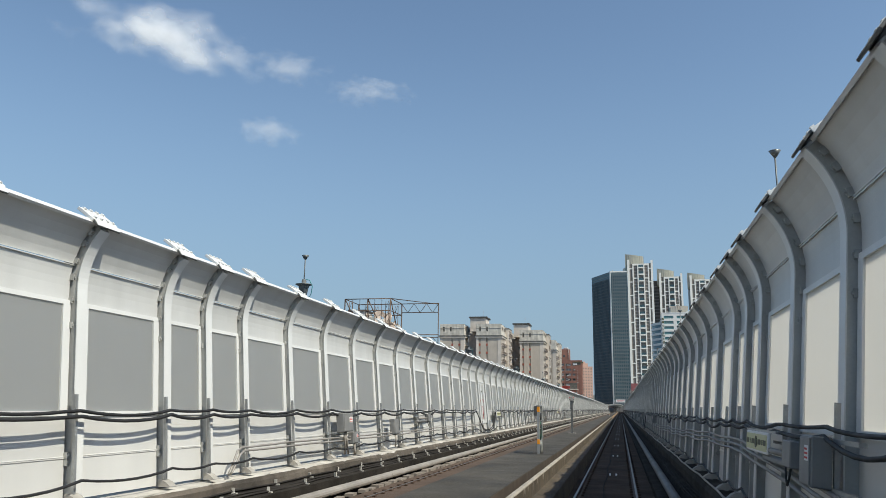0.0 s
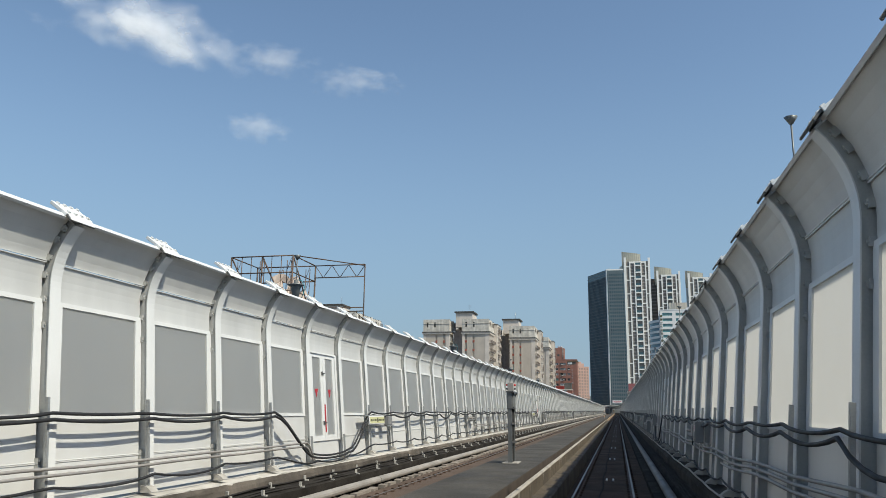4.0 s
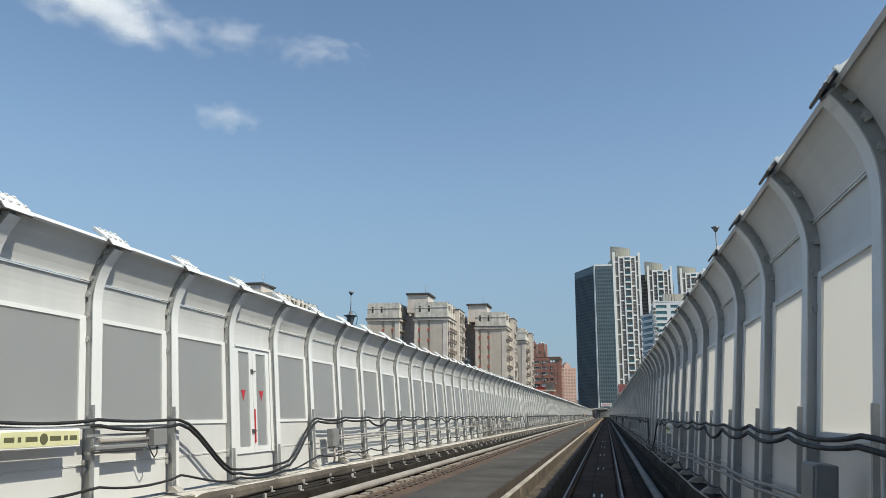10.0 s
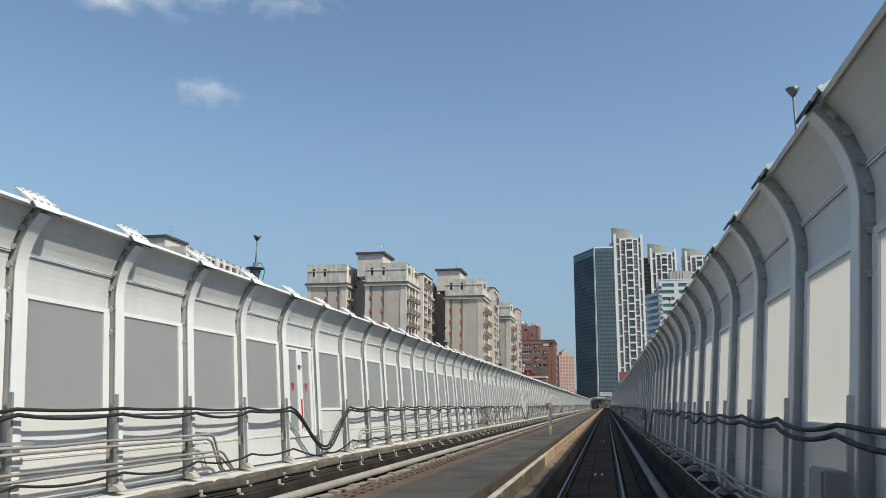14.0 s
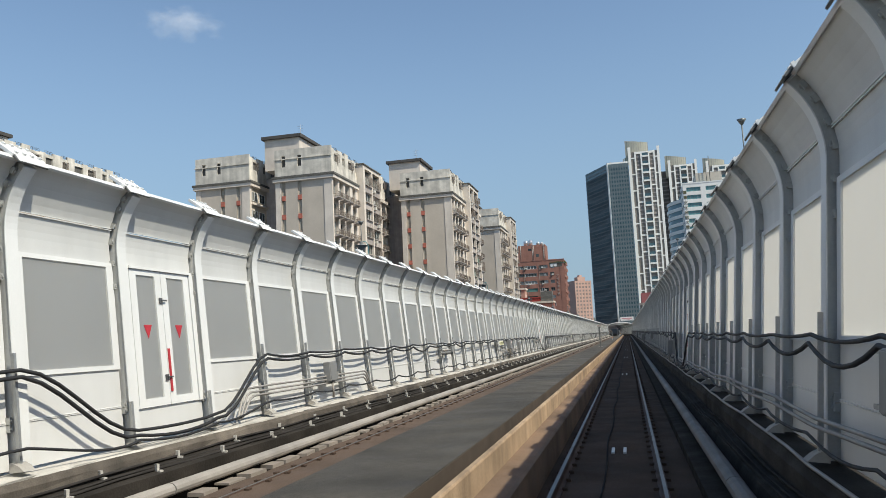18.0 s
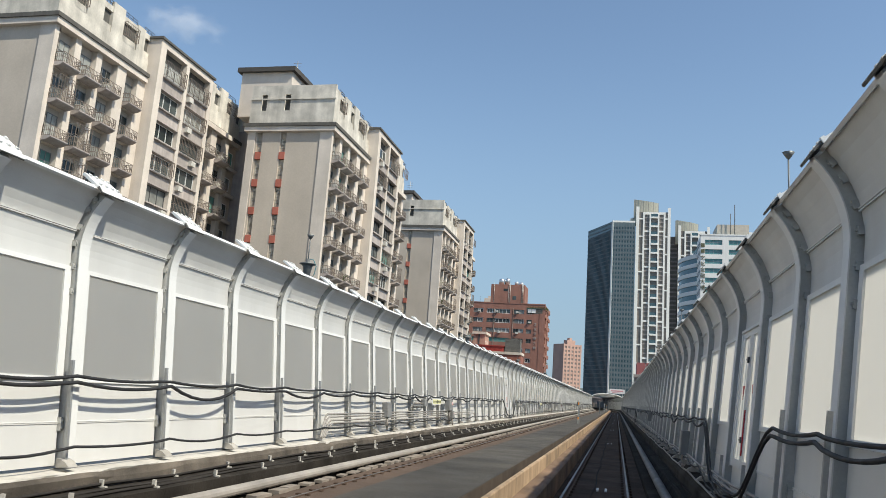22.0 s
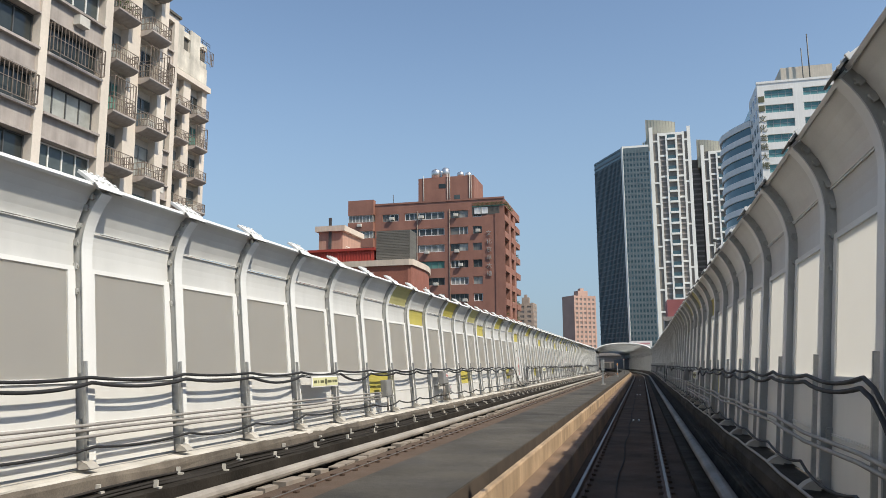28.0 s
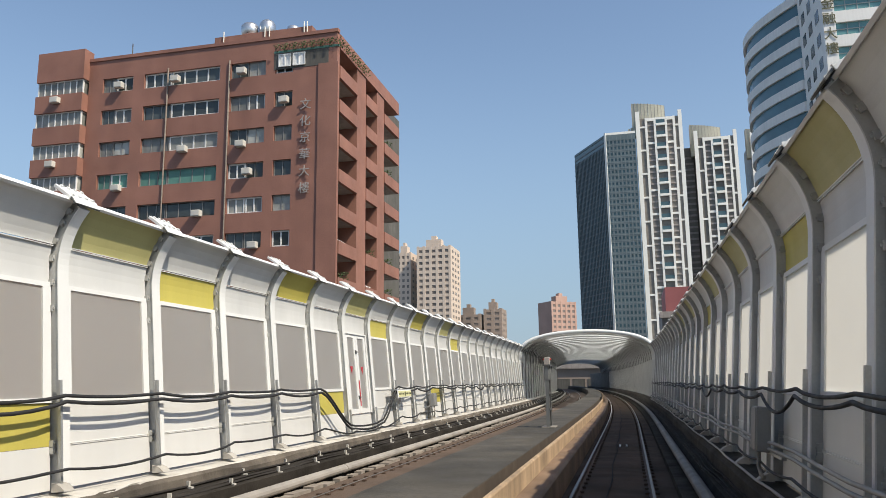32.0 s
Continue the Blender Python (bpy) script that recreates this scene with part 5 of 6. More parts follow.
def tile_building():
    x0, x1, y0, y1, top = -58.7, -25.3, 551.0, 571.0, 35.7
    rows = [32.9 - 3.45 * k for k in range(7)]
    wh = 1.55
    b = empty("apartment_building", label="red-brown tiled apartment building with a vertical name sign and recessed balconies", category="apartment building")
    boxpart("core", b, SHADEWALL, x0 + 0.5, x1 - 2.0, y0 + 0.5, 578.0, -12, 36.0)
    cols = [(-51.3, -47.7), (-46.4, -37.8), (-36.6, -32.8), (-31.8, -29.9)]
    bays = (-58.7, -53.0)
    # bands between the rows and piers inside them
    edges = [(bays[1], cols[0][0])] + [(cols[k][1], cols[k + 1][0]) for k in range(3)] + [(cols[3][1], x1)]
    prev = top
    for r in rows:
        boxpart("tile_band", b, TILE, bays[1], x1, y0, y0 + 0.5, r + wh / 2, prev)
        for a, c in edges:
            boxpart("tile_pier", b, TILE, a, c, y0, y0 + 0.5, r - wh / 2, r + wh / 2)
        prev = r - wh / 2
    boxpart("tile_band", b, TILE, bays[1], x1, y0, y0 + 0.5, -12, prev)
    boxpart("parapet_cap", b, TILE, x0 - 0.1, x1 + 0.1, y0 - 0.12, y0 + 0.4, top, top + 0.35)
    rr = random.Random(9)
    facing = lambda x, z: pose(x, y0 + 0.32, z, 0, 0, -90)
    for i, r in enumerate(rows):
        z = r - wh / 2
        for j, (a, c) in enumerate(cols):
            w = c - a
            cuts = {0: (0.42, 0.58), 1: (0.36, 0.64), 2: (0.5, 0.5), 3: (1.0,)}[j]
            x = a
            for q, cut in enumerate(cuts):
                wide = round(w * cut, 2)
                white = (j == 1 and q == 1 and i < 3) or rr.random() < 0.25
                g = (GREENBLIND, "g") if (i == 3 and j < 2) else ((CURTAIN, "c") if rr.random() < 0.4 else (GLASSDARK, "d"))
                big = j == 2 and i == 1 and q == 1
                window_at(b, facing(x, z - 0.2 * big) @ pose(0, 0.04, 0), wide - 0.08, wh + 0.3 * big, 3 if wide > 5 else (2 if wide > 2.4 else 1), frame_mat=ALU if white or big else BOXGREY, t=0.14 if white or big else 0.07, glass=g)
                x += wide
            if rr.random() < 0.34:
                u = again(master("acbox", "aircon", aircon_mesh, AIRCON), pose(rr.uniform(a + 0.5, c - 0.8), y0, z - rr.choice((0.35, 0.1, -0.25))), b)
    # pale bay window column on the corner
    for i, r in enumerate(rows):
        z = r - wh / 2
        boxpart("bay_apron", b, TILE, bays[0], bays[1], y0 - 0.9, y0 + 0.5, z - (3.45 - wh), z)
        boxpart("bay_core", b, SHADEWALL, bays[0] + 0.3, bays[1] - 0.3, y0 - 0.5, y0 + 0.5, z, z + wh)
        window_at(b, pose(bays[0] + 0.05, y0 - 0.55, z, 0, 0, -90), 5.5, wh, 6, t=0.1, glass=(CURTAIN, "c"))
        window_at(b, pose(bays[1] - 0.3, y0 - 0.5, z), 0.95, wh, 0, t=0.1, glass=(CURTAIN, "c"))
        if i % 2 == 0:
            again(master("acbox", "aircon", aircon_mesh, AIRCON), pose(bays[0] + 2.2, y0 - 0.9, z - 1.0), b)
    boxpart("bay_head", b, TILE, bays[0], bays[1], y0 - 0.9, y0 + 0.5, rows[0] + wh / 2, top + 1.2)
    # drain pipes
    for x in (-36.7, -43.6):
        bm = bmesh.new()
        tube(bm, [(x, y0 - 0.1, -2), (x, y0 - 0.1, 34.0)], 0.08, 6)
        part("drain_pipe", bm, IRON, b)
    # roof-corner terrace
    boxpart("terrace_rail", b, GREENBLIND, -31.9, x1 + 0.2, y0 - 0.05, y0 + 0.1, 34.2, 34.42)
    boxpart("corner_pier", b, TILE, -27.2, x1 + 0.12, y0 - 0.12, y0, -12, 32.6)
    # flat dark sheet on the wall: the terrace's shade, painted
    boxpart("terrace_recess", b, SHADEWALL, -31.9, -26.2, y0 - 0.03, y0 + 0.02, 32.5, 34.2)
    for x in (-31.4, -29.9):
        window_at(b, pose(x, y0 - 0.05, 32.7, 0, 0, -90), 1.3, 1.3, 1, t=0.12, glass=(LABELWHITE, "w"))
    for k in range(7):
        plants(b, pose(-31.2 + 0.95 * k, y0 - 0.15, 34.3, 0, 0, 90))
    for k in range(5):
        plants(b, pose(x1 + 0.2, 552.0 + 1.6 * k, 34.3))
    # long side: pilasters and recessed balconies
    for a, c in ((551.5, 551.6), (556.6, 559.3), (563.0, 565.5)):
        boxpart("pilaster", b, TILE, x1 - 2.0, x1, max(a, 551.51), c, -12, top)
    boxpart("side_head", b, TILE, x1 - 2.0, x1 + 0.1, 551.61, 571.0, 34.2, top)
    for i, r in enumerate(rows):
        z = r - 1.55
        for a, c in ((551.62, 556.58), (559.32, 562.98), (565.52, 571.0)):
            boxpart("balcony_parapet", b, TILE, x1 - 0.25, x1 + 0.1, a, c, z - 0.1, z + 1.15)
            boxpart("balcony_floor", b, SPANDREL, x1 - 2.0, x1 - 0.25, a, c, z - 0.1, z + 0.1)
            if i < 8:
                window_at(b, pose(x1 - 1.95, a + 0.4, z + 0.6), 2.6, 1.9, 2, t=0.08)
            r2 = rr.random()
            if r2 < 0.35:
                again(master("laundry", "laundry", laundry_mesh, LABELWHITE), pose(x1 - 0.6, a + 1.4, z + 1.5), b)
            elif r2 < 0.6:
                plants(b, pose(x1 - 0.2, a + 1.8, z + 1.1))
    # penthouse with tanks and pipes
    boxpart("penthouse", b, TILE, -47.9, -34.8, 566.5, 577.0, 36.0, 45.0)
    boxpart("penthouse_window", b, GLASSDARK, -43.0, -41.4, 566.45, 566.6, 42.4, 43.4)
    boxpart("penthouse_window", b, GLASSDARK, -39.4, -38.0, 566.45, 566.6, 39.2, 40.6)
    for x in (-46.6, -41.0, -40.4, -35.8, -35.4):
        bm = bmesh.new()
        tube(bm, [(x, 566.4, 36.4), (x, 566.4, 45.6)], 0.07, 5)
        part("riser_pipe", bm, AIRCON, b)
    for x, y, r, h in ((-44.2, 568.6, 1.1, 2.0), (-42.0, 569.0, 1.0, 2.3), (-38.4, 569.0, 0.8, 1.1), (-36.8, 570.0, 0.8, 1.1)):
        t = tagged(part("water_tank", tank_mesh(r, h), STEELTANK, smooth=False), "shiny stainless steel water tank on the roof", "water tank", "roof tanks")
        t.location = (x, y, 45.0)
    bm = bmesh.new()
    tube(bm, [(-49.5, 553, 36.3), (-49.5, 553, 38.3)], 0.06, 5)
    part("aerial", bm, DARKSTEEL, b)
    sign = empty("name_sign", pose(-28.45, y0 - 0.16, 28.2), "vertical building name in raised tarnished steel characters", "sign")
    text_sign(sign, "文化京華大樓", pose(0, 0, 0, 90, 0, 0), 1.15, SIGNMETAL, 1.66)


SIGNMETAL = material("tarnished_steel_letters", (0.40, 0.36, 0.33), 0.45, 0.3)


def aircon_mesh():
    bm = bmesh.new()
    bevel_box(bm, 0, 0.95, -0.55, 0.0, 0, 0.62, 0.03)
    box(bm, 0.08, 0.87, -0.57, -0.55, 0.08, 0.54)
    return bm


def laundry_mesh():
    bm = bmesh.new()
    for k in range(4):
        box(bm, -0.02 + 0.03 * (k % 2), 0.0 + 0.03 * (k % 2), 0.5 * k, 0.5 * k + 0.36, -0.7 + 0.1 * (k % 3), 0.0)
    box(bm, -0.015, 0.015, -0.2, 2.1, 0.0, 0.03)
    return bm


def tank_mesh(r, h):
    bm = bmesh.new()
    prof_ = [(r * 0.7, 0), (r * 0.7, 0.35), (r, 0.4), (r, 0.4 + h * 0.8), (r * 0.75, 0.4 + h * 0.95), (r * 0.25, 0.4 + h), (r * 0.25, 0.55 + h)]
    rings = [[bm.verts.new((q * math.cos(k * math.tau / 14), q * math.sin(k * math.tau / 14), z)) for k in range(14)] for q, z in prof_]
    for q, w in zip(rings, rings[1:]):
        for k in range(14):
            bm.faces.new((q[k], q[(k + 1) % 14], w[(k + 1) % 14], w[k])).smooth = True
    bm.faces.new(rings[0][::-1])
    bm.faces.new(rings[-1])
    return bm


tile_building()

# ---- low buildings before it ----
PINKWALL = material("salmon_render", (0.42, 0.25, 0.19), 0.85, stain=0.15, stain_size=0.3, streak=0.15)
CREAMTRIM = material("cream_coping", (0.58, 0.50, 0.42), 0.8, stain=0.1, streak=0.1)
REDSHED = material("red_sheet_metal", (0.33, 0.045, 0.035), 0.55, stain=0.12, stain_size=0.5)
HOUSEBRICK = material("red_house_brick", (0.27, 0.105, 0.075), 0.8, grain=0.12, grain_size=7, stain=0.12, stain_size=0.5, streak=0.06, bump=0.3, bump_size=8)
GREYSLAT = material("grey_louvre", (0.15, 0.145, 0.13), 0.7, stain=0.15, stain_size=0.5, per_object=0.1)

t = empty("low_house", label="low red brick house with a pale coping and a rounded end", category="house")
bm = bmesh.new()
out = [(-40.0, 486.0), (-25.5, 485.8), (-25.15, 485.95), (-25.1, 486.3), (-25.1, 491.5), (-25.3, 493.5), (-25.7, 495.5), (-26.15, 497.2), (-26.7, 498.5), (-27.6, 499.2), (-29.0, 499.5), (-40.0, 499.5)]
prism(bm, out, -12, 13.75, axis="z")
part("wall", bm, HOUSEBRICK, t)
for y in (491.2, 494.2):
    window_at(t, pose(-25.2 - 0.25 * (y > 493), y, 10.2, 0, 0, 10 * (y > 493)), 1.15, 1.5, 1, frame_mat=LABELWHITE, t=0.1, glass=(GREENBLIND, "g"))
bm = bmesh.new()
cxm, cym = -33.0, 492.7
prism(bm, [(cxm + (x - cxm) * 1.025, cym + (y - cym) * 1.03) for x, y in out], 13.75, 14.45, axis="z")
part("coping", bm, CREAMTRIM, t)
t = empty("roof_cabin", label="small salmon rooftop house with a pale overhanging roof", category="roof cabin")
boxpart("wall", t, PINKWALL, -39.6, -36.3, 492.1, 498.6, 14.0, 19.4)
boxpart("roof", t, CREAMTRIM, -40.0, -35.9, 491.7, 499.0, 19.4, 20.1)
for z in (16.4,):
    for y in (493.2, 495.8):
        window_at(t, pose(-36.38, y, z), 1.5, 1.2, 1)
boxpart('ladder', t, DARKSTEEL, -38.2, -37.8, 491.95, 492.05, 14.5, 21.2)
t = empty("roof_shed", label="red sheet-metal rooftop shed", category="shed")
boxpart("wall", t, REDSHED, -38.6, -30.0, 486.4, 490.6, 14.0, 15.8)
boxpart("roof", t, REDSHED, -38.8, -29.8, 486.2, 490.8, 15.8, 16.1)
for k in range(24):
    boxpart("rib", t, REDSHED, -38.5 + 0.355 * k, -38.4 + 0.355 * k, 486.34, 486.4, 14.0, 15.8)
t = empty("louvred_plant_house", label="grey louvred plant enclosure on a roof", category="plant house")
boxpart("core", t, SHADEWALL, -29.6, -25.6, 486.6, 489.2, 14.0, 18.0)
for k in range(19):
    again(master("slat", "slat", lambda: box_mesh(-29.7, -25.5, 486.5, 486.6, 0, 0.15), GREYSLAT), pose(0, 0, 14.5 + 0.19 * k), t)
    again(master("slat2", "slat", lambda: box_mesh(-25.6, -25.5, 486.6, 489.2, 0, 0.15), GREYSLAT), pose(0, 0, 14.5 + 0.19 * k), t)

# ---- far towers ----
TOWERGLASS = material("tower_glass", (0.07, 0.125, 0.145), 0.15, stain=0.25, stain_size=0.12)
FIN = material("pale_fin", (0.30, 0.34, 0.35), 0.5, stain=0.08)
FINDARK = material("dark_fin", (0.125, 0.145, 0.155), 0.5)
CLADWHITE = material("white_tower_cladding", (0.88, 0.86, 0.80), 0.6, stain=0.05, stain_size=0.1)
BRONZE = material("bronze_window_wall", (0.18, 0.16, 0.135), 0.4, stain=0.25, stain_size=0.3, per_object=0.3)
DRUM = material("olive_grey_tower_crown", (0.47, 0.46, 0.37), 0.6, stain=0.08)


def plank(x0, y0, x1, y1, t, z0, z1):
    """A slab along a plan line, t thick outward (to its right-hand side)."""
    d = Vector((x1 - x0, y1 - y0, 0)).normalized()
    nrm = Vector((d.y, -d.x, 0)) * t
    bm = bmesh.new()
    prism(bm, [(x0, y0), (x1, y1), (x1 + nrm.x, y1 + nrm.y), (x0 + nrm.x, y0 + nrm.y)], z0, z1, axis="z")
    return bm


t = empty("glass_tower", label="tall dark glass office tower with a fine grid of windows", category="tower")
foot = [(-30.7, 1041.0), (-7.0, 997.0), (12.8, 997.0), (14.0, 1041.0)]
bm = bmesh.new()
prism(bm, foot, -12, 168.0, axis="z")
part("body", bm, TOWERGLASS, t)
# front: grey-green piers and floor bands leave square dark windows between pale joints
TOWERGREY = material("grey_green_tower_panel", (0.125, 0.165, 0.175), 0.35, stain=0.15, stain_size=0.08)
cells, lines = [], []
for k in range(9):
    x = -7.0 + 2.475 * k - 0.62
    cells.append((max(x, -6.98), min(x + 1.24, 12.78), 996.55, 996.98, -12, 164.0))
for k in range(42):
    z = 158.6 - 4.15 * k
    cells.append((-6.98, 12.78, 996.60, 996.98, z, z + 2.1))
    lines.append((-6.9, 12.7, 996.45, 996.54, z + 0.95, z + 1.15))
cells.append((-6.98, 12.78, 996.56, 996.98, 162.9, 167.0))
for k in range(1, 8):
    x = -7.0 + 2.475 * k
    lines.append((x - 0.1, x + 0.1, 996.46, 996.54, -12, 166.0))
stuff_boxes("front_grid", t, TOWERGREY, cells)
stuff_boxes("joint_grid", t, material("dull_panel_joint", (0.20, 0.23, 0.235), 0.5), lines)
bm = bmesh.new()
for k in range(44):
    z = 166.2 - 3.8 * k
    merge(bm, plank(-30.7, 1041.0, -7.0, 997.0, 0.3, z, z + 0.7))
for k in range(22):
    u = (k + 0.5) / 22
    merge(bm, plank(-30.7 + 23.7 * u, 1041 - 44 * u, -30.7 + 23.7 * (u + 0.012), 1041 - 44 * (u + 0.012), 0.5, 0, 160))
tagged(part("side_grid", bm, FINDARK, t), kind="stuff")
part("edge_fin", plank(-7.6, 997.9, -6.3, 996.9, 0.8, -12, 168.6), CLADWHITE, t, "white vertical edge")
part("parapet", plank(-7.0, 997.0, 12.8, 997.0, 0.5, 167.0, 168.6), CLADWHITE, t)
for x, z in ((-4, 3.2), (-1, 2.6), (9.2, 5.2), (10.8, 6.0)):
    boxpart("roof_plant", t, DRUM, x - 0.6, x + 0.6, 1006, 1009, 168.0, 168.0 + z)


def lattice_tower(x0, x1, top, crown, low=16):
    t = empty("residential_tower", label="tall white residential tower with stacked bays between white piers", category="tower", group="white towers")
    y = 1000.0
    w = x1 - x0
    boxpart("body", t, BRONZE, x0 + 0.5, x1 - 0.5, y + 0.6, y + 34, -12, top - 3)
    pier = [(0.0, 0.09, top + 2), (0.2, 0.25, top - 3), (0.39, 0.435, top - 5), (0.63, 0.675, top - 5), (0.8, 0.85, top - 3), (0.92, 1.0, top + 1)]
    for a, c, zt in pier:
        boxpart("pier", t, CLADWHITE, x0 + a * w, x0 + c * w, y - (0.8 if 0.3 < a < 0.7 else 0.2), y + 1.5, -12, zt)
    k, slabs = 0, []
    z = top - 9
    while z > low:
        boxpart("bay_band", t, CLADWHITE, x0 + 0.435 * w, x0 + 0.63 * w, y - 1.0, y + 0.6, z, z + 1.5)
        boxpart("bay_window", t, TOWERGLASS, x0 + 0.435 * w, x0 + 0.63 * w, y - 0.4, y + 0.59, z + 1.5, z + 4.2)
        if k % 2 == 0:
            for a, c in ((0.25, 0.39), (0.675, 0.8)):
                boxpart("side_band", t, CLADWHITE, x0 + a * w, x0 + c * w, y - 0.2, y + 0.6, z + 3.6, z + 5.0)
            for a, c in ((0.09, 0.2), (0.85, 0.92)):
                boxpart("side_band", t, CLADWHITE, x0 + a * w, x0 + c * w, y - 0.1, y + 0.6, z - 1.0, z + 0.2)
        for a, c in ((0.25, 0.39), (0.675, 0.8)):
            for q in (0, 1) if z > 16 else ():
                slabs.append((x0 + a * w, x0 + c * w, y + 0.1, y + 0.6, z + 4.1 * q, z + 4.1 * q + 1.1))
        z -= 8.2
        k += 1
    if slabs:
        stuff_boxes("balcony_front", t, SPANDREL, slabs)
    for a, c in ((0.2, 0.39), (0.39, 0.675), (0.675, 0.85)):
        boxpart("head_band", t, CLADWHITE, x0 + a * w, x0 + c * w, y - 0.19, y + 0.6, top - 4.6, top - 3.2)
    bm = bmesh.new()
    # a bowed crown screen whose top slopes down along the front
    n, ends = 10, []
    for k in range(n + 1):
        u = k / n
        xx, yy = x0 + w * (-0.07 + 0.72 * u), y + 9.0 - 5.5 * math.sin(math.pi * (0.25 + 0.5 * u))
        ends.append([bm.verts.new((xx, yy + dy, z)) for dy, z in ((0, top - 14), (0, crown - 3.5 * u), (5, crown - 3.5 * u), (5, top - 14))])
    for p, q in zip(ends, ends[1:]):
        for k in range(4):
            bm.faces.new((p[k], q[k], q[(k + 1) % 4], p[(k + 1) % 4]))
    bm.faces.new(ends[0])
    bm.faces.new(ends[-1])
    bmesh.ops.recalc_face_normals(bm, faces=bm.faces[:])
    screen = part("crown", bm, DRUM, t, "olive grey bowed crown with a sloping top")
    for k in range(0, n + 1):
        u = k / n
        xx, yy = x0 + w * (-0.07 + 0.72 * u), y + 9.0 - 5.5 * math.sin(math.pi * (0.25 + 0.5 * u))
        zz = crown - 3.5 * u
        bm = bmesh.new()
        box(bm, xx - 0.12, xx + 0.12, yy - 0.1, yy + 0.1, top - 6, zz + 0.3)
        part("crown_fin", bm, SPANDREL, screen)


lattice_tower(13.6, 43.9, 181.0, 191.0)
lattice_tower(50.7, 77.7, 164.0, 172.0)
lattice_tower(86.0, 113.0, 160.0, 166.0, 90)
t = empty("residential_tower", label="grey side wing set back between the white towers", category="tower", group="white towers")
boxpart("body", t, BRONZE, 43.9, 50.7, 1012, 1030, -12, 158)
stuff_boxes("floor_bands", t, SPANDREL, [(44.0, 50.6, 1011.6, 1012, 4 * k - 6, 4 * k - 4.6) for k in range(40)])


# the cluster stands farther off
far = Matrix.Translation((0.42, 486.5, 2.13)) @ Matrix.Scale(1.13, 4) @ Matrix.Translation((-0.42, -486.5, -2.13))
for ob in bpy.data.objects:
    if ob.parent is None and ob.name.split(".")[0] in ("glass_tower", "residential_tower"):
        ob.matrix_basis = far @ ob.matrix_basis


def slab_tower(name, label, x0, x1, y0, y1, top, wall, bays, pitch, glass):
    """A tower whose window columns sit back between its piers."""
    t = empty(name, label=label, category="tower", group="far towers")
    boxpart("core", t, glass, x0 + 0.4, x1 - 0.4, y0 + 0.4, y1, -12, top - 1.2)
    boxpart("side_wall", t, wall, x1 - 0.4, x1, y0, y1, -12, top)
    boxpart("side_wall", t, wall, x0, x0 + 0.4, y0, y1, -12, top)
    n, w = bays, x1 - x0
    for k in range(n + 1):
        u = x0 + 0.4 + (w - 0.8) * k / n
        h = w / n * (0.24 if k in (0, n) else 0.2)
        boxpart("pier", t, wall, max(x0 + 0.4, u - h), min(x1 - 0.4, u + h), y0, y0 + 0.4, -12, top)
    z, side = top - 2.2, []
    while z > max(8.0, 0.33 * min(abs(x0), abs(x1))):
        boxpart("floor_band", t, wall, x0 + 0.41, x1 - 0.41, y0 + 0.1, y0 + 0.4, z, z + pitch * 0.5)
        for k in range(3):
            a = y0 + (y1 - y0) * (0.15 + 0.28 * k)
            side.append((x1, x1 + 0.06, a, a + (y1 - y0) * 0.14, z - pitch * 0.45, z))
        z -= pitch
    stuff_boxes("side_windows", t, glass, side)
    boxpart("roof_house", t, wall, x0 + w * 0.25, x0 + w * 0.7, y0 + 2, y0 + 8, top - 1.2, top + 4)
    boxpart("roof_house", t, wall, x0 + w * 0.4, x0 + w * 0.55, y0 + 3, y0 + 7, top + 4, top + 6.2)
    return t


SALMON = material("salmon_tower_tile", (0.46, 0.30, 0.245), 0.8, stain=0.08, stain_size=0.1)
IVORY = material("ivory_tower_tile", (0.62, 0.51, 0.42), 0.8, stain=0.06, stain_size=0.1)
GREYTOWER = material("grey_brown_tower", (0.31, 0.25, 0.21), 0.8, stain=0.1, stain_size=0.1)
PALEWIN = material("hazy_tower_windows", (0.20, 0.175, 0.155), 0.4, stain=0.25, stain_size=0.3)
salmon = slab_tower("salmon_tower", "salmon-tiled apartment tower with dark balconies", -10.5, 10.5, -9.0, 9.0, 58.0, SALMON, 5, 3.8, PALEWIN)
salmon.matrix_basis = pose(-48.0, 1040.0, 0, 0, 0, 38)
slab_tower("ivory_tower", "pale ivory apartment tower with rows of small windows", -128.5, -119.5, 905.0, 930.0, 77.0, IVORY, 3, 3.4, PALEWIN)
slab_tower("ivory_tower", "pale ivory apartment tower with rows of small windows", -114.5, -94.5, 900.0, 925.0, 79.0, IVORY, 5, 3.4, PALEWIN)
slab_tower("grey_tower", "small grey-brown apartment tower in the haze", -101.0, -85.5, 940.0, 955.0, 43.0, GREYTOWER, 3, 3.4, PALEWIN)
slab_tower("grey_tower", "small grey-brown apartment tower in the haze", -84.1, -72.7, 942.0, 960.0, 46.0, GREYTOWER, 2, 3.4, PALEWIN)

# salmon box beside the line
PINKSHEET = material("faded_red_cladding", (0.36, 0.12, 0.12), 0.7, stain=0.1, stain_size=0.2)
t = empty("roof_hall", label="faded red clad box on top of a grey building", category="building")
boxpart("base", t, SPANDREL, 9.0, 23.0, 682.0, 700.0, -12, 18.5)
boxpart("upper_storey", t, PINKSHEET, 10.0, 22.0, 680.0, 700.0, 18.5, 24.5)
boxpart("parapet", t, SPANDREL, 8.5, 23.5, 679.5, 682.0, 17.0, 18.5)
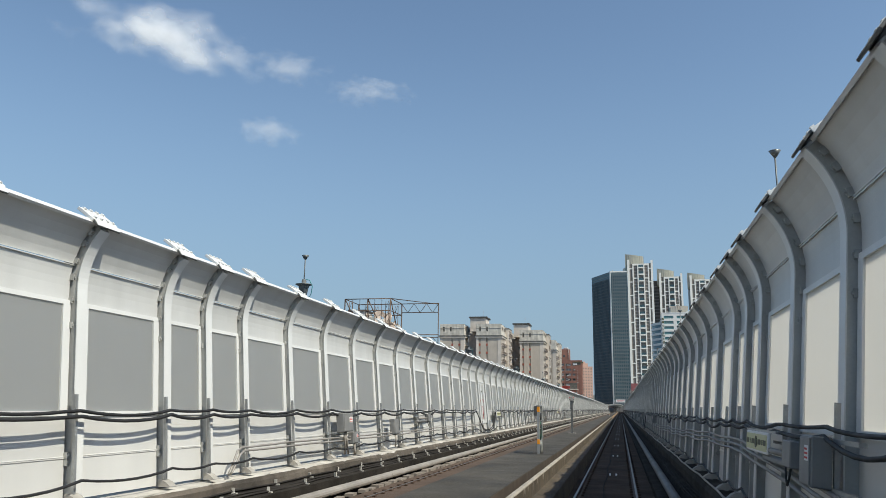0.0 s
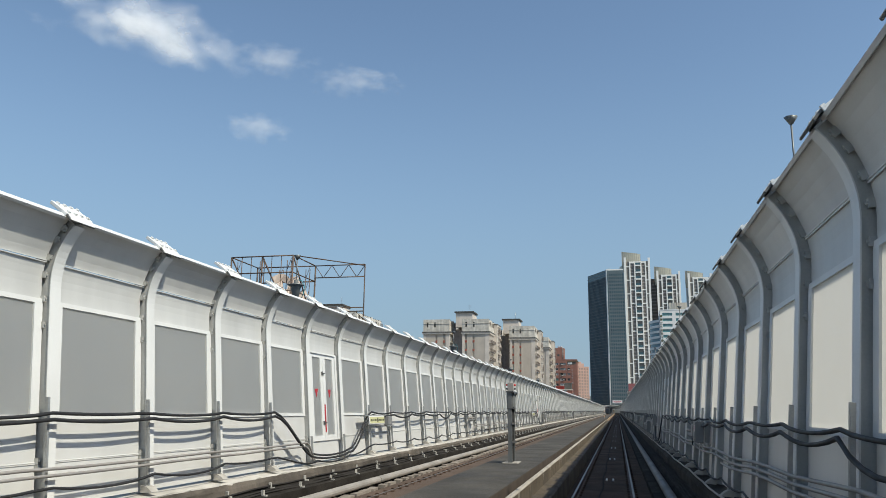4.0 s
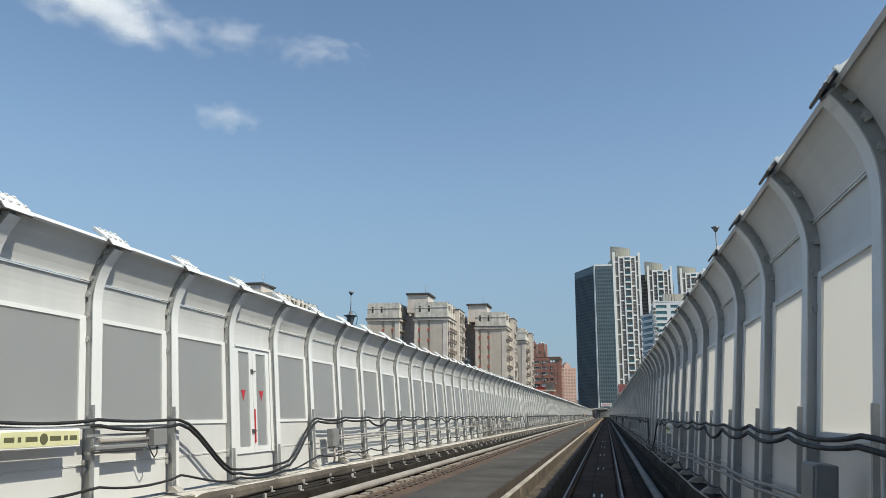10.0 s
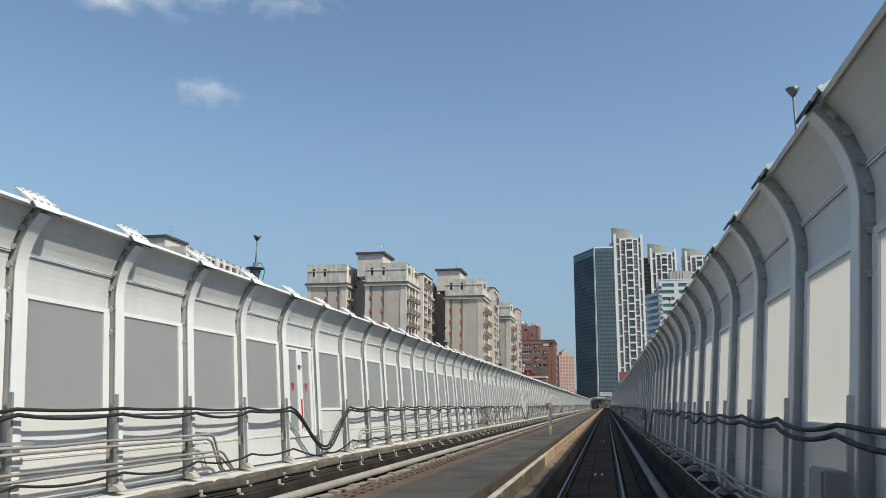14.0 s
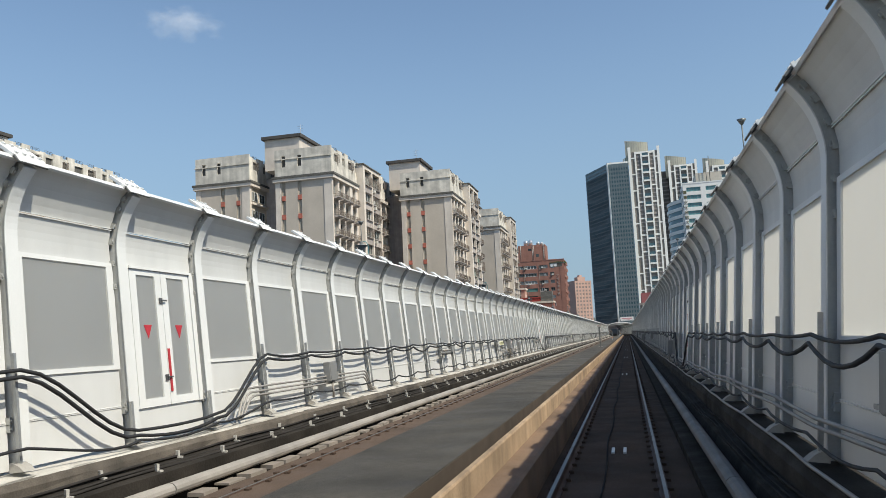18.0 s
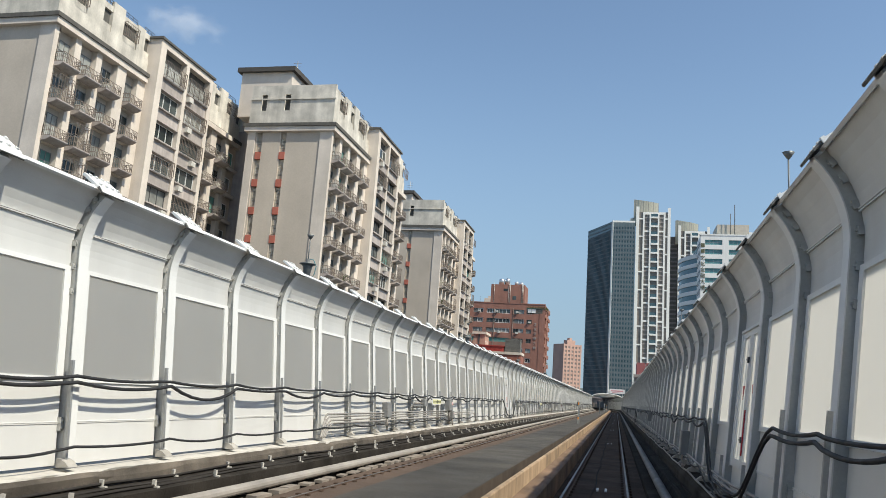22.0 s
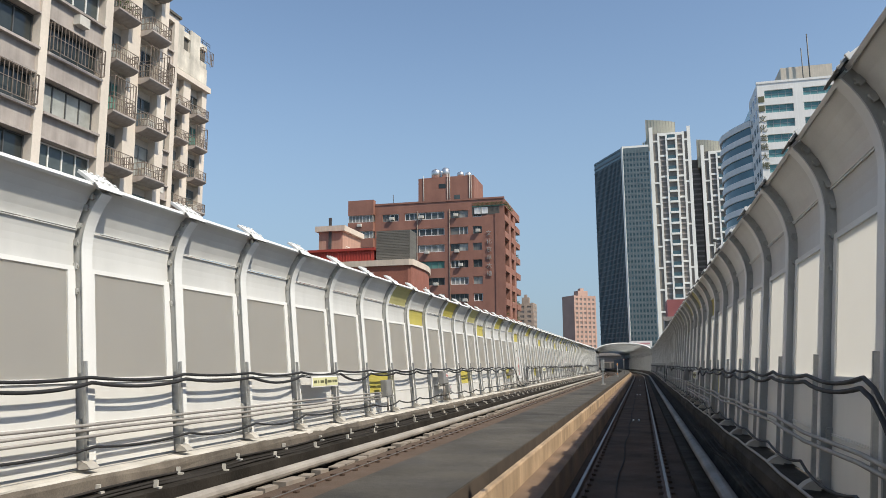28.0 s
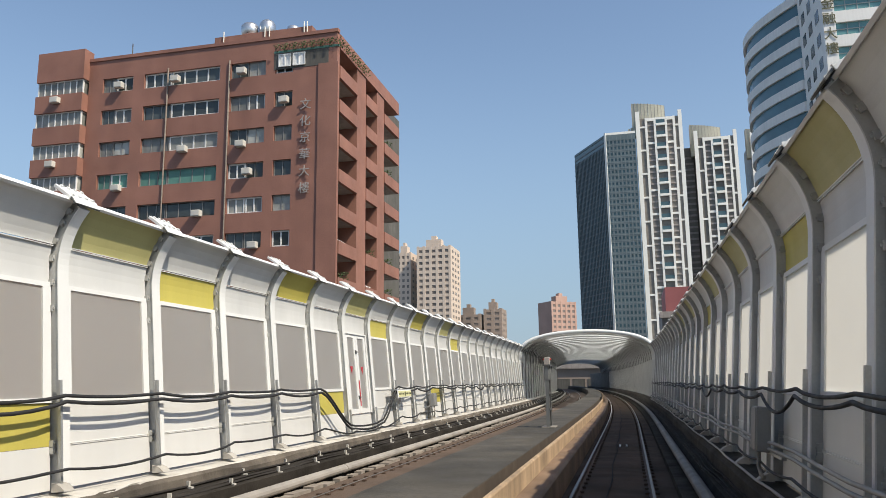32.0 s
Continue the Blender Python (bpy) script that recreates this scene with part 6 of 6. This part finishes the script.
for k in range(6):
    boxpart("window", t, GLASSDARK, 10.2 + 2.1 * k, 11.8 + 2.1 * k, 681.95, 682.05, 13.5, 15.5)

# ---- white office block ----
OFFICEWHITE = material("white_office_tile", (0.78, 0.77, 0.74), 0.6, stain=0.06, stain_size=0.2, streak=0.06)
TEALGLASS = material("teal_glass", (0.12, 0.28, 0.29), 0.15, stain=0.25, stain_size=0.5)
BLUEGLASS = material("blue_glass", (0.075, 0.165, 0.21), 0.15, stain=0.2, stain_size=0.2)
t = empty("office_block", label="white tiled office block with teal window bands and curved blue glass", category="office block")
X0, Y0, X1, Y1, Z1 = 33.5, 611.0, 58.0, 650.0, 76.0
boxpart("core", t, TEALGLASS, X0 + 0.5, X1 - 0.5, Y0 + 0.5, Y1, -12, 75.0)
zrow = [73.2 - 4.07 * k for k in range(18)]
prev, bars_ = Z1, []
for z in zrow:
    boxpart("tile_band", t, OFFICEWHITE, X0, X1, Y0, Y0 + 0.5, z + 0.9, prev)
    for a, c in ((X0, 35.3), (42.3, 44.8), (52.0, 54.0), (57.0, X1)):
        boxpart("tile_pier", t, OFFICEWHITE, a, c, Y0, Y0 + 0.5, z - 1.25, z + 0.9)
    for a, c in ((35.3, 42.3), (44.8, 52.0)):
        for q in range(1, 4):
            xx = a + (c - a) * q / 4
            bars_.append((xx - 0.05, xx + 0.05, Y0 + 0.38, Y0 + 0.5, z - 1.25, z + 0.9))
        bars_.append((a, c, Y0 + 0.36, Y0 + 0.5, z - 0.2, z - 0.1))
    prev = z - 1.25
boxpart("tile_band", t, OFFICEWHITE, X0, X1, Y0, Y0 + 0.5, -12, prev)
stuff_boxes("glazing_grid", t, FIN, bars_)
boxpart("parapet", t, OFFICEWHITE, X0 - 0.15, X1, Y0 - 0.15, Y0 + 0.5, Z1, Z1 + 0.6)
# its long side: white wall with square windows, then curved glass
boxpart("side_wall", t, OFFICEWHITE, X0, X0 + 0.5, Y0 + 0.5, 626.0, -12, Z1)
for z in zrow:
    for y in (613.2, 617.6, 622.0):
        boxpart("side_window", t, GLASSDARK, X0 - 0.05, X0 + 0.05, y, y + 2.2, z - 1.5, z + 0.5)
arc = [(X0 + 0.1 - 6.3 * math.sin(math.pi * k / 16), 626.0 + 34.0 * k / 16) for k in range(17)]
bm = bmesh.new()
prism(bm, arc + [(X0 + 8, 660.0), (X0 + 8, 626.0)], -12, 71.0, axis="z")
part("curved_glass", bm, BLUEGLASS, t)
for k in range(19):
    z = 70.2 - 4.07 * k
    bm = bmesh.new()
    prism(bm, [(x - 0.5, y) for x, y in arc] + [(X0 + 8, 660.4), (X0 + 8, 625.6)], z - 1.25, z + 0.5, axis="z")
    part("curved_band", bm, OFFICEWHITE, t)
boxpart("rear_wall", t, OFFICEWHITE, X0 + 0.6, X0 + 12.0, 650.2, 661.0, -12, 73.0)
boxpart("roof_house", t, CREAMTRIM, 41.0, 54.0, 618.0, 634.0, 75.0, 82.5)
bm = bmesh.new()
tube(bm, [(48.0, 616.5, 75.5), (48.0, 616.5, 91.0)], 0.18, 5)
part("mast", bm, DARKSTEEL, t)
bm = bmesh.new()
tube(bm, [(46.3, 616.5, 75.5), (46.3, 616.5, 87.0)], 0.14, 5)
part("mast", bm, DARKSTEEL, t)
sign = empty("office_sign", pose(34.4, Y0 - 0.12, 70.6), "vertical row of dark characters down the white corner", "sign")
for k in range(2):
    bm = bmesh.new()
    box(bm, -0.75, 0.75, -0.03, 0.03, 0.3 - 2.55 * k, 1.9 - 2.55 * k)
    part("print_bar", bm, SIGNINK, sign)
text_sign(sign, "文化金融大樓", pose(0, 0, -5.1, 90, 0, 0), 2.1, SIGNINK, 2.55)

# ---- billboard scaffold ----
RUST = material("rusty_scaffold_steel", (0.12, 0.085, 0.065), 0.7, 0.3, stain=0.4, stain_size=1.5, per_object=0.3)
TATTER = material("torn_pale_sheet", (0.55, 0.45, 0.38), 0.8, stain=0.2, stain_size=1.0)
t = empty("billboard_scaffold", label="empty rusty steel billboard scaffold of open trusses", category="scaffold")


def bar(a, c, r=0.06, parent=None, mat=None):
    bm = bmesh.new()
    tube(bm, [a, c], r, 4)
    part("member", bm, mat or RUST, parent)


P, Q, R, S = (-28.6, 79.7), (-23.4, 79.6), (-19.1, 84.0), (-28.6, 84.2)
zt = 13.5
for p in (P, Q, (-26.0, 79.7), S, (-23.4, 84.1)):
    bar((*p, -12), (*p, zt), 0.07, t)
bar((*R, 3.0), (*R, zt), 0.05, t)
for z in (zt, 12.2, 10.8, 8.6, 6.4):
    for a, c in ((P, Q), (S, (-23.4, 84.1)), (P, S), (Q, (-23.4, 84.1))):
        bar((*a, z), (*c, z), 0.05, t)
for z in (zt, 12.5, 10.0, 9.7):
    bar((-23.4, 84.1, z), (*R, z), 0.045, t)
bar((*Q, zt), (*R, zt - 0.1), 0.045, t)
for a, c in ((P, (-26.0, 79.7)), ((-26.0, 79.7), Q), (Q, (-23.4, 84.1))):
    bar((*a, zt), (*c, 8.6), 0.06, t)
for k in range(6):
    x = -23.4 + 0.72 * k
    bar((x, 84.1, 12.5 if k % 2 else zt), (x + 0.72, 84.05, zt if k % 2 else 12.5), 0.03, t)
    bar((x, 84.1, 9.7 if k % 2 else 9.0), (x + 0.72, 84.05, 9.0 if k % 2 else 9.7), 0.025, t)
for x, y in ((-28.2, 80.0), (-26.3, 80.0), (-24.0, 79.9), (-24.1, 83.8), (-26.5, 83.9)):
    for dx in (0, 0.35):
        bar((x + dx, y, -12), (x + dx, y, zt - 0.3), 0.035, t)
    for k in range(8):
        z = 5.4 + k
        bar((x, y, z), (x + 0.35, y, z + 1.0), 0.022, t)
for x in (-27.7, -26.9, -25.2, -24.4):
    bar((x, 79.7, 6.4), (x, 79.7, zt), 0.03, t)
for a, c, z0, z1 in (((-25.6, 81.0), (-24.2, 82.6), 9.4, 12.3), ((-24.9, 82.0), (-23.9, 83.6), 8.2, 11.4)):
    bm = bmesh.new()
    n = 5
    grid = [[bm.verts.new((a[0] + (c[0] - a[0]) * i / n + 0.15 * math.sin(j * 2.3 + i), a[1] + (c[1] - a[1]) * i / n, z0 + (z1 - z0) * j / n + 0.2 * math.sin(i * 1.9 + j))) for i in range(n + 1)] for j in range(n + 1)]
    for j in range(n):
        for i in range(n):
            if (i * 3 + j * 5) % 7:
                bm.faces.new((grid[j][i], grid[j][i + 1], grid[j + 1][i + 1], grid[j + 1][i]))
    part("torn_sheet", bm, TATTER, t, "torn pale sheet")

# ---- arched canopy over the curve ----
CANOPY0, CANOPY1 = 547.0, 662.0
ROOFSHEET = translucent("canopy_sheet", (0.80, 0.81, 0.80), (0.98, 0.99, 0.98), 0.97)
# the dim interior's shade is put into the side panels' colour
HAUNCH = material("dark_canopy_lining", (0.06, 0.06, 0.056), 0.7, stain=0.15, stain_size=0.5, per_object=0.1)
RIBWHITE = material("white_canopy_rib", (0.70, 0.71, 0.69), 0.5, stain=0.06)


def arch(u):
    """Section of the canopy from the left wall top (u = 0) to the right one (u = 1)."""
    a = math.pi * u
    return Vector((-2.5 - 5.2 * math.cos(a), 0, 3.72 + 2.3 * max(0.0, math.sin(a)) ** 0.55))


# canopy shade is put into this dark wall colour
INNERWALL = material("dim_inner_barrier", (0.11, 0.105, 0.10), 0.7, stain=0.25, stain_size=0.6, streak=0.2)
can = empty("canopy", label="arched canopy of pale sheeting on white ribs over the curved tracks", category="canopy", kind="structure")
bay = 3.1
n = int((CANOPY1 - CANOPY0) / bay)
for i in range(n):
    s0, s1 = CANOPY0 + bay * i, CANOPY0 + bay * (i + 1)
    for u0, u1, mat, nm in ((0.0, 0.27, HAUNCH, "haunch_panel"), (0.27, 0.73, ROOFSHEET, "roof_sheet"), (0.73, 1.0, HAUNCH, "haunch_panel")):
        bm = bmesh.new()
        m = 8
        rows_ = []
        for s in (s0, s1 - 0.03):
            for off in (0.0, 0.04) if mat is HAUNCH else (0.0,):
                rows_.append([bm.verts.new(line_at(s) @ (arch(u0 + (u1 - u0) * k / m) + Vector((0, 0, off)))) for k in range(m + 1)])
        for k in range(m):
            if mat is ROOFSHEET:
                bm.faces.new((rows_[0][k], rows_[0][k + 1], rows_[1][k + 1], rows_[1][k]))
                continue
            bm.faces.new((rows_[0][k], rows_[0][k + 1], rows_[2][k + 1], rows_[2][k]))
            bm.faces.new((rows_[1][k], rows_[3][k], rows_[3][k + 1], rows_[1][k + 1]))
            bm.faces.new((rows_[0][k], rows_[1][k], rows_[1][k + 1], rows_[0][k + 1]))
            bm.faces.new((rows_[2][k], rows_[2][k + 1], rows_[3][k + 1], rows_[3][k]))
        bmesh.ops.recalc_face_normals(bm, faces=bm.faces[:])
        part(nm, bm, mat, can)
    for s, r in ((s0, 0.09), (s0 + bay / 2, 0.04)):
        bm = bmesh.new()
        tube(bm, [line_at(s) @ (arch(k / 24) - Vector((0, 0, 0.1))) for k in range(25)], r if i else 0.16, 6)
        part("rib", bm, RIBWHITE, can)
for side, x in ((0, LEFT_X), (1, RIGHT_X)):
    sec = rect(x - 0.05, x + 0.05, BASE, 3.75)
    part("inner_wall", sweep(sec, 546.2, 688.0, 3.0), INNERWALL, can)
    for i in range(40):
        m = line_at(546.6 + 2.35 * i) @ pose(x, 0, 0, 0, 0, 180 * side)
        again(master("ipost", "post", lambda: box_mesh(0.05, 0.17, -0.09, 0.09, BASE, 3.75), WHITE), m, can)

# added grey backdrop that closes the view beyond the far end of the canopy
t = empty("station_hall", label="added grey backdrop wall with dark bays beyond the canopy's far end", category="hall")
boxpart("wall", t, GREYTOWER, -46.0, 2.0, 704.0, 716.0, -12, 6.6)
boxpart("roof_edge", t, SPANDREL, -47.0, 3.0, 703.2, 704.0, 5.4, 6.9)
for k in range(11):
    boxpart("dark_bay", t, SHADEWALL, -44.5 + 4.2 * k, -41.0 + 4.2 * k, 703.9, 704.0, -2.0, 2.6)

# billboard beyond the canopy
brd = empty("billboard", pose(0.6, 720.0, 0), "pale billboard with faded pink print on steel legs", "billboard")
bm = bmesh.new()
bevel_box(bm, -4.2, 4.2, -0.15, 0.15, 8.8, 11.3, 0.03)
face = part("panel", bm, LABELWHITE, brd)
PINKPRINT = material("faded_pink_print", (0.6, 0.3, 0.32), 0.6)
for z0, z1, a, c in ((9.9, 10.6, -3.4, 3.4), (9.2, 9.5, -2.8, 2.0)):
    bm = bmesh.new()
    box(bm, a, c, -0.165, -0.155, z0, z1)
    part("print_bar", bm, PINKPRINT, face)
for x in (-3.0, 3.0):
    bm = bmesh.new()
    tube(bm, [(x, 0.3, -12), (x, 0.3, 9.2)], 0.18, 6)
    part("leg", bm, GALV, brd)

# thin clouds: place, width, height, density
CLOUDS = [
    (-526.0, 758.0, 446.0, 270.0, 125.0, 0.6, 1.7, 4.0),
    (-323.0, 678.0, 349.0, 95.0, 44.0, 0.22, 4.2),
    (-195.0, 565.0, 264.0, 80.0, 32.0, 0.22, 7.9),
    (-524.0, 1037.0, 426.0, 130.0, 60.0, 0.2, 12.3),
]


def cloud_material(seed, dense):
    m = bpy.data.materials.new("cloud_vapour")
    m.use_nodes = True
    n, l = m.node_tree.nodes, m.node_tree.links
    n.clear()
    out, mix, clear, lit = (n.new(k) for k in ("ShaderNodeOutputMaterial", "ShaderNodeMixShader", "ShaderNodeBsdfTransparent", "ShaderNodeMixShader"))
    dif, thru = n.new("ShaderNodeBsdfDiffuse"), n.new("ShaderNodeBsdfTranslucent")
    for q in (dif, thru):
        q.inputs["Color"].default_value = (0.95, 0.95, 0.95, 1)
    lit.inputs[0].default_value = 0.4
    l.new(dif.outputs[0], lit.inputs[1])
    l.new(thru.outputs[0], lit.inputs[2])
    tc = n.new("ShaderNodeTexCoord")
    noise = n.new("ShaderNodeTexNoise")
    noise.noise_dimensions = "4D"
    noise.inputs["W"].default_value, noise.inputs["Scale"].default_value, noise.inputs["Detail"].default_value, noise.inputs["Roughness"].default_value = seed, 1.4, 4.0, 0.45
    wide = n.new("ShaderNodeMapping")
    wide.inputs["Scale"].default_value = (2.1, 1.0, 1.0)
    l.new(tc.outputs["Object"], wide.inputs["Vector"])
    l.new(wide.outputs[0], noise.inputs["Vector"])
    ln = n.new("ShaderNodeVectorMath")
    ln.operation = "LENGTH"
    l.new(tc.outputs["Object"], ln.inputs[0])
    a = n.new("ShaderNodeMath")
    a.operation = "SUBTRACT"
    gain = n.new("ShaderNodeMath")
    gain.operation = "MULTIPLY_ADD"
    gain.inputs[1].default_value, gain.inputs[2].default_value = 1.9, -0.45
    l.new(noise.outputs["Fac"], gain.inputs[0])
    l.new(gain.outputs[0], a.inputs[0])
    l.new(ln.outputs["Value"], a.inputs[1])
    mr = n.new("ShaderNodeMapRange")
    mr.interpolation_type = "SMOOTHSTEP"
    mr.inputs["From Min"].default_value, mr.inputs["From Max"].default_value = -0.42, 0.62
    mr.inputs["To Min"].default_value, mr.inputs["To Max"].default_value = 0.0, dense
    l.new(a.outputs[0], mr.inputs["Value"])
    l.new(mr.outputs[0], mix.inputs[0])
    l.new(clear.outputs[0], mix.inputs[1])
    l.new(lit.outputs[0], mix.inputs[2])
    l.new(mix.outputs[0], out.inputs["Surface"])
    return m


def cloud(x, y, z, w, h, dense, seed, tilt=0.0):
    """Three shallow shells of vapour, one behind the other, across the line of sight."""
    turn = math.degrees(math.atan2(-(x - 0.4), y - 120.0))
    c = tagged(new("cloud"), "thin white fair-weather cloud in the blue sky", "cloud", "clouds", kind="structure")
    c.matrix_basis = pose(x, y, z, 0, 0, turn) @ pose(0, 0, 0, -22, tilt, 0)
    for k in range(2):
        bm = bmesh.new()
        g = [[bm.verts.new((-1 + 0.2 * i, 0.12 * ((i - 5) ** 2 + (j - 5) ** 2) / 25, -1 + 0.2 * j)) for i in range(11)] for j in range(11)]
        for j in range(10):
            for i in range(10):
                bm.faces.new((g[j][i], g[j][i + 1], g[j + 1][i + 1], g[j + 1][i])).smooth = True
        shell = part("vapour", bm, cloud_material(seed + 3.1 * k, dense), c)
        shell.matrix_basis = pose(0, k * 12.0, 0) @ Matrix.Diagonal((w / 2 * (1 - 0.1 * k), 20.0, h / 2 * (1 - 0.1 * k), 1))


for row in CLOUDS:
    cloud(*row)

# far hills
HILL = material("hazy_green_hill", (0.10, 0.12, 0.11), 0.95, stain=0.25, stain_size=0.01)
for seed, yy, amp in ((4, 2600, 60), (8, 3300, 95)):
    bm = bmesh.new()
    rr = random.Random(seed)
    ph = [rr.uniform(0, 6) for _ in range(4)]
    ring = []
    for k in range(61):
        x = -2400 + 60 * k
        h = amp * (0.55 + 0.25 * math.sin(k * 0.21 + ph[0]) + 0.12 * math.sin(k * 0.53 + ph[1]) + 0.06 * math.sin(k * 1.3 + ph[2]))
        ring.append([bm.verts.new((x, yy - 500, -12.1)), bm.verts.new((x, yy - 150, h * 0.6)), bm.verts.new((x, yy, h)), bm.verts.new((x, yy + 400, -12.1))])
    for q, w in zip(ring, ring[1:]):
        for k in range(3):
            bm.faces.new((q[k], w[k], w[k + 1], q[k + 1])).smooth = True
    tagged(part("hill", bm, HILL), "hazy green hills at the horizon", "hill", kind="structure")
clear_masters()
